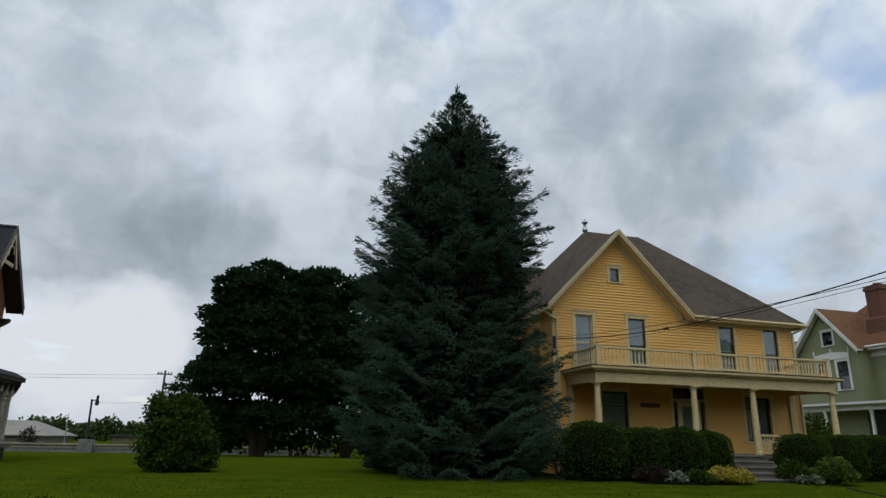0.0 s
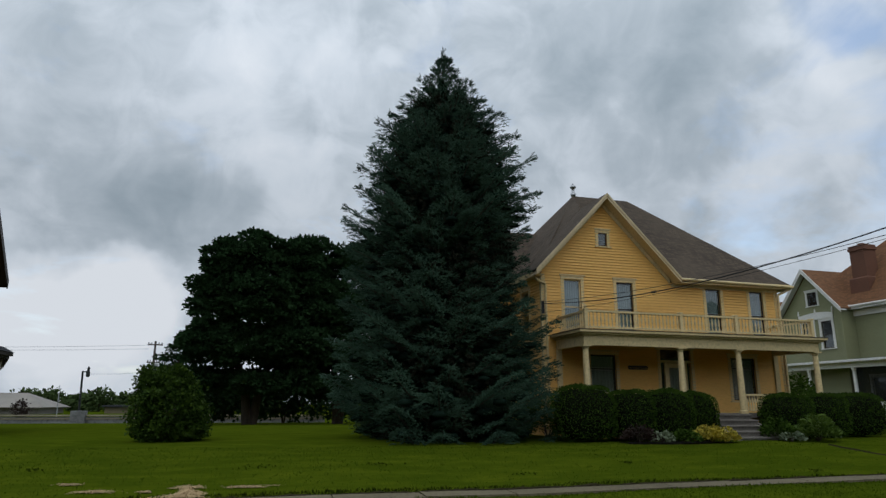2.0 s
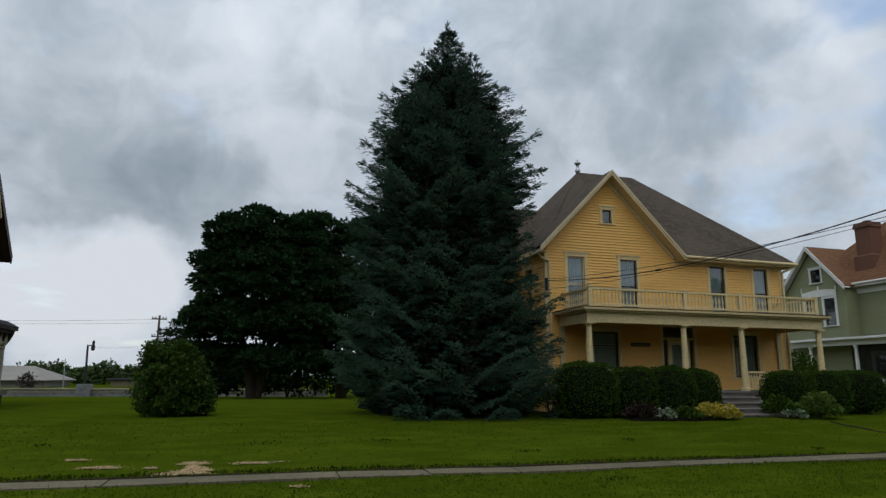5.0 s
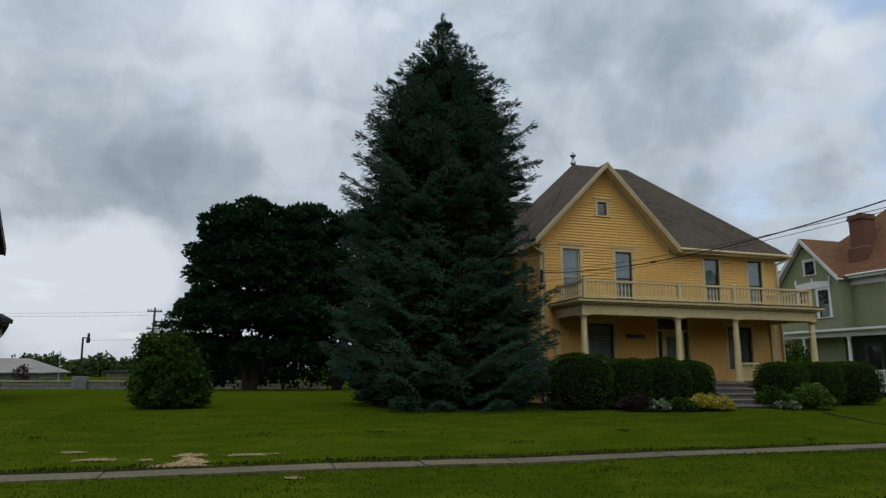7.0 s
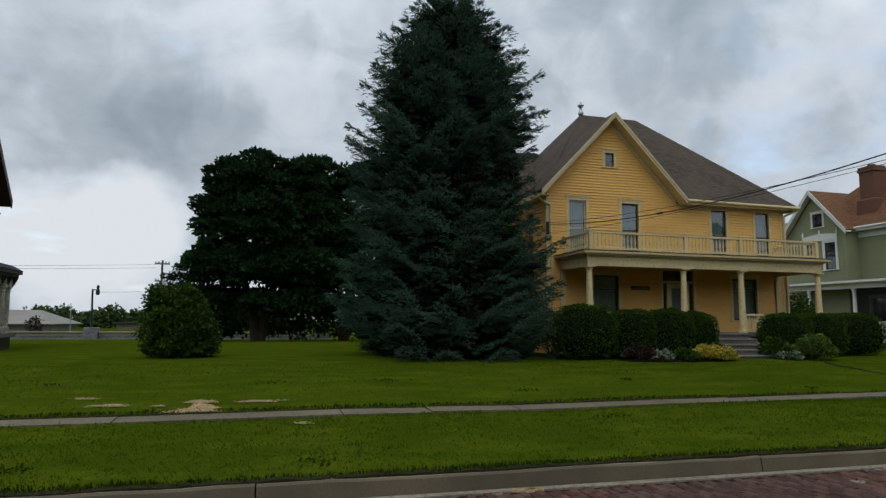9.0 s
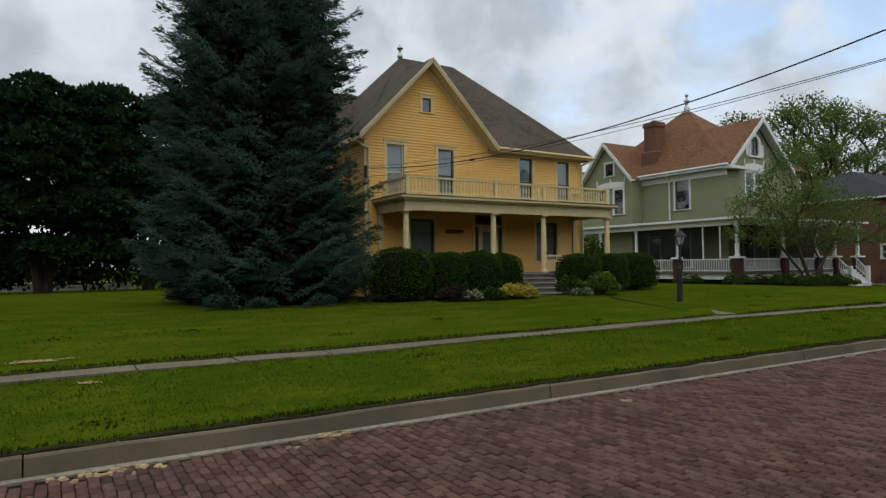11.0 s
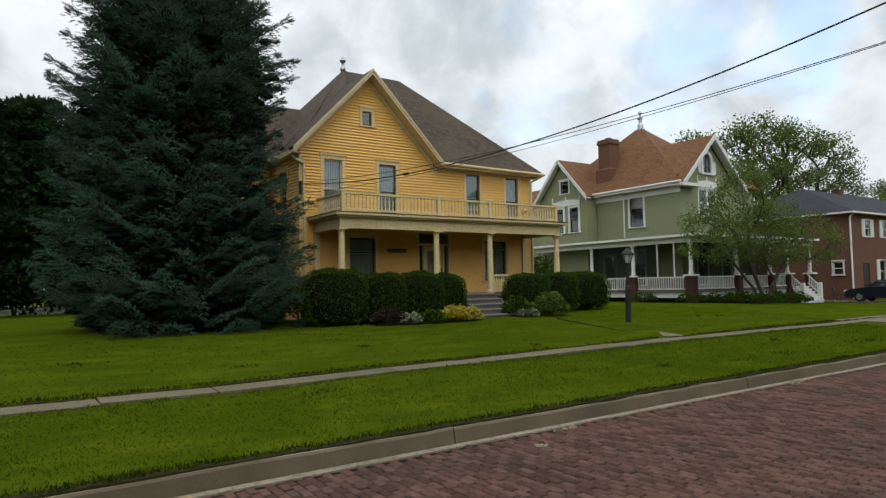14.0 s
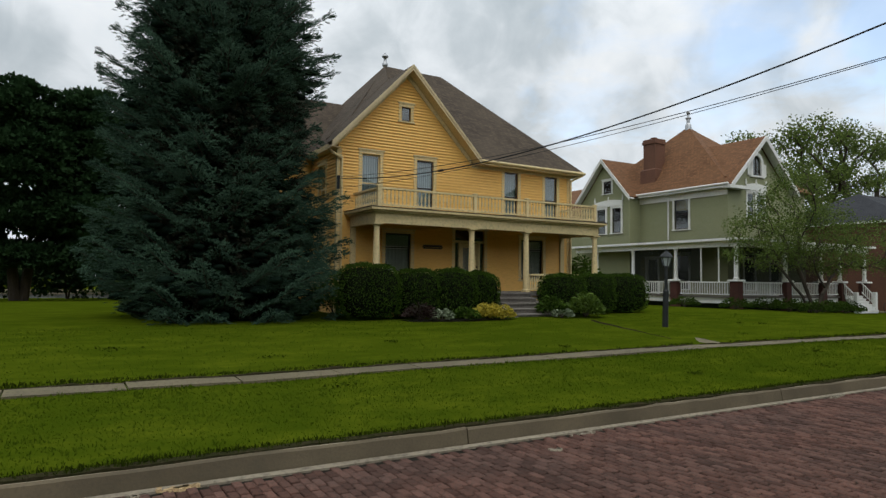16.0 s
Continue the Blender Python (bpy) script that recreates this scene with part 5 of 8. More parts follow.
for a, b in (((GX0, GY0 + 0.3, 0), (GX0, 26.1, 0)), ((GX0, 26.7, 0), (GX0, 29.65, 0)), ((GX0, 29.85, 0), (GX0, GYB, 0)), ((GX0 + 0.3, GY0, 0), (37.4, GY0, 0)), ((38.0, GY0, 0), (41.1, GY0, 0)), ((41.7, GY0, 0), (43.4, GY0, 0))):
    porch_rail(a, b)
# supposed screens, added to darken the porch bays as shade would
for y0, y1 in ((24.66, 26.08), (26.66, 29.6)):
    part("insect_screen", MB().box(GX0 - 0.006, GX0 + 0.006, y0, y1, GFL + 0.82, 3.99), M["screen"], green_house, "dark mesh screen added to dim the porch bay")
for y in (23.45, 24.6):
    part("screen_post", MB().box(GX0 - 0.035, GX0 + 0.035, y, y + 0.06, GFL + 0.81, 4.0), M["white"], green_house)
for x0, x1 in ((GX0 + 0.32, 37.38), (38.02, 41.08)):
    part("insect_screen", MB().box(x0, x1, GY0 - 0.006, GY0 + 0.006, GFL + 0.82, 3.99), M["screen"], green_house, "dark mesh screen added to dim the porch bay")
green_house.location += Vector((0.28, 0.0, -0.05))     # the whole house set on its plot
green_steps = thing("porch_steps", (44.85, 21.9, 0.16), "white wooden porch steps with sloping handrails", "steps")
for i in range(6):
    z, y = GFL - 0.02 - 0.17 * i, GY0 - 0.12 - 0.18 * i
    part("step", MB().bev(43.85, 45.9, y - 0.20, y, z - 0.05, z, 0.01).box(43.87, 45.88, y - 0.17, y, max(0.12, z - 0.2), z - 0.05), M["white"], green_steps)
for x in (43.74, 45.93):
    part("handrail", MB().prism([(x, GY0 - 0.2, GFL + 0.80), (x, GY0 - 0.85, GFL + 0.12), (x, GY0 - 0.85, GFL + 0.03), (x, GY0 - 0.2, GFL + 0.71)], (0.07, 0, 0)), M["white"], green_steps)
    part("handrail", MB().prism([(x, GY0 - 0.2, GFL + 0.22), (x, GY0 - 0.85, GFL - 0.42), (x, GY0 - 0.85, GFL - 0.50), (x, GY0 - 0.2, GFL + 0.14)], (0.07, 0, 0)), M["white"], green_steps)
    part("newel", MB().bev(x - 0.07, x + 0.14, GY0 - 1.06, GY0 - 0.85, 0.1, GFL + 0.22, 0.02), M["white"], green_steps)
    for i in range(5):
        y = GY0 - 0.28 - 0.12 * i
        zt = GFL + 0.72 - 1.046 * (GY0 - 0.2 - y)
        part("baluster", MB().box(x + 0.015, x + 0.055, y - 0.02, y + 0.02, zt - 0.58, zt), M["white"], green_steps)
# ---- the brick house beyond ----
BX, BY, BE = 50.45, 21.4, 6.28
brick_house = thing("house", (62, 26, 0.66), "two-storey red brick house with white shutters and charcoal roof", "house")
bfront = lambda u, d, z: (u, BY - d, z)
bleft = lambda u, d, z: (BX - d, u, z)


def brick_wall(mb, place, u0, u1, z0, z1, gaps, t=0.25):
    zs = sorted({z0, z1, *[v for g in gaps for v in g[2:]]})
    for a, b in zip(zs, zs[1:]):
        spans = [(u0, u1)]
        for g in gaps:
            if g[2] < (a + b) / 2 < g[3]:
                spans = minus(spans, g[:2])
        for c, d in spans:
            vs = [place(c, 0, a), place(d, 0, a), place(d, 0, b), place(c, 0, b), place(c, -t, a), place(d, -t, a), place(d, -t, b), place(c, -t, b)]
            mb.add(vs, [(0, 1, 2, 3), (7, 6, 5, 4), (0, 4, 5, 1), (2, 6, 7, 3), (1, 5, 6, 2), (3, 7, 4, 0)])
    return mb


up_w = [(52.75 + 2.85 * i, 53.6 + 2.85 * i, 4.68, 5.86) for i in range(6)]
low_w = [(54.85 + 3.9 * i, 55.9 + 3.9 * i, 1.38, 2.95) for i in range(4)]
door_g = [(52.2, 53.2, 0.3, 2.75)]
part("wall", brick_wall(MB(), bfront, BX, 72, 0.0, BE, up_w + low_w + door_g), M["house_brick"], brick_house, "red brick front wall")
part("wall", brick_wall(MB(), bleft, BY + 0.25, 32, 0.0, BE, [(21.95, 22.6, 1.95, 2.85)]), M["house_brick"], brick_house)
part("wall", MB().box(BX, 72, 31.75, 32, 0.0, BE).box(71.75, 72, BY + 0.25, 31.75, 0.0, BE), M["house_brick"], brick_house)
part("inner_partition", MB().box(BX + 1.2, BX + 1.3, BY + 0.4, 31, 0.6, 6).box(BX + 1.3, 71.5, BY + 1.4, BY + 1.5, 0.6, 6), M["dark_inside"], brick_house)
for a, b, c, d in up_w + low_w:
    w = add_window(brick_house, bfront, a, b, c, d, M["white"], casing=0.06, head=0.02)
    for s0, s1 in ((a - 0.5, a - 0.08), (b + 0.08, b + 0.5)):
        sh = MB().box(s0, s1, BY - 0.06, BY - 0.004, c - 0.05, d + 0.05)
        for k in range(10):
            z = c + (d - c) * (k + 0.5) / 10
            sh.box(s0 + 0.05, s1 - 0.05, BY - 0.075, BY - 0.06, z - 0.03, z + 0.03)
        part("shutter", sh, M["white"], w, "white louvred shutter")
add_window(brick_house, bleft, 21.95, 22.6, 1.95, 2.85, M["white"], casing=0.1)
part("door", MB().box(52.2, 53.2, BY + 0.05, BY + 0.1, 0.3, 2.75).box(52.35, 53.05, BY + 0.03, BY + 0.05, 0.5, 1.3).box(52.35, 53.05, BY + 0.03, BY + 0.05, 1.5, 2.6), M["dark_paint"], brick_house)
for poly in ([(BX - 0.45, BY - 0.45, BE + 0.1), (72.4, BY - 0.45, BE + 0.1), (67.5, 26.8, BE + 2.7), (55.0, 26.8, BE + 2.7)], [(BX - 0.45, 32.4, BE + 0.1), (BX - 0.45, BY - 0.45, BE + 0.1), (55.0, 26.8, BE + 2.7)],
             [(72.4, 32.4, BE + 0.1), (BX - 0.45, 32.4, BE + 0.1), (55.0, 26.8, BE + 2.7), (67.5, 26.8, BE + 2.7)], [(72.4, BY - 0.45, BE + 0.1), (72.4, 32.4, BE + 0.1), (67.5, 26.8, BE + 2.7)]):
    part("roof_slope", slab(MB(), poly, 0.1), M["roof_black"], brick_house, "low charcoal shingle roof slope")
part("eaves_board", MB().box(BX - 0.5, 72.4, BY - 0.5, BY - 0.44, BE - 0.05, BE + 0.07).box(BX - 0.44, 72.4, BY - 0.44, BY - 0.01, BE - 0.03, BE + 0.01), M["white"], brick_house)
part("eaves_board", MB().box(BX - 0.5, BX - 0.44, BY - 0.44, 32.4, BE - 0.05, BE + 0.07).box(BX - 0.44, BX - 0.01, BY - 0.44, 32.4, BE - 0.03, BE + 0.01), M["white"], brick_house)
part("downpipe", MB().path([(BX - 0.1, BY - 0.4, BE), (BX - 0.06, BY - 0.07, BE - 0.3), (BX - 0.06, BY - 0.07, 0.3)], [0.06] * 3, 8), M["white"], brick_house, "white corner downpipe")
part("chimney", MB().box(60.2, 60.8, 26.2, 26.8, 8.0, 9.1).box(60.14, 60.86, 26.14, 26.86, 9.1, 9.22), M["house_brick"], brick_house)

# ---- the old house at the other end ----
old_house = thing("house", (-14, 28.5, 0.66), "old tan brick house with carved gable boards and a weathered porch", "house")
OX, OYN, OYF, OYR, OZR = -11.3, 27.0, 31.25, 28.94, 9.95       # gable wall, its near and far corners, the ridge
part("wall", MB().prism([(OX, OYN, 0.4), (OX, OYF, 0.4), (OX, OYF, 7.1), (OX, OYR, 9.6), (OX, OYN, 6.0)], (-5, 0, 0)), M["tan_brick"], old_house, "orange-tan brick gable wall")
part("roof_slope", slab(MB(), [(-16.6, 26.6, 5.30), (-10.67, 26.6, 5.30), (-10.67, OYR, OZR), (-16.6, OYR, OZR)], 0.14), M["roof_black"], old_house, "steep dark shingle roof slope with deep overhang")
part("roof_slope", slab(MB(), [(-10.67, 31.48, 6.98), (-16.6, 31.48, 6.98), (-16.6, OYR, OZR), (-10.67, OYR, OZR)], 0.14), M["roof_black"], old_house, "steep dark shingle roof slope with deep overhang")
for y1, z1 in ((26.6, 5.3), (31.5, 6.95)):
    a, b = Vector((-10.62, OYR, OZR)), Vector((-10.62, y1, z1))
    part("barge_board", MB().prism([a, b, b - Vector((0, 0, 0.34)), a - Vector((0, 0, 0.34))], (-0.06, 0, 0)), M["dark_paint"], old_house)
part("soffit", MB().prism([(-10.68, OYR, OZR - 0.3), (-10.68, 31.48, 6.68), (OX, 31.48, 6.68), (OX, OYR, OZR - 0.3)], (0, 0, -0.03)), M["dark_paint"], old_house)
# pale fretwork hanging in the gable's peak
fx = -10.60
fret = MB().prism([(fx, 28.86, 9.60), (fx, 28.1, 8.10), (fx, 28.1, 7.86), (fx, 28.90, 9.36)], (-0.05, 0, 0))
fret.prism([(fx, 28.84, 9.5), (fx, 28.98, 9.5), (fx, 29.72, 8.25), (fx, 29.6, 8.2)], (-0.05, 0, 0))
fret.prism([(fx, 28.3, 8.35), (fx, 28.3, 8.2), (fx, 29.25, 8.2), (fx, 29.25, 8.35)], (-0.04, 0, 0))
for i in range(7):
    a = math.pi * i / 6
    b = math.pi * (i + 1) / 6
    fret.tube((fx - 0.02, 28.82 + 0.26 * math.cos(a), 8.72 + 0.3 * math.sin(a)), (fx - 0.02, 28.82 + 0.26 * math.cos(b), 8.72 + 0.3 * math.sin(b)), 0.035, n=6)
part("fretwork", fret, M["rake"], old_house, "carved pale gable fretwork")
part("eaves_bracket", MB().prism([(OX, 31.0, 6.35), (OX + 0.34, 31.0, 6.35), (OX + 0.3, 31.0, 6.22), (OX, 31.0, 6.0)], (0, 0.3, 0)), M["dark_paint"], old_house)
# side porch with a heavy bracketed cornice
px0, px1, py0, py1 = -11.28, -9.0, 23.6, 28.42
top = MB()
top.add([(px0, py0, 3.66), (px1, py0, 3.66), (px1, py1, 3.66), (px0, py1, 3.66), (px0, py0 + 0.3, 3.86), (px1 - 0.3, py0 + 0.3, 3.86), (px1 - 0.3, py1 - 0.3, 3.86), (px0, py1 - 0.3, 3.86), (px0, py0 + 0.8, 4.02), (px1 - 0.9, py0 + 0.8, 4.02), (px1 - 0.9, py1 - 0.9, 4.02), (px0, py1 - 0.9, 4.02)],
        [(3, 2, 1, 0)] + [(i + 4 * k, (i + 1) % 4 + 4 * k, (i + 1) % 4 + 4 * k + 4, i + 4 * k + 4) for k in range(2) for i in range(4)] + [(8, 9, 10, 11)])
part("porch_roof", top, M["roof_black"], old_house, "low curved dark porch roof")
part("porch_cornice", MB().box(px0, px1 - 0.03, py0 + 0.03, py1 - 0.03, 3.52, 3.66).box(px0, px1 - 0.12, py0 + 0.12, py1 - 0.12, 3.42, 3.52), M["dark_paint"], old_house)
part("porch_beam", MB().box(px1 - 0.5, px1 - 0.24, py0 + 0.3, py1 - 0.3, 3.1, 3.42), M["old_white"], old_house)
part("porch_beam", MB().box(px0, px1 - 0.5, py1 - 0.56, py1 - 0.3, 3.1, 3.42), M["old_white"], old_house)
for i in range(8):
    y = py1 - 0.42 - 0.55 * i
    part("cornice_bracket", MB().prism([(px1 - 0.25, y, 3.42), (px1 - 0.06, y, 3.42), (px1 - 0.08, y, 3.34), (px1 - 0.2, y, 3.08)], (0, 0.1, 0)), M["dark_paint"], old_house)
for i in range(3):
    x = px1 - 0.36 - 0.6 * i
    part("cornice_bracket", MB().prism([(x, py1 - 0.30, 3.42), (x, py1 - 0.04, 3.42), (x, py1 - 0.07, 3.30), (x, py1 - 0.24, 3.02)], (0.1, 0, 0)), M["dark_paint"], old_house)
for y in (27.92, 27.45, 25.6, 25.15, 24.0):
    part("post", MB().lathe(px1 - 0.37, y, [(0.17, 1.28), (0.17, 1.5), (0.13, 1.55), (0.14, 2.2), (0.115, 2.8), (0.14, 2.86), (0.12, 2.92), (0.17, 3.0), (0.17, 3.1)], 10), M["old_white"], old_house, "weathered paired porch post")
part("porch_floor", MB().box(px0, px1 - 0.1, py0 + 0.1, py1 - 0.1, 1.14, 1.28), M["step"], old_house)
part("porch_base", MB().box(px0, px1 - 0.22, py0 + 0.2, py1 - 0.22, 0.45, 1.14), M["dark_paint"], old_house)
# ---- foliage ----


def frames_from(d, rng_):
    """Right-handed frames whose first axis is d."""
    d = d / np.linalg.norm(d, axis=1, keepdims=True)
    r = rng_.normal(size=d.shape)
    a = np.cross(d, r)
    a /= np.linalg.norm(a, axis=1, keepdims=True) + 1e-9
    b = np.cross(d, a)
    return d, a, b


def scatter(name, tmpl_v, tmpl_f, pos, dirs, size, rng_):
    """One mesh of many small pieces: the template's x axis lies along dirs."""
    d, a, b = frames_from(dirs, rng_)
    s = np.asarray(size)[:, None, None]
    v = (tmpl_v[None, :, 0:1] * d[:, None] + tmpl_v[None, :, 1:2] * a[:, None] + tmpl_v[None, :, 2:3] * b[:, None]) * s + pos[:, None]
    n, k = len(pos), len(tmpl_v)
    f = (tmpl_f[None] + (np.arange(n) * k)[:, None, None]).reshape(-1, tmpl_f.shape[1])
    return arrays_mesh(name, v.reshape(-1, 3), f)


LEAF_V = np.array([(0, 0, 0), (0.5, 0.32, 0.06), (1, 0, -0.05), (0.5, -0.32, 0.06)])
LEAF_F = np.array([(0, 1, 2, 3)])


def needle_brush(k, seed):
    """A twig's worth of needles: slender triangles standing off an axis."""
    r = np.random.default_rng(seed)
    vs, fs = [], []
    for i in range(k):
        x = 0.04 + 0.96 * i / k
        an = i * 2.4 + r.uniform(-0.5, 0.5)
        out_ = np.array([0.0, math.cos(an), math.sin(an)])
        tip = np.array([x + 0.16, 0, 0]) + out_ * 0.30 * (1.1 - 0.6 * x)
        side = np.array([0.075, -math.sin(an) * 0.06, math.cos(an) * 0.06])
        b = len(vs)
        vs += [np.array([x, 0, 0]) - side, np.array([x, 0, 0]) + side, tip]
        fs.append((b, b + 1, b + 2))
    return np.array(vs), np.array(fs)


def tree_part(name, me, mat, parent, label="", kind="stuff"):
    me.materials.append(mat)
    ob = new(name, me)
    ob.parent = parent
    ob.location = -origin_of(parent)
    if label:
        ob["label"] = label
    if kind:
        ob["kind"] = kind
    return ob


# how far the spruce's boughs reach, by height above the lawn: on its open side and on the house's side
SPRUCE_OPEN = ((0.2, 0.9, 1.8, 3.2, 5.5, 7.0, 8.5, 9.4, 10.5, 11.1, 12.0, 12.7, 13.2, 14.3), (3.5, 3.95, 4.15, 4.05, 3.9, 3.7, 3.5, 3.2, 2.82, 2.48, 1.72, 1.28, 0.8, 0.1))
SPRUCE_HOUSE = ((0.2, 0.8, 1.5, 2.3, 3.1, 3.8, 5.2, 6.4, 7.4, 8.2, 8.9, 10.1, 11.0, 11.6, 12.0, 12.7, 13.4, 14.3), (4.0, 4.25, 4.35, 4.4, 4.15, 3.95, 3.1, 2.95, 3.55, 3.85, 3.65, 3.42, 2.78, 2.4, 2.0, 1.22, 0.72, 0.1))


def spruce(x, y, z0, height):
    t = thing("spruce_tree", (x, y, z0), "tall blue-green spruce with dense drooping boughs down to the lawn", "tree")
    r = np.random.default_rng(21)
    tr = MB().path([(x, y, z0 - 0.1), (x + 0.05, y, z0 + height * 0.35), (x - 0.03, y, z0 + height * 0.7), (x, y, z0 + height * 0.985)], [0.27, 0.19, 0.09, 0.015], 8)
    P, D, S, B = [], [], [], []
    zup = np.array([0, 0, 1.0])

    def frond(at, o, side, ln, wide, lift, dense):
        """One bough: twigs stand off its axis like a feather's barbs, longest inwards, and arch down at the sides."""
        n = max(4, int(0.72 * ln / 0.085))
        ph_, beat = r.uniform(0, 6.28), r.uniform(5.0, 9.0)
        for i in range(n):
            s = 1.0 - 0.72 * (i + r.uniform(0, 1)) / n
            reach_ = wide * min(1.0, 0.34 + 1.7 * (1 - s) ** 0.75) * r.uniform(0.75, 1.15) * (1.0 if s > 0.45 else 0.8)
            lump = abs(math.sin(beat * s + ph_)) if ln > 1.0 else 0.8      # twigs gather into pads along the bough
            reach_ *= 0.52 + 0.72 * lump
            for sd in (-1, 1):
                k = max(2, int(reach_ / 0.085 * dense))
                g = (np.arange(k) + r.uniform(0.1, 0.9, k))[:, None] / k
                q = at(s) + (o * 0.5 + side * sd * 0.86) * reach_ * g + zup * (0.04 + 0.12 * lump - 0.24 * reach_ * g ** 2 + r.normal(size=(k, 1)) * 0.035)
                P.append(q)
                D.append(o * 0.75 + side * sd * (0.25 + 0.6 * g) + zup * (lift + 0.10 - 0.35 * g) + r.normal(size=(k, 3)) * 0.20)
                S.append(r.uniform(0.11, 0.17, k))
            P.append((at(s) + zup * 0.09 + side * r.normal() * 0.05)[None])
            D.append((o + zup * (lift + 0.35) + side * r.normal() * 0.4)[None])
            S.append(np.array([r.uniform(0.12, 0.19)]))
        k = 6
        P.append(at(1.0) + side * r.normal(size=(k, 1)) * 0.04)
        D.append(o + side * r.uniform(-0.9, 0.9, size=(k, 1)) + zup * (lift + r.uniform(-0.1, 0.35, size=(k, 1))))
        S.append(r.uniform(0.16, 0.24, k))
    z = 0.35
    while z < height - 0.35:
        h = z / height
        a_l, a_r = np.interp(z, *SPRUCE_OPEN), np.interp(z, *SPRUCE_HOUSE)
        nb = int(round(6 + 2.0 * (a_l + a_r) / 2))
        ph = r.uniform(0, 6.28)
        for i in range(nb):
            az = ph + 2 * math.pi * (i + r.uniform(-0.34, 0.34)) / nb
            w = 0.5 + 0.5 * math.cos(az + 0.26)
            reach = (a_l + (a_r - a_l) * w) * (1 + r.uniform(-0.30, 0.05))
            ln = max(0.12, reach - 0.22)
            zz = z + r.uniform(-0.13, 0.13) * min(1.0, ln)
            rise = 0.50 * h ** 2.4 - 0.06 * (1 - h) + r.uniform(-0.10, 0.10)
            o = np.array([math.cos(az), math.sin(az), 0.0])
            side = np.array([-math.sin(az), math.cos(az), 0.0])
            root = np.array([x, y, z0 + zz - (rise + 0.099) * ln])
            dense = 1.0 if math.sin(az) < 0.45 else 0.45

            def at(s):
                return root + o * ln * s + zup * (rise * ln * s - 0.10 * ln * math.sin(s * math.pi) * (1 - h) + 0.26 * ln * max(0.0, s - 0.62))
            if at(1.0)[2] < z0 + 0.12:
                root = root + zup * (z0 + 0.12 - at(1.0)[2])
            tr.path([tuple(at(s)) for s in (0.0, 0.35, 0.7, 1.0)], [0.05 * (1 - h) + 0.015, 0.03 * (1 - h) + 0.01, 0.018, 0.006], 4)
            wide = (0.13 + 0.21 * ln) * r.uniform(0.8, 1.25)
            frond(at, o, side, ln, min(0.8, wide), 0.05 + 0.45 * h, dense)
            for s in (0.2, 0.42, 0.62, 0.78):
                if ln > 0.8:
                    B.append((at(s) - zup * (0.10 + 0.05 * ln), o, (0.30 + 0.12 * ln) * (1.25 - s)))
        z += 0.28 + 0.30 * (1 - h)
    k = 26
    P.append(np.stack([np.full(k, x), np.full(k, y), z0 + height - 0.95 + 0.036 * np.arange(k)], 1))
    D.append(np.stack([r.uniform(-0.6, 0.6, k), r.uniform(-0.6, 0.6, k), np.full(k, 1.0)], 1))
    S.append(np.full(k, 0.22))
    part("trunk", tr, M["bark"], t)
    # the inside of each pad: a lumpy needle mass, its shade put into the dark colour
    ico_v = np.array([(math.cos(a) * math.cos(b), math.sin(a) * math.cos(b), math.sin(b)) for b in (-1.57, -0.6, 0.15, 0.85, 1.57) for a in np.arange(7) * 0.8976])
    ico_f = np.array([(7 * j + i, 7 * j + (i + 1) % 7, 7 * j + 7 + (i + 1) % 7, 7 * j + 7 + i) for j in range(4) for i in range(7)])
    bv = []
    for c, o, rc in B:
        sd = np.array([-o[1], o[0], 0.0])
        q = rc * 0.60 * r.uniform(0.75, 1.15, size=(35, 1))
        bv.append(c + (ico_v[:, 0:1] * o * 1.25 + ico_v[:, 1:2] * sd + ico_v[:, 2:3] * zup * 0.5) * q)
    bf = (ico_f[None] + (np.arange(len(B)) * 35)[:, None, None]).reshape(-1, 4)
    tree_part("bough", arrays_mesh("bough", np.concatenate(bv), bf), M["needle_shade"], t, "inner needle masses coloured dark as if shaded")
    v, f = needle_brush(13, 3)
    P, D, S = np.concatenate(P), np.concatenate(D), np.concatenate(S)
    tree_part("crown", scatter("crown", v, f, P, D, S, r), M["needle"], t, "blue-green needle boughs")
    # bare inner twigs, with the crown's shade painted into their colour
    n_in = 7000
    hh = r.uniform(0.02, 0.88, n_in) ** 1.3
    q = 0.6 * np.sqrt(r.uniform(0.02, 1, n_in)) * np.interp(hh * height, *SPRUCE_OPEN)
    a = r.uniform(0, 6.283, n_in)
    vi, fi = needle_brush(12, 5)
    tree_part("inner_twig", scatter("inner_twig", vi, fi, np.stack([x + q * np.cos(a), y + q * np.sin(a), z0 + hh * height], 1), np.stack([np.cos(a), np.sin(a), r.uniform(-0.8, 0.3, n_in)], 1), r.uniform(0.3, 0.5, n_in), r), M["shaded_twig"], t, "bare inner twigs, coloured darker for the shade inside")
    return t


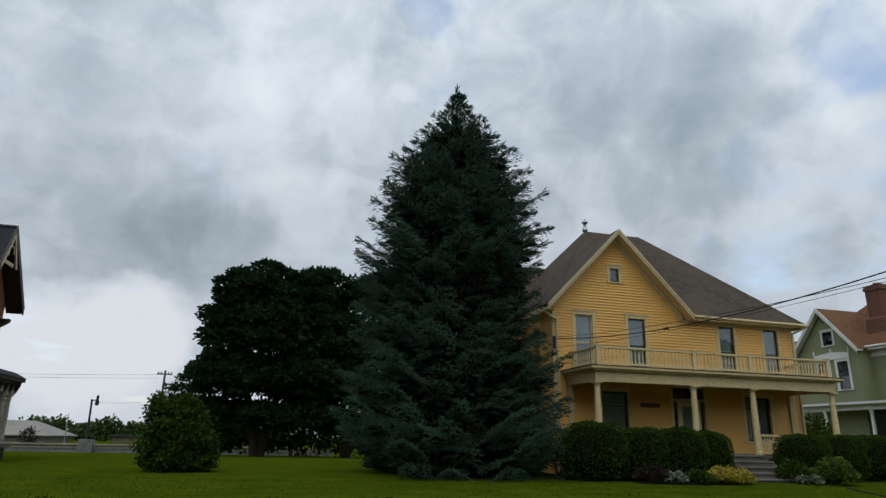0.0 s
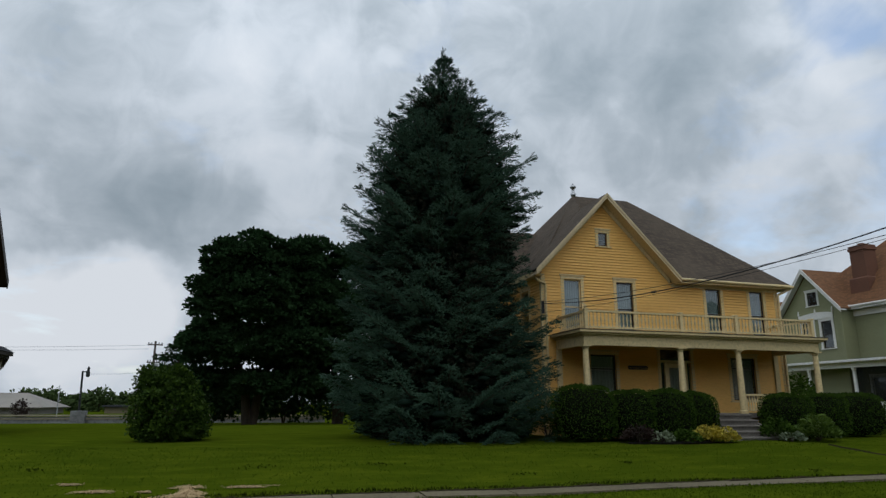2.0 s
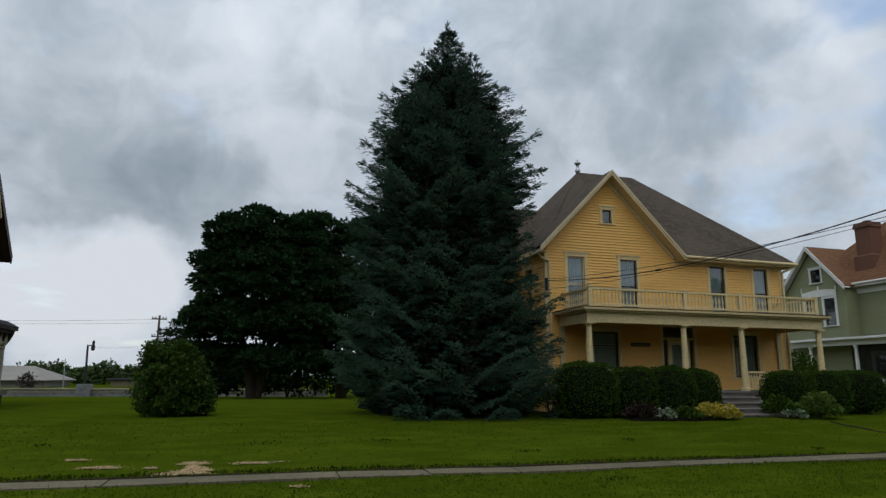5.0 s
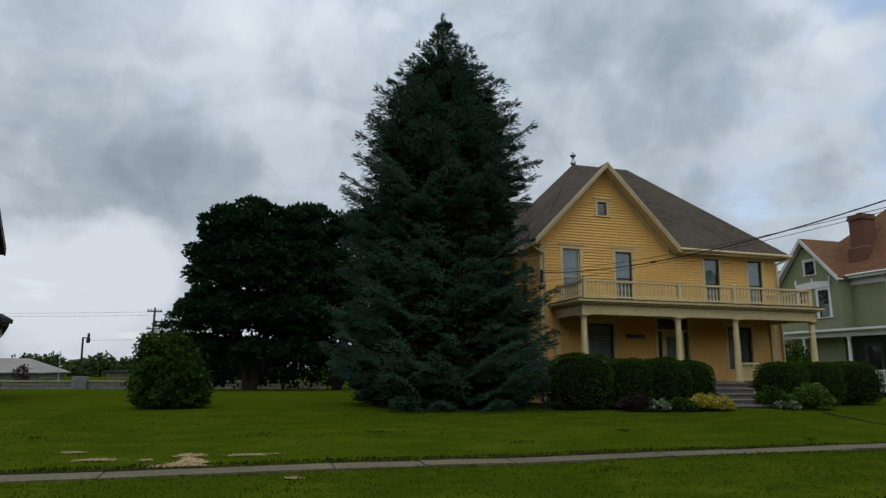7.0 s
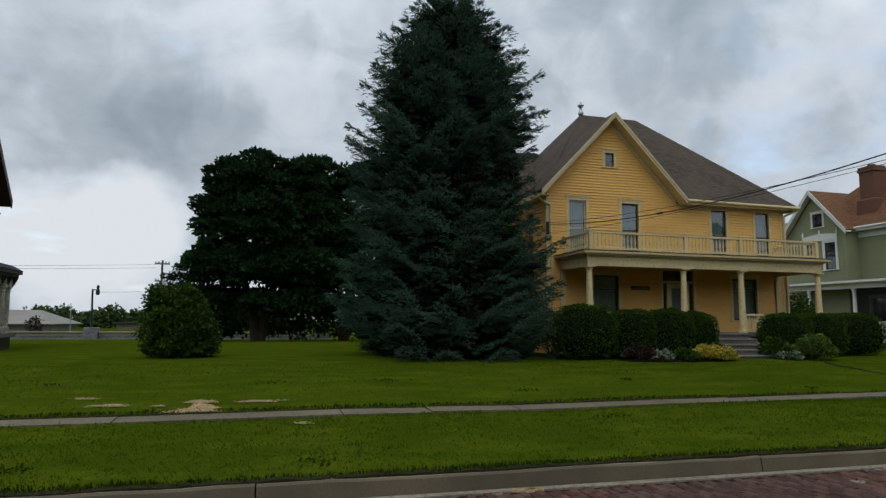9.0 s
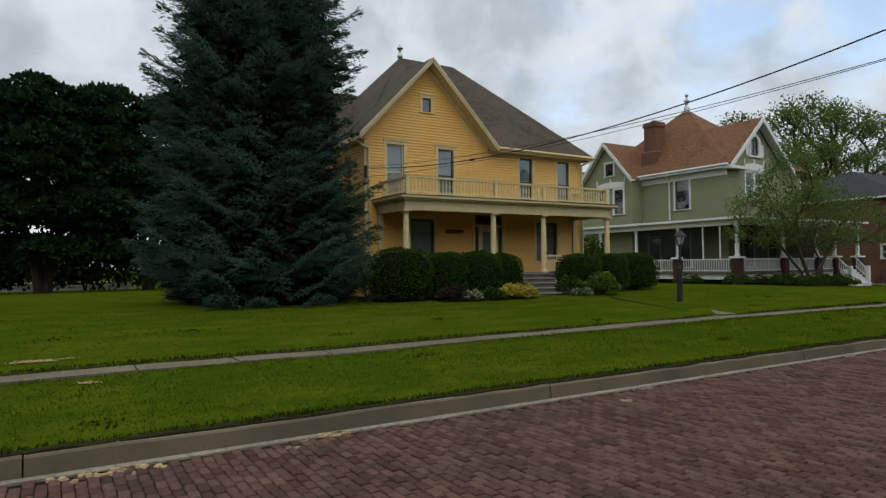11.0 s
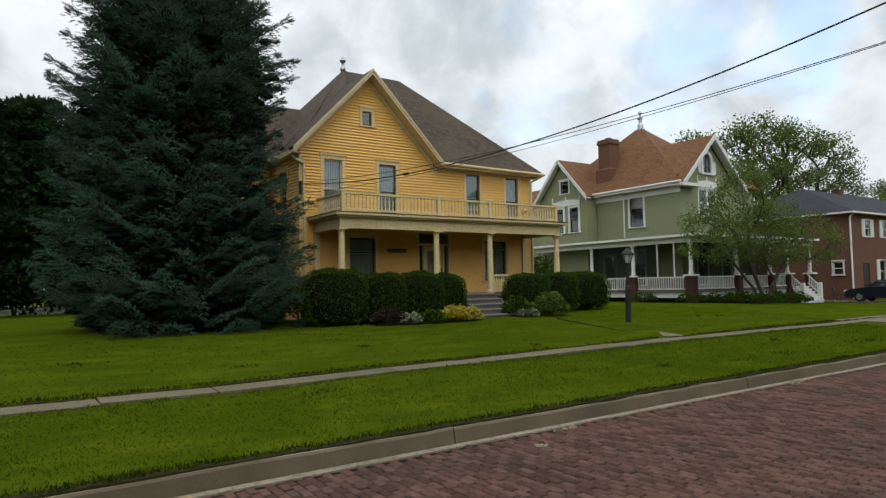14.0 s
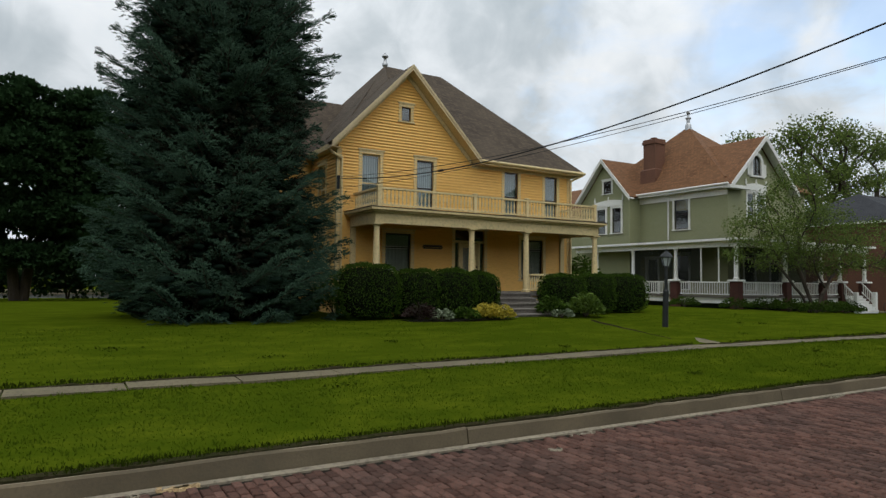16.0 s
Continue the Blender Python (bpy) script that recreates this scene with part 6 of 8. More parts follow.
def broad_crown(name, at, lobes, leaf, per, mat, label, seed, trunks, clump=0.62, thin=0.0):
    """A dense broadleaf tree: forked stems, limbs to each lobe, and the lobes' skins built of domed sprays of leaves. lobes: (x, y, z, rx, ry, rz) from the base."""
    r = np.random.default_rng(seed)
    t = thing(name, at, label, "tree")
    base = np.array(at)
    tr = MB()
    tops = []
    for dx, dy, hgt, rad in trunks:
        top = base + np.array([dx, dy, hgt])
        mid = base + np.array([dx * 0.35, dy * 0.35, hgt * 0.5])
        tr.path([tuple(base + np.array([dx * 0.12, dy * 0.12, -0.1])), tuple(mid), tuple(top)], [rad, rad * 0.75, rad * 0.5], 8)
        tops.append((top, mid, rad))
    P, D = [], []
    for lb in lobes:
        c, rad3 = base + np.array(lb[:3]), np.array(lb[3:])
        top, mid, rad = min(tops, key=lambda q: np.linalg.norm(q[0] - c))
        m_ = (top + c) / 2 + r.normal(size=3) * 0.1 * np.linalg.norm(c - top)
        tr.path([tuple(mid + (top - mid) * r.uniform(0.3, 1)), tuple(m_), tuple(c)], [rad * 0.42, rad * 0.25, rad * 0.1], 5)
        area = 4 * math.pi * ((rad3[0] * rad3[1]) ** 1.6 / 3 + (rad3[1] * rad3[2]) ** 1.6 / 3 + (rad3[0] * rad3[2]) ** 1.6 / 3) ** (1 / 1.6)
        n = int(area / (clump * clump * 0.85)) + 4
        u = r.normal(size=(n, 3))
        u /= np.linalg.norm(u, axis=1, keepdims=True)
        u = u[(u[:, 2] > -0.85) & (r.uniform(size=n) > thin)]
        deep = r.uniform(size=len(u)) < 0.35
        for uu, in_ in zip(u, deep):
            p = c + uu * rad3 * (r.uniform(0.25, 0.75) if in_ else r.uniform(0.80, 1.04))
            if p[2] < base[2] + 0.3:
                continue
            cs = clump * r.uniform(0.55, 1.2)
            if r.uniform() < 0.3:
                tr.path([tuple(c), tuple((c + p) / 2 + r.normal(size=3) * 0.12), tuple(p)], [rad * 0.09, rad * 0.05, rad * 0.02], 3)
            k = int(per * (cs / clump) ** 2 * r.uniform(0.7, 1.2) * (1.0 if uu[1] < 0.35 else 0.4)) + 3
            w = r.normal(size=(k, 3))
            w /= np.linalg.norm(w, axis=1, keepdims=True)
            w[:, 2] = np.where(w[:, 2] < -0.2, -w[:, 2], w[:, 2])
            q = w * np.array([1, 1, 0.62]) * cs * r.uniform(0.45, 1.05, size=(k, 1))
            P.append(p + q)
            D.append(w * 0.8 + uu * 0.5 + r.normal(size=(k, 3)) * 0.45 + np.array([0, 0, -0.25]))
    part("trunk", tr, M["bark"], t)
    P, D = np.concatenate(P), np.concatenate(D)
    tree_part("crown", scatter("crown", LEAF_V, LEAF_F, P, D, leaf * r.uniform(0.7, 1.35, size=len(P)), r), mat, t)
    return t


def leafy_tree(name, at, lobes, leaf, n_leaf, mat, label, seed, trunks, gap=0.25, droop=0.0, thick=0.55, lumps=0):
    """A broadleaf tree: tapered limbs to the lobes, leaves in clumps round them. lobes: (x, y, z, rx, ry, rz) from the base."""
    r = np.random.default_rng(seed)
    t = thing(name, at, label, "bush" if "bush" in name or "shrub" in name else "tree")
    base = np.array(at)
    tr = MB()
    for k, (dx, dy, hgt, rad) in enumerate(trunks):
        top = base + np.array([dx, dy, hgt])
        mid = base + np.array([dx * 0.35, dy * 0.35, hgt * 0.5])
        tr.path([tuple(base + np.array([dx * 0.12, dy * 0.12, -0.1])), tuple(mid), tuple(top)], [rad, rad * 0.75, rad * 0.5], 8)
        for lb in lobes:
            c = base + np.array(lb[:3])
            if len(trunks) > 1 and (c - top) @ (c - top) > min((c - base - np.array([a, b_, h_])) @ (c - base - np.array([a, b_, h_])) for a, b_, h_, _ in trunks) + 0.01:
                continue
            m_ = (top + c) / 2 + r.normal(size=3) * 0.12 * np.linalg.norm(c - top)
            tr.path([tuple(mid + (top - mid) * r.uniform(0.3, 1)), tuple(m_), tuple(c)], [rad * 0.42, rad * 0.25, rad * 0.1], 5)
            for _ in range(4):
                e = c + r.normal(size=3) * 0.45 * np.array(lb[3:])
                tr.path([tuple(m_), tuple((m_ + e) / 2 + r.normal(size=3) * 0.15), tuple(e)], [rad * 0.14, rad * 0.08, rad * 0.03], 4)
    part("trunk", tr, M["bark"], t)
    if lumps:
        extra = []
        for lb in lobes:
            for _ in range(lumps):
                u = r.normal(size=3)
                u[1] -= 0.4
                u /= np.linalg.norm(u)
                k = r.uniform(0.26, 0.42)
                extra.append((*(np.array(lb[:3]) + u * np.array(lb[3:]) * 0.92), lb[3] * k, lb[4] * k, lb[5] * k))
        lobes = [(a, b, c, d * 0.92, e * 0.92, f * 0.92) for a, b, c, d, e, f in lobes] + extra
    vol = np.array([lb[3] * lb[4] + lb[4] * lb[5] + lb[3] * lb[5] for lb in lobes])
    P, D = [], []
    for lb, share in zip(lobes, vol / vol.sum()):
        c, rad = base + np.array(lb[:3]), np.array(lb[3:])
        nc = max(14, int(90 * share * len(lobes)))
        u = r.normal(size=(nc, 3))
        u /= np.linalg.norm(u, axis=1, keepdims=True)
        keep = r.uniform(size=nc) > gap * 0.5
        u = u[keep]
        sh = r.uniform(1 - thick, 1.0, size=(len(u), 1)) ** 0.6 + r.normal(size=(len(u), 1)) * 0.05
        cc = c + u * sh * rad
        per = max(3, int(n_leaf * share / len(cc)))
        for p, uu in zip(cc, u):
            cs = min(0.75, rad.mean() * r.uniform(0.13, 0.26))
            q = np.clip(r.normal(size=(per, 3)), -1.5, 1.5) * cs * np.array([1, 1, 0.62])
            P.append(p + q)
            D.append(uu * 0.6 + r.normal(size=(per, 3)) * 0.7 + np.array([0, 0, -droop]))
    P, D = np.concatenate(P), np.concatenate(D)
    ok = P[:, 2] > at[2] + 0.12
    P, D = P[ok], D[ok]
    S = leaf * r.uniform(0.7, 1.35, size=len(P))
    tree_part("crown", scatter("crown", LEAF_V, LEAF_F, P, D, S, r), mat, t)
    return t


def grown_tree(name, at, trunk, lobes, n_tips, per, leaf, clump, mat, label, seed, r0, droop=0.2, flat=0.6):
    """An airy tree grown from its trunk: each twig joins the nearest limb, and carries one clump of leaves. trunk: list of stems, each a list of points from the base."""
    r = np.random.default_rng(seed)
    t = thing(name, at, label, "tree")
    pts, par, run_len = [np.array([0.0, 0.0, -0.6])], [-1], [0.0]
    for stem in trunk:
        prev = 0
        for p in stem:
            p = np.array(p, float)
            for k in (1, 2, 3):
                q = pts[prev] if k == 1 else last
                last = pts[prev] + (p - pts[prev]) * k / 3 + r.normal(size=3) * 0.03 * np.linalg.norm(p - pts[prev]) * (k < 3)
                pts.append(last)
                par.append(prev if k == 1 else len(pts) - 2)
                run_len.append(run_len[par[-1]] + np.linalg.norm(last - pts[par[-1]]))
            prev = len(pts) - 1
    vol = np.array([lb[3] * lb[4] * lb[5] for lb in lobes])
    tips = []
    tries = 0
    while len(tips) < n_tips and tries < n_tips * 30:
        tries += 1
        lb = lobes[r.choice(len(lobes), p=vol / vol.sum())]
        u = r.normal(size=3)
        u *= r.uniform(0.15, 1.0) ** 0.45 / np.linalg.norm(u)
        p = np.array(lb[:3]) + u * np.array(lb[3:])
        if all((p - q) @ (p - q) > (0.75 * clump) ** 2 for q in tips):
            tips.append(p)
    top = pts[len(trunk[0]) * 3]
    tips.sort(key=lambda p: np.linalg.norm(p - top))
    ends = []
    for p in tips:
        A = np.array(pts)
        d = np.linalg.norm(A - p, axis=1)
        cost = d + 0.25 * np.array(run_len) + 1.2 * np.maximum(0, A[:, 2] - p[2] + 0.1) * (d > 0) + 50 * (A[:, 2] < 0.18 * top[2])
        j = int(cost.argmin())
        far, start = d[j], pts[j]
        for k in (1, 2, 3):
            q = start + (p - start) * k / 3 + (r.normal(size=3) * 0.06 * far + np.array([0, 0, 0.05 * far])) * (k < 3)
            pts.append(q)
            par.append(j)
            run_len.append(run_len[j] + np.linalg.norm(q - pts[j]))
            j = len(pts) - 1
        ends.append(j)
    n = len(pts)
    area = np.zeros(n)
    area[ends] = 1.0
    for i in range(n - 1, 0, -1):
        area[par[i]] += area[i]
    rad = np.maximum(0.012 + 0.0 * area, r0 * (np.maximum(area, 0.3) / area[0]) ** 0.46)
    base = np.array(at)
    tr = MB()
    for i in range(1, n):
        tr.tube(tuple(base + pts[par[i]]), tuple(base + pts[i]), min(rad[par[i]], rad[i] * 1.5), rad[i], 7 if rad[i] > 0.1 else 4)
    part("trunk", tr, M["bark"], t)
    P, D = [], []
    for j in ends:
        c, q = pts[j], pts[par[j]]
        m = int(per * r.uniform(0.6, 1.4))
        along = r.uniform(0.2, 1.1, size=(m, 1))
        off = np.clip(r.normal(size=(m, 3)), -1.6, 1.6) * clump * r.uniform(0.32, 0.5) * np.array([1, 1, flat])
        P.append(base + q + (c - q) * along + off)
        D.append(r.normal(size=(m, 3)) * 0.7 + off / clump + np.array([0, 0, -droop]))
    P, D = np.concatenate(P), np.concatenate(D)
    tree_part("crown", scatter("crown", LEAF_V, LEAF_F, P, D, leaf * r.uniform(0.7, 1.35, size=len(P)), r), mat, t)
    return t


def clipped(name, at, size, mat, label, seed, leaf=0.055, n=5200, group="", power=3.6, wob=0.06):
    """A clipped bush: a rounded block whose skin is thick with small leaves, over a near-black core that stands for the
    shade inside.
    """
    r = np.random.default_rng(seed)
    t = thing(name, at, label, "hedge", group)
    sx, sy, sz = size
    u = r.normal(size=(n, 3))
    u /= np.linalg.norm(u, axis=1, keepdims=True)
    u[:, 2] = np.where(u[:, 2] < -0.75, -u[:, 2], u[:, 2])
    k = (np.abs(u) ** power).sum(1) ** (-1 / power)
    c = np.array(at) + np.array([0, 0, sz * 0.5])
    p0 = u * k[:, None]
    wobble = np.array([noise.noise(Vector(q * 2.6) + Vector((seed, 0, 0))) for q in p0])
    p = c + p0 * np.array([sx, sy, sz]) * 0.5 * (1 + wob * 1.6 * wobble[:, None] + r.uniform(-0.07, 0.025, size=(n, 1)))
    p[:, 2] = np.maximum(p[:, 2], at[2] + 0.04)
    d = u * 0.8 + r.normal(size=(n, 3)) * 0.6 + np.array([0, 0, 0.25])
    tree_part("foliage", scatter("foliage", LEAF_V, LEAF_F, p, d, leaf * r.uniform(0.7, 1.4, size=n), r), mat, t)
    # core painted near black in place of the bush's inner shade
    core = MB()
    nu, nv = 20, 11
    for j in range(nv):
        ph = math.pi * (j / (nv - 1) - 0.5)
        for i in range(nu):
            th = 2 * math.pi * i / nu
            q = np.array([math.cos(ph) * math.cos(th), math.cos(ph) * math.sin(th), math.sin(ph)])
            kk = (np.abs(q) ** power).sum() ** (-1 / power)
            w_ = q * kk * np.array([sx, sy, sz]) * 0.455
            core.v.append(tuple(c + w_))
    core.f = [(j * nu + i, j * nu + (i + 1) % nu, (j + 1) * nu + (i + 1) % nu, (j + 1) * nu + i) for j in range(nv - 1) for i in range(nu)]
    part("twig_core", core, M["inner_shade"], t, smooth=True)
    return t


spruce(6.12, 21.2, 0.66, 14.35)

broad_crown("maple_tree", (-0.2, 43.5, 0.5), [(-2.0, -0.3, 9.8, 1.5, 2.0, 1.7), (-0.3, -0.8, 10.6, 1.5, 2.1, 1.5), (2.5, 0.3, 10.6, 1.7, 2.1, 1.6), (-2.5, 0, 7.8, 1.5, 2.2, 2.0), (0.0, -1.0, 7.6, 2.4, 2.4, 2.4), (2.6, 0, 7.6, 2.2, 2.4, 2.4), (-2.8, -0.3, 4.9, 1.6, 2.2, 1.5), (-0.4, -1.0, 4.6, 2.2, 2.2, 1.3), (2.2, -0.8, 4.8, 2.3, 2.2, 1.5), (-2.5, 0, 2.6, 1.5, 1.8, 0.7), (0.6, -0.8, 2.4, 1.8, 2.0, 0.6), (2.9, -0.5, 2.6, 1.7, 2.0, 0.8)],
            0.25, 115, M["maple"], "large dark green maple with a dense rounded crown", 31, [(-1.2, 0, 4.6, 0.32), (1.4, 0.3, 4.9, 0.30)], thin=0.06)
broad_crown("maple_tree", (5.6, 45.5, 0.46), [(-2.2, 0, 11.1, 1.7, 2.1, 1.5), (0.9, 0, 10.8, 2.0, 2.1, 1.7), (-1.2, -0.6, 7.4, 2.4, 2.4, 2.3), (2.2, 0, 7.0, 2.3, 2.4, 2.3), (-2.4, -0.4, 4.4, 1.9, 2.2, 1.4), (0.6, -0.8, 4.0, 2.4, 2.3, 1.4), (-1.0, -0.6, 2.1, 2.0, 2.0, 0.6), (1.8, -0.8, 2.0, 2.0, 2.0, 0.6)],
            0.25, 105, M["maple"], "large dark green maple with a dense rounded crown", 32, [(-0.6, 0, 5.0, 0.33), (1.0, 0.2, 5.2, 0.25)], thin=0.08)
leafy_tree("lilac_bush", (-2.42, 21.3, 0.6), [(-0.72, 0, 0.95, 0.40, 0.6, 0.85), (-0.58, 0, 1.75, 0.45, 0.5, 0.45), (0.0, 0, 1.82, 0.62, 0.6, 0.42), (0.1, -0.2, 1.05, 0.9, 0.75, 0.8), (0.72, 0, 0.72, 0.42, 0.6, 0.7), (0, -0.1, 0.45, 1.05, 0.8, 0.4), (0.46, 0, 1.5, 0.36, 0.4, 0.42), (-0.75, 0, 2.12, 0.16, 0.2, 0.2), (-0.28, 0, 2.18, 0.18, 0.2, 0.2), (0.12, 0, 2.2, 0.18, 0.2, 0.18), (0.4, 0, 2.0, 0.2, 0.2, 0.2)],
           0.095, 21000, M["lilac"], "upright leafy green shrub on the lawn", 33, [(-0.3, 0, 0.5, 0.045), (0.25, 0.05, 0.5, 0.045), (0, 0.1, 0.6, 0.05), (-0.55, -0.1, 0.6, 0.035), (0.5, -0.1, 0.5, 0.035)], gap=0.3, lumps=2)

for i, (x0, x1, yc, dep, h_) in enumerate(((9.2, 11.15, 18.95, 1.5, 1.72), (11.1, 12.55, 18.9, 1.3, 1.58), (12.45, 13.95, 18.85, 1.35, 1.62), (13.75, 14.95, 18.9, 1.2, 1.55))):
    clipped("hedge_bush", ((x0 + x1) / 2, yc, 0.64), (x1 - x0, dep, h_), M["yew"], "dark green clipped rounded hedge bush before the porch", 50 + i, n=6500 + 900 * (i == 0), group="clipped hedge bushes")
for i, (x0, x1, yc, dep, h_) in enumerate(((17.25, 19.0, 18.95, 1.3, 1.52), (18.9, 20.65, 19.1, 1.35, 1.55), (20.75, 23.0, 19.6, 1.5, 1.58))):
    clipped("hedge_bush", ((x0 + x1) / 2, yc, 0.64), (x1 - x0, dep, h_), M["yew"], "dark green clipped rounded hedge bush before the porch", 60 + i, n=6800, group="clipped hedge bushes")
# ---- garden plants ----
def tuft(name, at, rad, hgt, leaf, n, mat, label, seed, up=0.6):
    """A low plant: arching leaves rising from one crown."""
    r = np.random.default_rng(seed)
    t = thing(name, at, label, "plant")
    az = r.uniform(0, 2 * math.pi, n)
    rr = rad * np.sqrt(r.uniform(0, 1, n))
    zz = hgt * (1 - (rr / rad) ** 2 * 0.65) * r.uniform(0.35, 1.0, n)
    p = np.array(at) + np.stack([rr * np.cos(az), rr * np.sin(az), zz + 0.02], 1)
    d = np.stack([np.cos(az), np.sin(az), r.uniform(-0.3, 1.0, n) * up], 1) + r.normal(size=(n, 3)) * 0.35
    tree_part("foliage", scatter("foliage", LEAF_V, LEAF_F, p, d, leaf * r.uniform(0.6, 1.4, n), r), mat, t)
    st = MB()
    for i in range(14):
        a = r.uniform(0, 6.28)
        q = rad * r.uniform(0.2, 0.7)
        st.tube((at[0], at[1], at[2] - 0.03), (at[0] + q * math.cos(a), at[1] + q * math.sin(a), at[2] + hgt * r.uniform(0.4, 0.8)), 0.012, 0.005, 5)
    tagged(part("stem", st, M["bark"], t), kind="stuff")
    return t


tuft("golden_shrub", (14.0, 17.85, 0.65), 0.55, 0.52, 0.10, 1100, M["gold"], "low golden-yellow shrub beside the porch steps", 81)
tuft("golden_shrub", (14.42, 17.7, 0.65), 0.42, 0.46, 0.10, 600, M["gold"], "low golden-yellow shrub beside the porch steps", 82)
tuft("plum_shrub", (11.45, 17.85, 0.65), 0.5, 0.55, 0.09, 700, M["red_leaf"], "low dark purple-leaved shrub before the hedge", 83)
tuft("hosta_plant", (12.15, 17.7, 0.65), 0.3, 0.38, 0.15, 150, M["hosta"], "pale variegated hosta on the bed's edge", 84)
tuft("hosta_plant", (16.95, 17.6, 0.65), 0.32, 0.30, 0.14, 140, M["hosta"], "pale variegated hosta on the bed's edge", 85)
tuft("fern_shrub", (18.15, 17.75, 0.65), 0.62, 0.85, 0.13, 1500, M["fern"], "bright green feathery fern-like shrub by the hedge", 86)
tuft("juniper_shrub", (17.0, 18.25, 0.65), 0.55, 0.75, 0.10, 1200, M["yew"], "low spreading dark green juniper beside the steps", 87)
tuft("low_plant", (13.1, 17.8, 0.65), 0.4, 0.4, 0.12, 350, M["yew"], "low green leafy plant in the bed", 88)
for i, (x, y, s_) in enumerate(((31.5, 24.2, 0.5), (32.3, 21.6, 0.5), (34.4, 21.2, 0.6), (35.8, 20.9, 0.65), (37.4, 21.2, 0.6), (38.9, 20.8, 0.65), (40.6, 21.0, 0.6), (42.2, 21.1, 0.6), (36.7, 19.9, 0.5), (39.6, 20.0, 0.5))):
    tuft("border_shrub", (x, y, lawn_at(x, y)), s_ + 0.3, s_ + 0.1, 0.10, 800, M["yew"], "low dark shrub along the green house's porch", 90 + i)
for i, (x, y, s_, h_) in enumerate(((25.0, 25.4, 0.8, 2.7), (26.1, 26.0, 0.8, 2.4), (24.2, 24.6, 0.6, 1.9))):
    tuft("side_shrub", (x, y, 0.68), s_, h_, 0.16, 1900, M["yew"], "tall dark shrub between the two houses", 70 + i)
tuft("yew_shrub", (9.75, 20.7, 0.66), 0.95, 1.5, 0.10, 2200, M["yew"], "dark unclipped yew at the house corner by the spruce", 96)
solid("bed_soil", MB().box(11.0, 14.8, 17.55, 18.3, 0.5, 0.668), M["joint"], "dark bare soil under the hedge", "soil", "structure")

# ---- lamp post ----
lamp = thing("street_lamp", (18.6, 14.55, lawn_at(18.6, 14.55) - 0.03), "black garden lamp post with a lantern head", "lamp post")
lx, ly, lz = 18.6, 14.55, lawn_at(18.6, 14.55) - 0.03
part("post", MB().lathe(lx, ly, [(0.095, lz), (0.09, lz + 1.18), (0.065, lz + 1.22), (0.055, lz + 1.28), (0.05, lz + 1.9), (0.07, lz + 1.93), (0.07, lz + 1.97)], 10), M["black_metal"], lamp)
cage = MB()
for i in range(6):
    a = math.pi / 3 * i
    cage.tube((lx + 0.085 * math.cos(a), ly + 0.085 * math.sin(a), lz + 1.97), (lx + 0.18 * math.cos(a), ly + 0.18 * math.sin(a), lz + 2.25), 0.014, n=5)
cage.lathe(lx, ly, [(0.22, lz + 2.25), (0.21, lz + 2.29), (0.11, lz + 2.39), (0.03, lz + 2.46), (0.03, lz + 2.5), (0.01, lz + 2.54)], 12)
part("lantern_frame", cage, M["black_metal"], lamp)
part("lantern_glass", MB().lathe(lx, ly, [(0.075, lz + 1.98), (0.167, lz + 2.245)], 6), M["frosted"], lamp, "frosted pale lantern panes")
lamp.rotation_euler = (0, radians(1.8), 0)

# ---- overhead wires ----
def wire(name, pts, rad, label):
    cu = bpy.data.curves.new(name, "CURVE")
    cu.dimensions, cu.bevel_depth, cu.bevel_resolution = "3D", rad, 1
    sp = cu.splines.new("POLY")
    sp.points.add(len(pts) - 1)
    for q, p in zip(sp.points, pts):
        q.co = (*p, 1)
    cu.materials.append(M["cable"])
    return tagged(new(name, cu), label, "cable")


def hang(a, b, sag, n=40):
    a, b = Vector(a), Vector(b)
    return [tuple(a.lerp(b, i / n) - Vector((0, 0, sag * 4 * (i / n) * (1 - i / n)))) for i in range(n + 1)]


HOOK = Vector((10.28, 21.98, 5.53))


def slung(start, slope, curve, far=28.0, n=44):
    """A slung wire from start towards the pole across the street: slope and curve give its height along the run."""
    d = Vector((math.sin(radians(5.0)), -math.cos(radians(5.0)), 0))
    return [tuple(start + d * s + Vector((0, 0, slope * s + curve * s * s))) for s in (far * i / n for i in range(n + 1))]


heavy = slung(HOOK, -0.1476, 0.0088)
wire("service_cable", heavy, 0.014, "black service cable hanging to the yellow house")
wire("service_cable", slung(HOOK + Vector((0, 0, 0.05)), -0.1080, 0.0047), 0.007, "thin telephone wire hanging to the yellow house")
wire("service_cable", slung(HOOK + Vector((0.02, 0, -0.35)), -0.0720, 0.0039), 0.006, "thin telephone wire hanging to the yellow house")
splice = Vector(heavy[10])
solid("wire_splice", MB().tube(splice - Vector((-0.01, 0.1, 0.004)), splice + Vector((-0.01, 0.1, 0.004)), 0.035, 0.03, 8), M["cable"], "black splice sleeve on the cable", "cable", at=tuple(splice))
part("wire_hook", MB().box(10.24, 10.33, 21.93, 22.0, 5.14, 5.62), M["black_metal"], yellow_house)

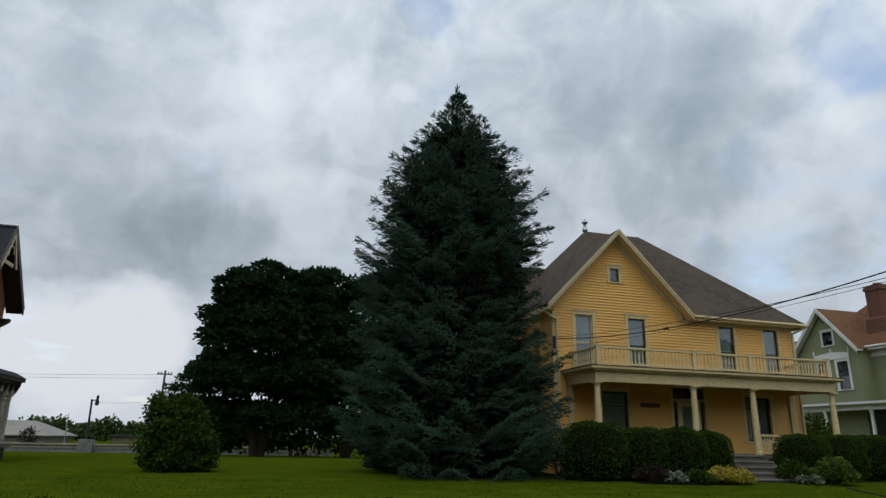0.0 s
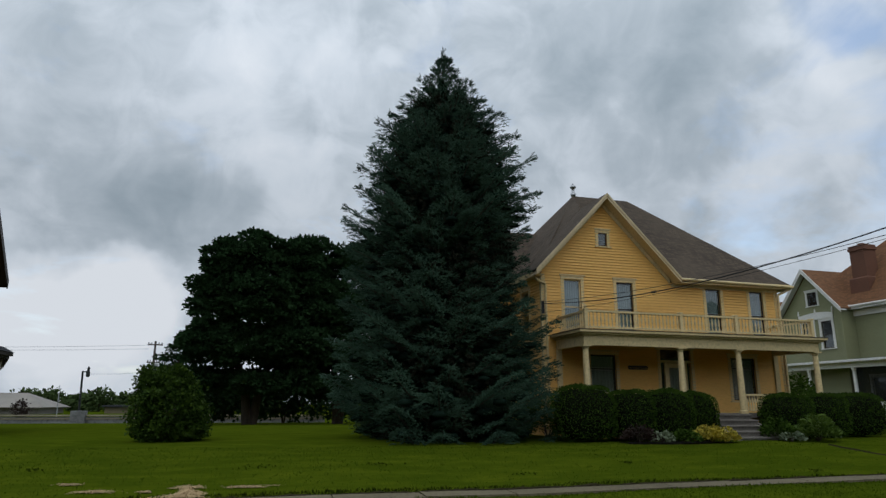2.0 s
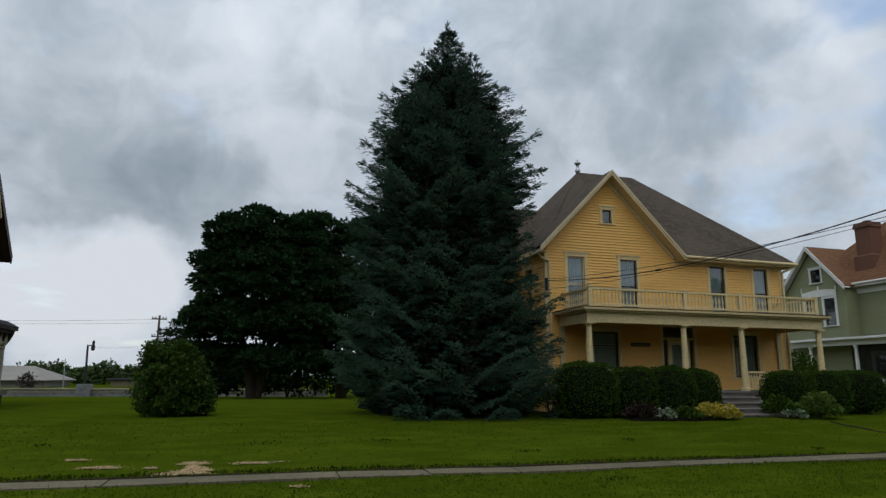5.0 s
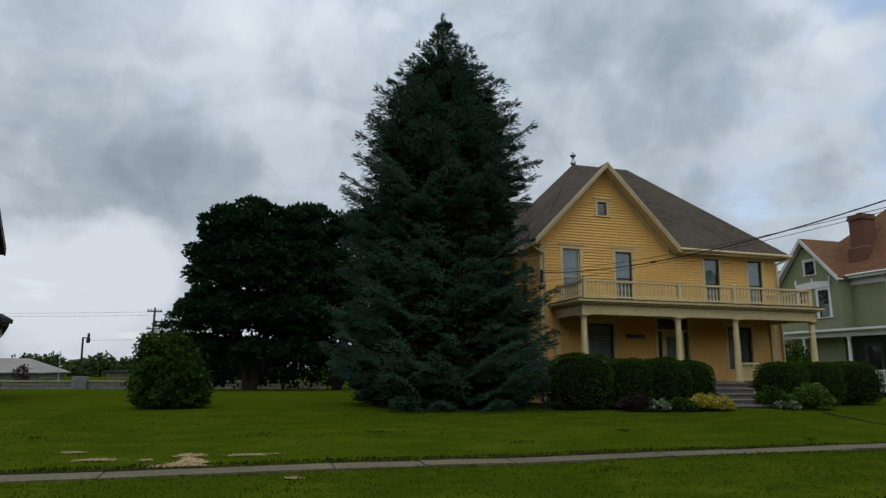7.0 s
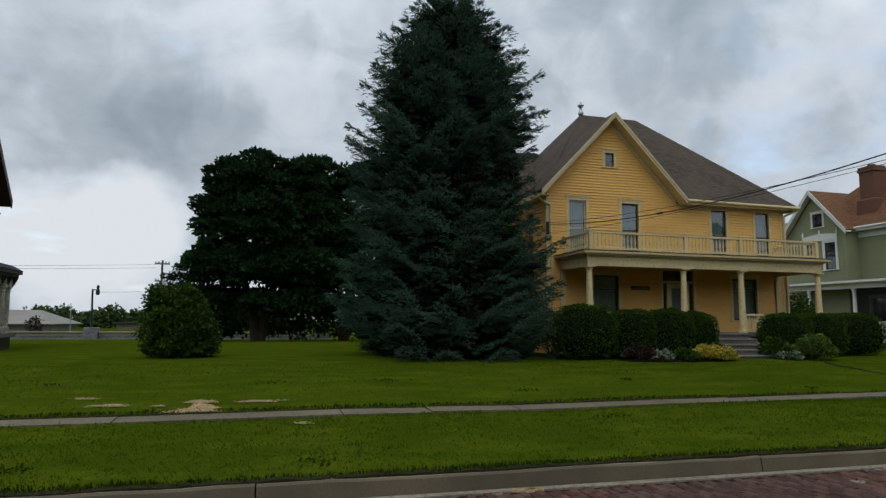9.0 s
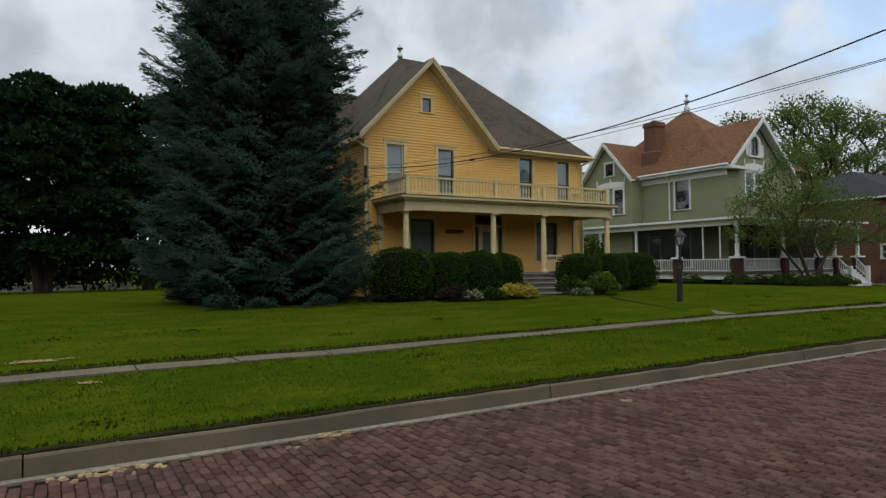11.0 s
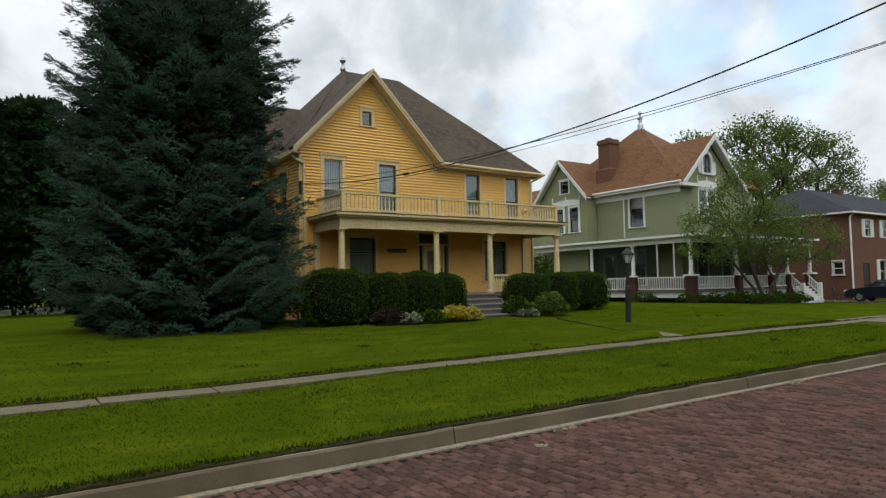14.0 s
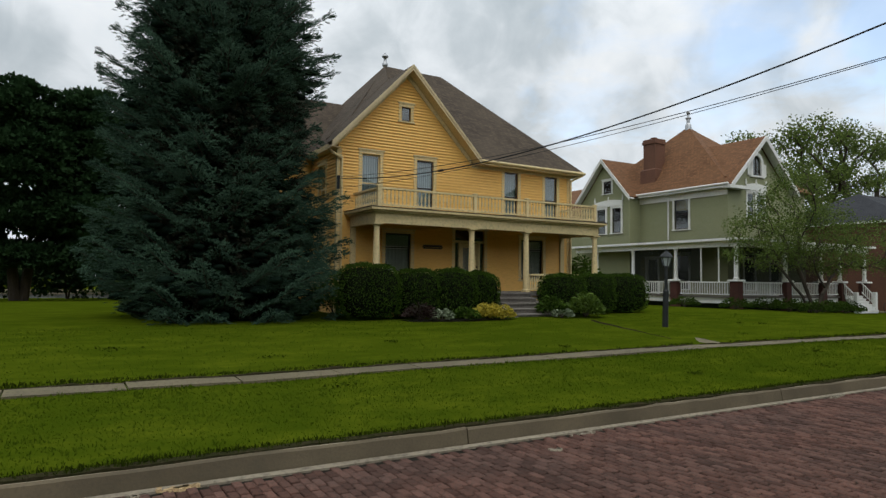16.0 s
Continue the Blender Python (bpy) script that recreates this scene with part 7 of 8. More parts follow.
# ---- parked car ----
def sedan(x, y, z, length=4.7, width=1.8):
    """A dark saloon whose nose points towards +y."""
    car = thing("car", (x, y, z), "dark navy saloon car parked on the driveway", "car")
    paint = rough_stuff("navy_car_paint", (0.010, 0.013, 0.022), (0.008, 0.010, 0.016), None, 2, 40, 0.35, 0.25, 0)
    L = length / 2
    side = [(-L, 0.45), (-L + 0.05, 0.85), (-L + 0.25, 0.98), (-L + 0.95, 1.02), (-0.95, 1.05), (0.75, 0.98), (L - 0.35, 0.83), (L - 0.05, 0.68), (L, 0.4), (L - 0.15, 0.25), (-L + 0.15, 0.25)]
    body = MB()
    n = len(side)
    for k, (w, sh) in enumerate(((-1, 0.94), (-0.86, 1.0), (0.86, 1.0), (1, 0.94))):
        body.v += [(x + w * width / 2, y + a * (1 if abs(w) < 1 else 0.985), z + (h if abs(w) < 1 else 0.25 + (h - 0.25) * sh)) for a, h in side]
    for k in range(3):
        body.f += [(k * n + i, k * n + (i + 1) % n, (k + 1) * n + (i + 1) % n, (k + 1) * n + i) for i in range(n)]
    body.f += [tuple(range(n - 1, -1, -1)), tuple(range(3 * n, 4 * n))]
    part("body", body, paint, car)
    roof_ = [(-1.65, 1.0), (-1.05, 1.40), (-0.35, 1.46), (0.25, 1.40), (1.05, 0.97)]
    cab = MB()
    m = len(roof_)
    for w in (-1, 1):
        cab.v += [(x + w * (width / 2 - 0.06 - 0.42 * (h - 0.97)), y + a, z + h) for a, h in roof_]
    cab.f = [(i, i + 1, m + i + 1, m + i) for i in range(m - 1)] + [tuple(range(m - 1, -1, -1)), tuple(range(m, 2 * m)), (0, m, 2 * m - 1, m - 1)]
    part("cabin", cab, paint, car)
    for w in (-1, 1):
        g = MB()
        pts = [(-1.42, 1.05), (-1.0, 1.33), (-0.35, 1.38), (0.2, 1.33), (0.82, 1.03)]
        o = lambda h: width / 2 - 0.06 - 0.42 * (h - 0.97) + 0.004
        g.add([(x + w * o(h), y + a, z + h) for a, h in pts] + [(x + w * (o(h) - 0.02), y + a, z + h) for a, h in pts], [tuple(range(5)), tuple(range(9, 4, -1))] + [(i, i + 5, (i + 1) % 5 + 5, (i + 1) % 5) for i in range(5)])
        part("side_window", g, M["glass"], car)
    ws = MB().prism([(x - 0.68, y + 1.0, z + 1.01), (x + 0.68, y + 1.0, z + 1.01), (x + 0.6, y + 0.32, z + 1.385), (x - 0.6, y + 0.32, z + 1.385)], (0, 0.012, 0.018))
    part("windscreen", ws, M["glass"], car)
    for w in (-1, 1):
        for a in (-1.35, 1.4):
            cx = x + w * (width / 2 - 0.1)
            tyre = MB().tube((cx - w * 0.1, y + a, z + 0.31), (cx + w * 0.11, y + a, z + 0.31), 0.32, 0.31, 18)
            wh = part("wheel", tyre, M["black_metal"], car)
            part("rim", MB().tube((cx + w * 0.10, y + a, z + 0.31), (cx + w * 0.12, y + a, z + 0.31), 0.2, 0.19, 12), M["steel"], wh, "silver wheel rim")
        part("headlight", MB().box(x + w * 0.72 - 0.15, x + w * 0.72 + 0.15, y + L - 0.22, y + L - 0.03, z + 0.62, z + 0.76), M["white"], car)
        part("tail_light", MB().box(x + w * 0.72 - 0.13, x + w * 0.72 + 0.13, y - L - 0.01, y - L + 0.1, z + 0.72, z + 0.86), M["red_leaf"], car)
    return car


sedan(48.1, 18.25, 0.185)
bike = thing("bicycle", (46.9, 21.0, 0.34), "dark bicycle leaning by the brick house", "bicycle")
for x in (46.4, 47.45):
    w = MB()
    for i in range(18):
        a, b = 2 * math.pi * i / 18, 2 * math.pi * (i + 1) / 18
        w.tube((x + 0.33 * math.cos(a), 21.0, 0.67 + 0.33 * math.sin(a)), (x + 0.33 * math.cos(b), 21.0, 0.67 + 0.33 * math.sin(b)), 0.022, n=5)
    part("wheel", w, M["black_metal"], bike)
part("frame", MB().path([(46.4, 21.0, 0.67), (46.7, 21.0, 1.15), (47.25, 21.0, 1.15), (47.45, 21.0, 0.67), (46.85, 21.0, 0.65), (46.7, 21.0, 1.15)], [0.02] * 6, 6), M["black_metal"], bike)
part("handlebar", MB().path([(47.25, 21.0, 1.15), (47.28, 21.0, 1.32), (47.1, 20.75, 1.33)], [0.018] * 3, 6).tube((47.28, 21.0, 1.32), (47.1, 21.25, 1.33), 0.018, n=6), M["black_metal"], bike)
part("saddle", MB().bev(46.55, 46.83, 20.93, 21.07, 1.2, 1.28, 0.03), M["black_metal"], bike)
bike.location += Vector((0, 0, -0.17))

# ---- trees beyond the houses ----
grown_tree("ornamental_tree", (37.2, 20.4, 0.36), [[(-0.5, 0, 1.2), (-1.3, 0.1, 2.6), (-1.2, 0, 4.2)], [(0.8, -0.1, 1.0), (2.3, 0, 2.2), (3.4, 0, 3.6)], [(-0.9, 0, 0.9), (-2.6, 0.1, 2.3)]],
           [(-1.4, 0, 6.3, 2.4, 1.3, 2.3), (-4.6, 0, 3.9, 2.6, 1.2, 1.6), (3.0, 0, 4.6, 3.0, 1.3, 1.9), (6.6, 0, 4.0, 2.2, 1.1, 1.8), (-0.6, 0, 3.8, 3.4, 1.3, 1.5), (2.4, 0, 2.9, 3.0, 1.2, 1.0), (-3.0, 0, 5.6, 1.6, 1.0, 1.2)],
           175, 130, 0.105, 0.75, M["willow"], "loose light-green small tree with thin crooked stems", 41, 0.15, droop=0.4)
grown_tree("shade_tree", (80.0, 38.5, 0.66), [[(0.3, 0, 5.0), (-1.0, 0, 8.5), (-4.5, 0, 12.0)], [(0.6, 0, 6.0), (2.4, 0, 11.0), (3.2, 0, 14.0)], [(0.2, 0, 4.0), (-5.0, 0, 7.5)]],
           [(-14, 0, 16.0, 2.6, 2.5, 1.9), (-8.5, 0, 17.2, 2.8, 2.5, 2.0), (-3.5, 0, 17.6, 2.2, 2.5, 1.7), (1.5, 0, 17.4, 2.4, 2.5, 1.9), (6.5, 0, 16.8, 3.0, 2.5, 1.8), (10.6, 0, 15.0, 2.2, 2, 1.6), (8.4, 0, 12.2, 2.8, 2.5, 1.8), (3.2, 0, 12.8, 2.2, 2.5, 1.6), (-2.5, 0, 13.2, 2.6, 2.5, 1.8), (-9, 0, 13.0, 3.2, 3, 2.0), (-14, 0, 11.0, 3.4, 3, 2.2), (-6, 0, 9.5, 3.6, 3, 1.8), (1.5, 0, 9.0, 3.0, 3, 1.8), (6.6, 0, 8.6, 2.6, 2.5, 1.6), (-21.5, 0, 14.6, 3.2, 1.6, 0.7)],
           230, 120, 0.27, 1.4, M["willow"], "tall light-green tree with an open airy crown", 42, 0.62, droop=0.3, flat=0.75)
grown_tree("shade_tree", (103.5, 38.5, 0.3), [[(0.3, 0, 4.0), (-1.0, 0, 8.0)], [(1.2, 0, 5.0), (4.0, 0, 9.0)]],
           [(-5, 0, 10.6, 2.8, 2.5, 1.8), (-0.5, 0, 13.2, 3.0, 2.5, 2.0), (4.6, 0, 13.8, 3.2, 2.5, 1.8), (9, 0, 12.5, 3.0, 2.5, 2.0), (0, 0, 8.0, 4.0, 3, 1.8), (6, 0, 8.0, 4.0, 3, 1.8)],
           110, 110, 0.28, 1.4, M["willow"], "tall light-green tree with an open airy crown", 43, 0.5, droop=0.3, flat=0.75)
leafy_tree("plum_tree", (16.4, 46.5, 0.44), [(0, 0, 12.2, 3.0, 2.6, 2.6), (-2.4, 0, 10.0, 2.6, 2.4, 2.4), (2.0, 0, 10.2, 2.6, 2.4, 2.4)],
           0.26, 7000, M["red_leaf"], "dark purple-leaved tree behind the yellow house", 44, [(0, 0, 8.0, 0.3)], gap=0.3)

# ---- the distance beyond the open lawn ----
wall_far = thing("parapet_wall", (-16, 58, 0.1), "low grey concrete parapet with a pale rail", "wall")
part("coping", MB().bev(-60, 6, 57.8, 58.3, 0.76, 0.86, 0.03), M["gutter"], wall_far)
part("parapet", MB().box(-60, 6, 57.9, 58.2, 0.0, 0.72), M["grey_wall"], wall_far)
part("rail", MB().box(-60, 6, 57.84, 57.9, 0.52, 0.62), M["gutter"], wall_far)
part("pillar", MB().bev(-13.75, -12.7, 57.6, 58.4, 0.0, 1.18, 0.04), M["grey_wall"], wall_far)
shed = thing("warehouse", (-38, 118, 0), "low far-off warehouse with a tan sloping metal roof", "building")
part("wall", MB().box(-52, -31.4, 113, 127, -0.5, 1.15), M["tan_metal"], shed)
for poly in ([(-54, 112, 1.1), (-30.6, 112, 1.1), (-35.0, 120, 3.3), (-54, 120, 3.3)], [(-30.6, 128, 1.1), (-54, 128, 1.1), (-54, 120, 3.3), (-35.0, 120, 3.3)], [(-30.6, 112, 1.1), (-30.6, 128, 1.1), (-35.0, 120, 3.3)]):
    part("roof_slope", slab(MB(), poly, 0.15), M["tan_metal"], shed)
low = thing("far_building", (-19, 125, 0), "long low far-off grey building", "building")
part("wall", MB().box(-24, -8, 122, 130, -0.5, 1.1), M["concrete"], low)
part("roof", MB().bev(-24.4, -7.6, 121.6, 130.4, 1.1, 1.4, 0.05), M["roof_black"], low)
sl = thing("street_lamp", (-18.1, 80, 0.3), "tall dark street lamp far across the lawn", "street lamp")
part("pole", MB().path([(-18.25, 80, 0.0), (-18.4, 80, 5.2)], [0.13, 0.10], 8), M["black_metal"], sl)
part("arm", MB().tube((-18.4, 80, 5.1), (-18.0, 80, 5.15), 0.06, n=6), M["black_metal"], sl)
part("lantern", MB().lathe(-17.85, 80, [(0.1, 4.55), (0.22, 4.7), (0.2, 5.05), (0.12, 5.25), (0.16, 5.5), (0.05, 5.7)], 10), M["black_metal"], sl)
up_ = thing("utility_pole", (-11.3, 80, 0.3), "wooden utility pole with two crossarms", "utility pole")
part("pole", MB().tube((-11.3, 80, 0.2), (-11.3, 80, 8.7), 0.16, 0.11, 8), M["wood_pole"], up_)
for z, w in ((8.2, 0.8), (6.2, 0.7)):
    arm = part("crossarm", MB().box(-11.3 - w, -11.3 + w, 79.84, 79.98, z, z + 0.14), M["wood_pole"], up_)
    for k in (-1, -0.55, 0.55, 1):
        part("insulator", MB().lathe(-11.3 + k * (w - 0.1), 79.9, [(0.04, z + 0.14), (0.08, z + 0.2), (0.08, z + 0.28), (0.04, z + 0.36)], 6), M["steel"], arm)
part("transformer", MB().lathe(-10.95, 79.9, [(0.2, 5.4), (0.24, 5.45), (0.24, 6.1), (0.2, 6.15)], 10), M["steel"], up_)
thin = thing("flag_pole", (-24.2, 95, 0.0), "thin pale pole far across the lawn", "pole")
part("pole", MB().tube((-24.2, 95, 0.0), (-24.3, 95, 4.0), 0.07, 0.05, 6), M["steel"], thin)
for z, zz in ((7.9, 8.3), (7.5, 8.15)):
    wire("overhead_line", hang((-60, 82, zz - 0.5), (-11.9, 79.9, z + 0.3), 0.5), 0.014, "thin overhead line running to the utility pole")
wire("overhead_line", hang((-17.9, 80, 4.9), (-11.5, 79.9, 5.3), 0.15, 10), 0.012, "thin overhead line running to the utility pole")

for i, (x, y, w, h) in enumerate(((-52, 150, 6, 4.4), (-44, 150, 5.6, 4.5), (-38.7, 146, 5.6, 4.4), (-33.8, 150, 4.6, 3.4), (-29.8, 146, 5.8, 4.7), (-25.2, 150, 4.2, 4.1), (-20.5, 150, 5.5, 4.6), (-15.5, 150, 5.5, 4.2), (-10, 155, 6, 4.6), (-4, 155, 7, 4.8), (3, 155, 8, 5), (-36, 158, 6, 3.6), (-22.5, 158, 6, 3.6))):
    leafy_tree("distant_tree", (x, y, 0.0), [(-w * 0.28, 0, h * 0.5, w * 0.36, w * 0.3, h * 0.32), (w * 0.28, 0, h * 0.46, w * 0.36, w * 0.3, h * 0.3), (0, 0, h * 0.68, w * 0.36, w * 0.3, h * 0.3), (0, -0.5, h * 0.3, w * 0.5, w * 0.3, h * 0.26)],
               0.75, 1300, M["far_leaf"], "small rounded tree on the far skyline", 200 + i, [(0, 0, h * 0.4, 0.2)], gap=0.05, thick=0.9)
leafy_tree("dark_shrub", (-26.3, 88, 0.05), [(0, 0, 1.0, 0.9, 0.8, 1.1)], 0.25, 500, M["red_leaf"], "small dark conical shrub before the warehouse", 260, [(0, 0, 0.8, 0.06)], gap=0.0)
# dark growth behind the maples closes the view under their crowns
for i, (x, y, w, h) in enumerate(((-3.4, 50, 5, 3.4), (2.2, 51, 6, 3.8), (8, 52, 6, 4.0), (13.5, 51, 5, 3.6))):
    leafy_tree("thicket_shrub", (x, y, ground_z(y)), [(-w * 0.25, 0, h * 0.5, w * 0.35, 1.2, h * 0.45), (w * 0.25, 0, h * 0.48, w * 0.35, 1.2, h * 0.45), (0, 0.2, h * 0.4, w * 0.5, 1.2, h * 0.4)],
               0.3, 3200, M["maple"], "dark leafy undergrowth behind the maples", 280 + i, [(-0.3, 0, h * 0.5, 0.08), (0.4, 0, h * 0.4, 0.07)], gap=0.1, thick=0.9)

leafy_tree("pine_tree", (-5.0, 46.5, ground_z(46.5)), [(0.0, 0, 5.7, 0.35, 0.5, 0.3), (-0.35, 0, 5.0, 0.5, 0.6, 0.16), (-0.7, 0, 4.3, 0.9, 0.7, 0.2), (-0.2, 0, 3.6, 1.2, 0.8, 0.22), (-0.6, 0, 2.9, 1.0, 0.8, 0.2), (0.3, 0, 2.2, 1.1, 0.8, 0.25)], 0.2, 2600, M["maple"], "dark ragged pine with level boughs beside the maple", 290, [(0, 0, 5.4, 0.1)], gap=0.2, thick=0.9)

# the street's other side, behind the walk: an unseen, invented tree belt that closes the place and blocks low sky light
belt_v, belt_n = [], 120
for i in range(belt_n + 1):
    x = -110 + 260 * i / belt_n
    h_ = 11.5 + 3.0 * noise.noise(Vector((x * 0.11, 0, 1))) + 1.5 * noise.noise(Vector((x * 0.4, 0, 2)))
    d_ = 2.0 * noise.noise(Vector((x * 0.2, 3, 0)))
    belt_v += [(x, -15 + d_ + b, 0.05 + h_ * c) for b, c in ((0.6, 0.0), (1.2, 0.3), (0.4, 0.65), (-1.2, 0.92), (-3, 1.0), (-6, 0.8), (-7, 0.0))]
solid("backdrop", MB().add(belt_v, [(7 * i + k, 7 * i + 7 + k, 7 * i + 8 + k, 7 * i + 1 + k) for i in range(belt_n) for k in range(6)]), rough_stuff("unseen_belt_leaves", (0.035, 0.055, 0.018), (0.05, 0.075, 0.025), (0.02, 0.03, 0.01), 0.4, 3, 0.9, 0.1, 0.8, 0.2), "unseen invented tree belt, blocks low sky light", "trees", "structure", smooth=True)
# ---- spilt sawdust, litter and grass ----
def spill(at, rx, ry, seed, label, dense=0.3):
    """Sawdust and wood flakes strewn in streaks over the grass."""
    r = np.random.default_rng(seed)
    n = int((17000 * rx * ry + 400) * dense)
    P = []
    for _ in range(7):
        c = np.array(at) + np.array([rx, ry]) * r.uniform(-0.6, 0.6, 2)
        an = r.normal() * 0.5
        k = n // 7
        along, across = r.normal(size=k) * rx * 0.34, r.normal(size=k) * ry * 0.17
        P.append(c + np.stack([along * math.cos(an) - across * math.sin(an), along * math.sin(an) * ry / rx + across * math.cos(an)], 1))
    P = np.concatenate(P)
    z = np.array([lawn_at(x, y) for x, y in P]) + r.uniform(0.008, 0.032, len(P))
    d = np.stack([r.normal(size=len(P)), r.normal(size=len(P)), 0.18 * r.normal(size=len(P))], 1)
    flake_v = np.array([(0, -0.4, 0), (0.9, -0.25, 0.1), (1, 0.3, 0), (0.1, 0.45, 0.1), (0.5, 0, 0.2)])
    d_ = d / np.linalg.norm(d, axis=1, keepdims=True)
    sd = np.stack([-d_[:, 1], d_[:, 0], np.zeros(len(P))], 1)
    S_ = r.uniform(0.01, 0.036, (len(P), 1, 1))
    V = (flake_v[None, :, 0:1] * d_[:, None] + flake_v[None, :, 1:2] * sd[:, None] + flake_v[None, :, 2:3] * np.array([0, 0, 1.0])) * S_ + np.concatenate([P, z[:, None]], 1)[:, None]
    F = np.array([(0, 1, 4), (1, 2, 4), (2, 3, 4), (3, 0, 4)])
    me = arrays_mesh("sawdust_patch", V.reshape(-1, 3), (F[None] + (np.arange(len(P)) * 5)[:, None, None]).reshape(-1, 3))
    me.materials.append(M["sand"])
    return tagged(new("sawdust_patch", me), label, "sawdust", "sawdust patches", "stuff")


for at, rx, ry, s, d in (((-1.02, 11.22), 0.34, 0.26, 3, 1.3), ((-0.85, 11.55), 0.18, 0.30, 9, 1.0), ((-0.95, 12.1), 0.24, 0.22, 4, 0.5), ((-2.38, 11.85), 0.34, 0.14, 5, 0.45), ((0.10, 12.0), 0.40, 0.13, 6, 0.4), ((-2.95, 12.7), 0.2, 0.10, 8, 0.3), ((-1.58, 11.7), 0.12, 0.08, 10, 0.3), ((0.69, 9.75), 0.16, 0.07, 11, 0.2)):
    spill(at, rx, ry, s, "pale sawdust strewn on the grass by the pavement", d)


def litter(at, spread, seed, name, mat, label, n=16):
    """A scatter of flat crumbs lying on the street."""
    r = random.Random(seed)
    mb = MB()
    for _ in range(n):
        a, q = r.uniform(0, 6.28), spread * abs(r.gauss(0, 0.5))
        cx, cy, rad = at[0] + 1.6 * q * math.cos(a), at[1] + 0.55 * q * math.sin(a), r.uniform(0.02, 0.055)
        k, b = 6, len(mb.v)
        for zz, w in ((-0.02, 1.0), (0.008, 0.7)):
            mb.v += [(cx + rad * w * math.cos(1.047 * m) * r.uniform(0.7, 1.2), cy + rad * w * math.sin(1.047 * m) * r.uniform(0.6, 1.0), at[2] + zz) for m in range(k)]
        mb.f += [(b + m, b + (m + 1) % k, b + k + (m + 1) % k, b + k + m) for m in range(k)] + [tuple(range(b + k, b + 2 * k))]
    return solid(name, mb, mat, label, "litter", "stuff")


litter((2.95, 6.66, 0.004), 0.20, 1, "sawdust_crumbs", M["sand"], "pale yellow crumbs lying in the gutter", 26)
litter((2.35, 6.40, 0.0), 0.06, 2, "paper_scrap", M["gutter"], "pale scraps lying on the brick street", 5)
litter((6.88, 6.08, 0.0), 0.07, 3, "paper_scrap", M["gutter"], "pale scraps lying on the brick street", 6)
litter((7.65, 6.52, 0.002), 0.16, 4, "mortar_crumbs", M["gutter"], "pale mortar crumbs at the gutter's edge", 14)
litter((13.4, 6.50, 0.002), 0.25, 5, "mortar_crumbs", M["gutter"], "pale mortar crumbs at the gutter's edge", 18)


litter((0.65, 6.56, 0.002), 0.40, 6, "mortar_crumbs", M["sand"], "pale mortar crumbs at the gutter's edge", 34)
litter((2.53, 6.60, 0.0), 0.05, 7, "paper_scrap", M["gutter"], "pale scraps lying on the brick street", 4)


def grass(name, n, x0, x1, y0, y1, h0, h1, seed, label, mat="blade"):
    r = np.random.default_rng(seed)
    x, y = r.uniform(x0, x1, n), y0 + (y1 - y0) * r.uniform(0, 1, n)
    y = y + np.array([kerb_y(a) - KERB_Y for a in x]) * np.clip((10.0 - y) / 3.0, 0, 1)
    py = np.array([pave_y(a) for a in x])
    ok = ~((y > py + 0.09) & (y < py + 0.55)) & ~((x > 25) & (x < 30) & (y > 9.2) & (y < 11.2))
    ok &= ~((x > 15.5) & (x < 17.1) & (y > 10.7) & (y < 12.3))
    x, y = x[ok], y[ok]
    clump = np.array([noise.noise(Vector((a * 1.1, b * 1.1, 4))) for a, b in zip(x, y)])
    z = np.array([lawn_at(a, b) for a, b in zip(x, y)])
    h = r.uniform(h0, h1, len(x)) * np.clip(1 + 0.5 * clump + 0.9 * np.array([noise.noise(Vector((a * 4.3, b * 4.3, 9))) for a, b in zip(x, y)]), 0.15, 2.4)
    az = r.uniform(0, 2 * math.pi, len(x))
    w = 0.007 + 0.0010 * np.maximum(0, y - 6)
    lean = r.uniform(0.1, 0.75, len(x)) * h
    d = np.stack([np.cos(az), np.sin(az)], 1)
    s = np.stack([-np.sin(az), np.cos(az)], 1)
    v = np.zeros((len(x), 4, 3))
    v[:, 0, :2], v[:, 1, :2] = np.stack([x, y], 1) - s * w[:, None], np.stack([x, y], 1) + s * w[:, None]
    v[:, 0, 2] = v[:, 1, 2] = z - 0.01
    v[:, 2, :2] = np.stack([x, y], 1) + d * lean[:, None] * 0.45 + s * w[:, None] * 0.6
    v[:, 2, 2] = z + h * 0.65
    v[:, 3, :2] = np.stack([x, y], 1) + d * lean[:, None]
    v[:, 3, 2] = z + h
    k = np.arange(len(x))[:, None] * 4
    f = np.concatenate([k + np.array([0, 1, 2]), k + np.array([0, 2, 3])])
    me = arrays_mesh(name, v.reshape(-1, 3), f)
    me.materials.append(M[mat])
    return tagged(new(name, me), label, "grass", "", "stuff")


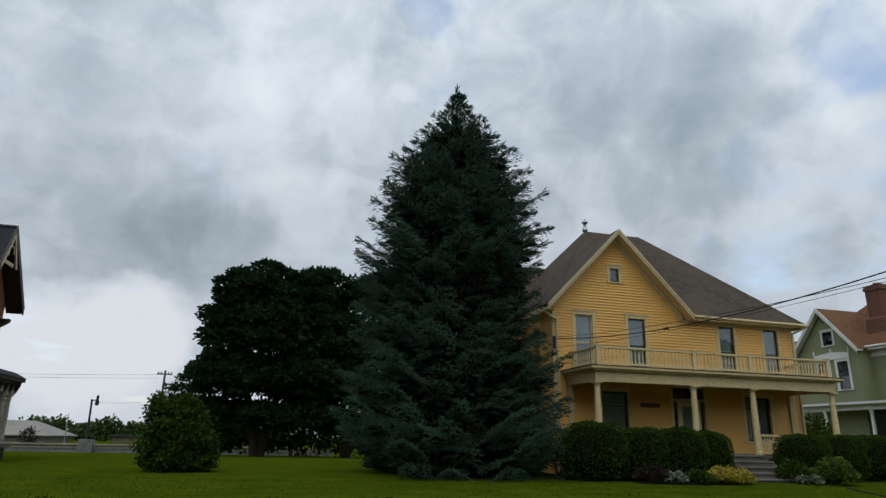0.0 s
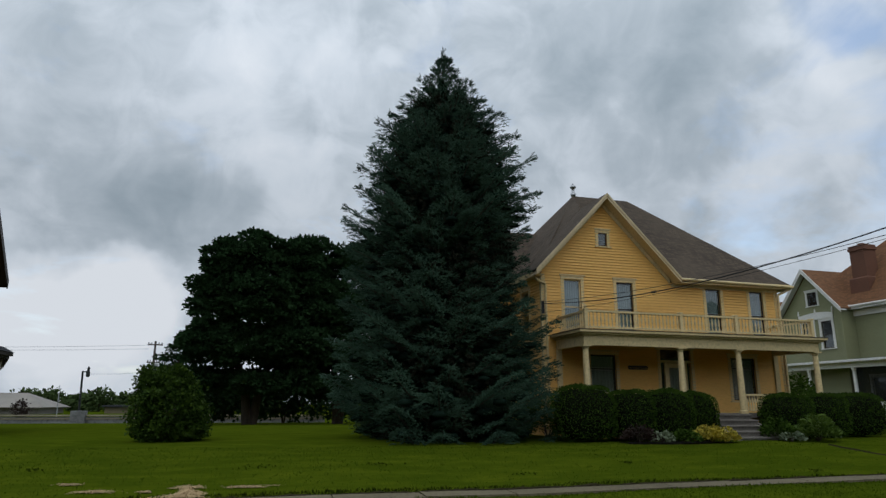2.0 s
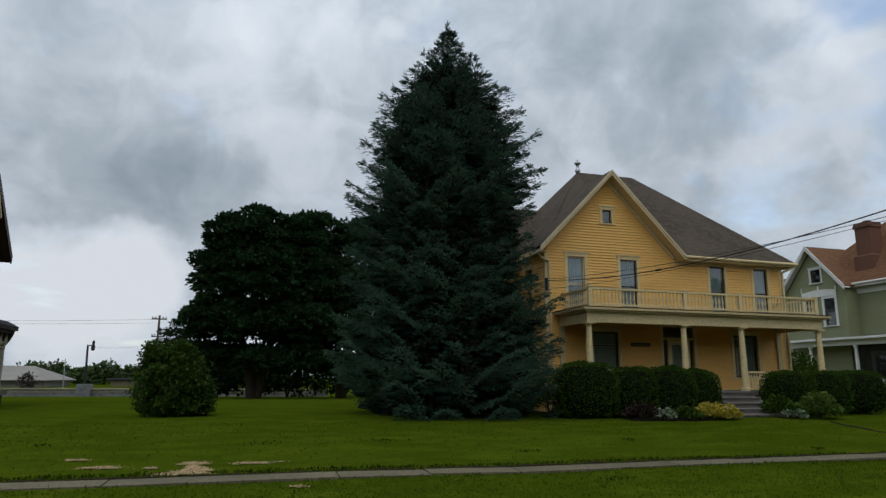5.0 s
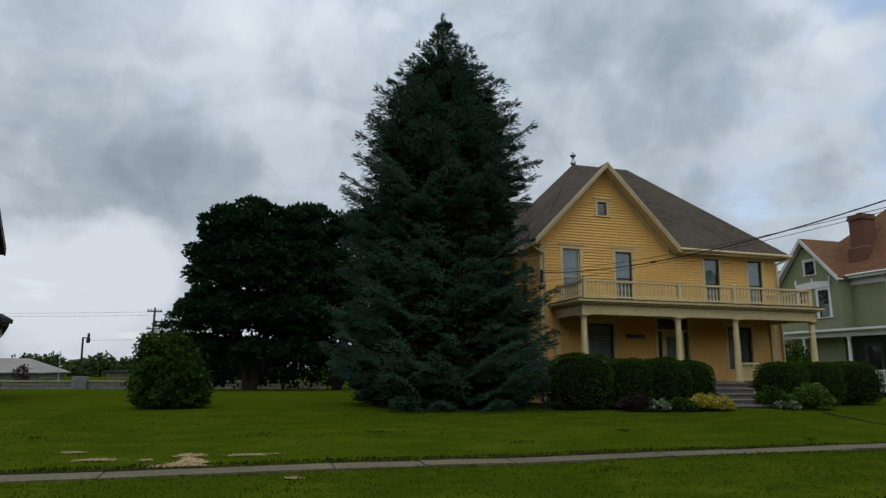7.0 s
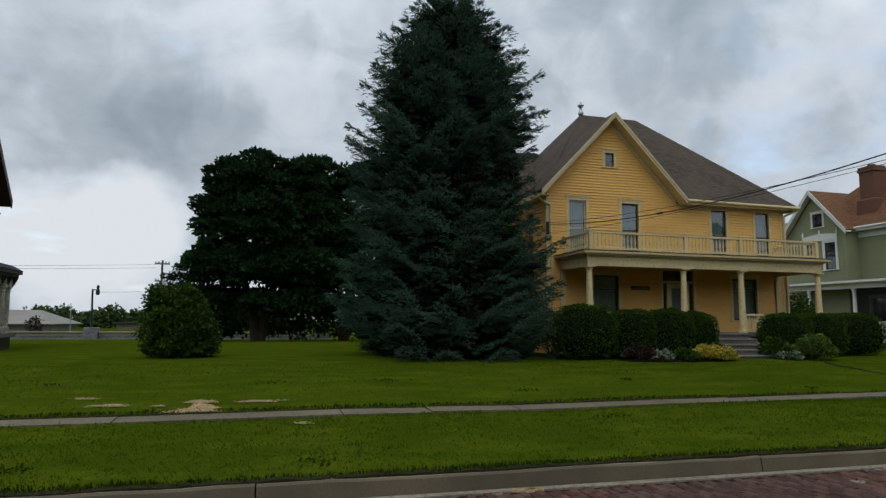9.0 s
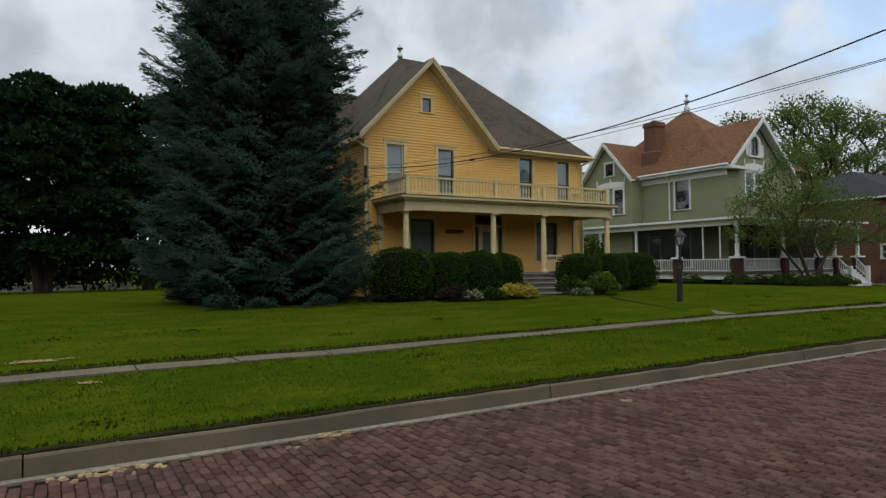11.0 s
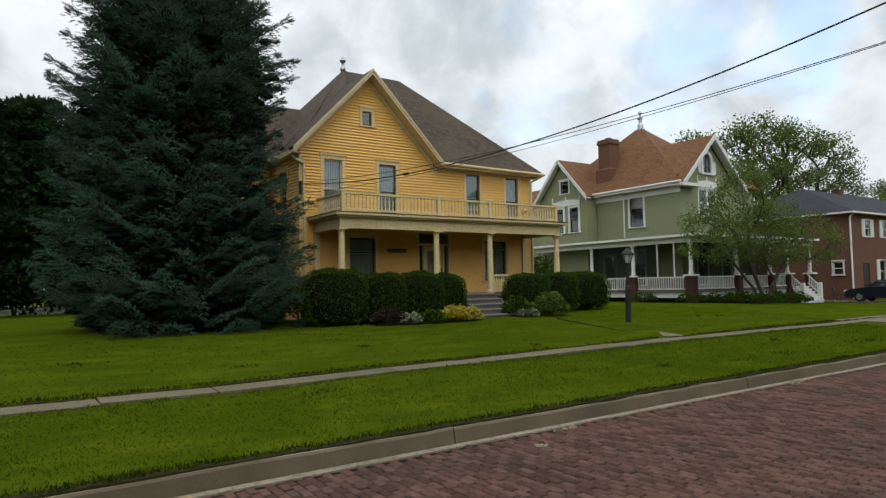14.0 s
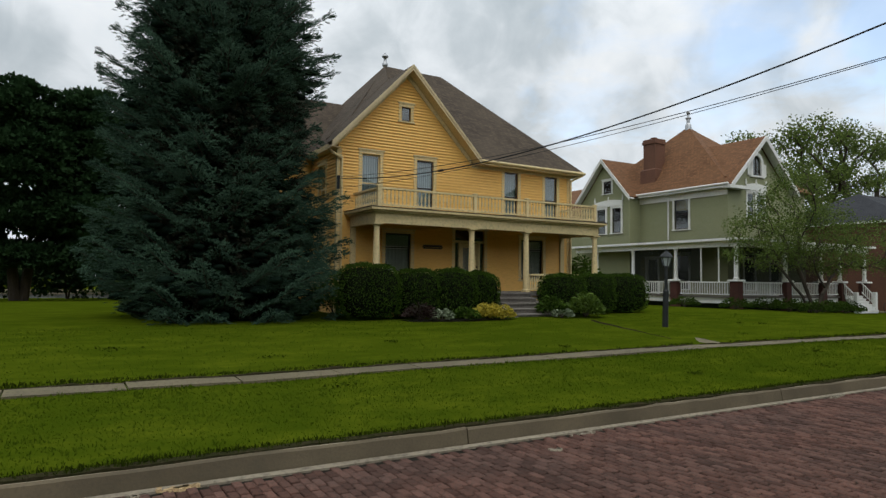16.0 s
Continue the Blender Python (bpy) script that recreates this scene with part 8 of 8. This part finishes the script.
grass("verge_grass", 60000, -6, 24, KERB_Y + 0.10, 10.5, 0.010, 0.026, 301, "short green grass blades of the verge")
# kerb and far pavement fringes use the blades with painted-in shade
grass("kerb_grass", 15000, -9, 30, KERB_Y + 0.03, KERB_Y + 0.26, 0.012, 0.050, 302, "longer grass fringe along the kerb, coloured as if shaded", "shaded_blade")
grass("pavement_grass", 9000, -9, 25, 10.85, 11.3, 0.02, 0.05, 303, "longer grass fringe along the pavement", "shaded_blade")
grass("pavement_grass", 5000, -9, 25, 10.1, 10.6, 0.02, 0.045, 304, "longer grass fringe along the pavement")
def weeds(n, seed):
    """Small dark tufts of clover and coarse grass in the turf."""
    r = np.random.default_rng(seed)
    P, D, S = [], [], []
    for _ in range(n):
        x, y = r.uniform(-6, 24), r.uniform(7.3, 15) if r.uniform() < 0.75 else r.uniform(7.3, 10.2)
        if pave_y(x) - 0.1 < y < pave_y(x) + 0.75:
            continue
        k = int(r.uniform(10, 45))
        q = r.normal(size=(k, 2)) * r.uniform(0.04, 0.14)
        P.append(np.stack([x + q[:, 0] * 1.6, y + q[:, 1], np.array([lawn_at(x + a * 1.6, y + b) for a, b in q]) + r.uniform(0.0, 0.03, k)], 1))
        D.append(np.stack([r.normal(size=k), r.normal(size=k), r.uniform(0.2, 1.2, k)], 1))
        S.append(r.uniform(0.03, 0.07, k))
    me = scatter("weeds", LEAF_V, LEAF_F, np.concatenate(P), np.concatenate(D), np.concatenate(S), r)
    me.materials.append(M["weed"])
    return tagged(new("weeds", me), "small dark clover tufts in the turf", "weeds", "", "stuff")


weeds(26, 77)
grass("lawn_grass", 26000, -9, 27, 10.9, 18.5, 0.010, 0.024, 305, "short green grass blades of the lawn")

# ---- street bricks, last ----
BL, BW_, GAP = 0.196, 0.098, 0.007


def brick_box(l, w, dz, b=0.008):
    x0, x1, y0, y1 = -w / 2, w / 2, -l / 2, l / 2
    return ([(x0, y0, -0.045), (x1, y0, -0.045), (x1, y1, -0.045), (x0, y1, -0.045), (x0, y0, dz - b), (x1, y0, dz - b), (x1, y1, dz - b), (x0, y1, dz - b),
             (x0 + b, y0 + b, dz), (x1 - b, y0 + b, dz), (x1 - b, y1 - b, dz), (x0 + b, y1 - b, dz)],
            [(8, 9, 10, 11), (0, 1, 5, 4), (1, 2, 6, 5), (2, 3, 7, 6), (3, 0, 4, 7), (4, 5, 9, 8), (5, 6, 10, 9), (6, 7, 11, 10), (7, 4, 8, 11)])


def lay_bricks():
    r = random.Random(9)
    road_ob = bpy.data.objects["road"]
    tv, tf = brick_box(BL - 0.020, BW_ - GAP, 0.0)
    near = mesh_of(MB().add(tv, tf), "brick")
    near.materials.append(M["paver_ob"])
    T = np.array(tv)
    F = np.array(tf)
    pos, rot_, singles = [], [], 0
    nx = int((34 + 9) / BW_)
    for i in range(nx):
        x = -9 + (i + 0.5) * BW_
        y = kerb_y(x) - 0.125 - (BL / 2 if i % 2 else 0) + r.uniform(-0.02, 0.02)
        lim = -3.7
        while y - BL / 2 > lim:
            sink = r.uniform(-0.010, 0.004) + 0.010 * noise.noise(Vector((x * 0.5, y * 0.5, 8))) - 0.004
            turn = r.uniform(-0.045, 0.045)
            p = (x + r.uniform(-0.002, 0.002), y - BL / 2, sink)
            if 1.95 < x < 4.05 and 3.9 < y < 6.7 and singles < 300:
                ob = new("brick", near)
                ob.parent = road_ob
                ob.location = p
                ob.rotation_euler = (r.uniform(-0.012, 0.012), r.uniform(-0.02, 0.02), turn)
                singles += 1
            else:
                pos.append(p)
                rot_.append((turn, r.uniform(-0.02, 0.02), r.uniform(-0.012, 0.012)))
            y -= BL
    P, R_ = np.array(pos), np.array(rot_)
    c, s = np.cos(R_[:, 0])[:, None], np.sin(R_[:, 0])[:, None]
    vx, vy, vz = T[None, :, 0], T[None, :, 1], T[None, :, 2]
    V = np.stack([c * vx - s * vy + P[:, 0:1], s * vx + c * vy + P[:, 1:2], vz + P[:, 2:3] + vx * R_[:, 1:2] + vy * R_[:, 2:3]], 2)
    f = (F[None] + (np.arange(len(P)) * len(T))[:, None, None]).reshape(-1, 4)
    me = arrays_mesh("brick_paving", V.reshape(-1, 3), f)
    me.materials.append(M["paver"])
    ob = new("brick_paving", me)
    ob.parent = road_ob
    tagged(ob, "worn red and grey street bricks laid across the road", "", "", "stuff")


lay_bricks()
solid("road_surface", MB().box(34, 300, -3.8, kerb_y(60) - 0.13, -0.022, -0.004).box(-300, -9, -3.8, kerb_y(-9) - 0.13, -0.022, -0.004), M["paver"], "red brick street surface further along", "road", "structure")
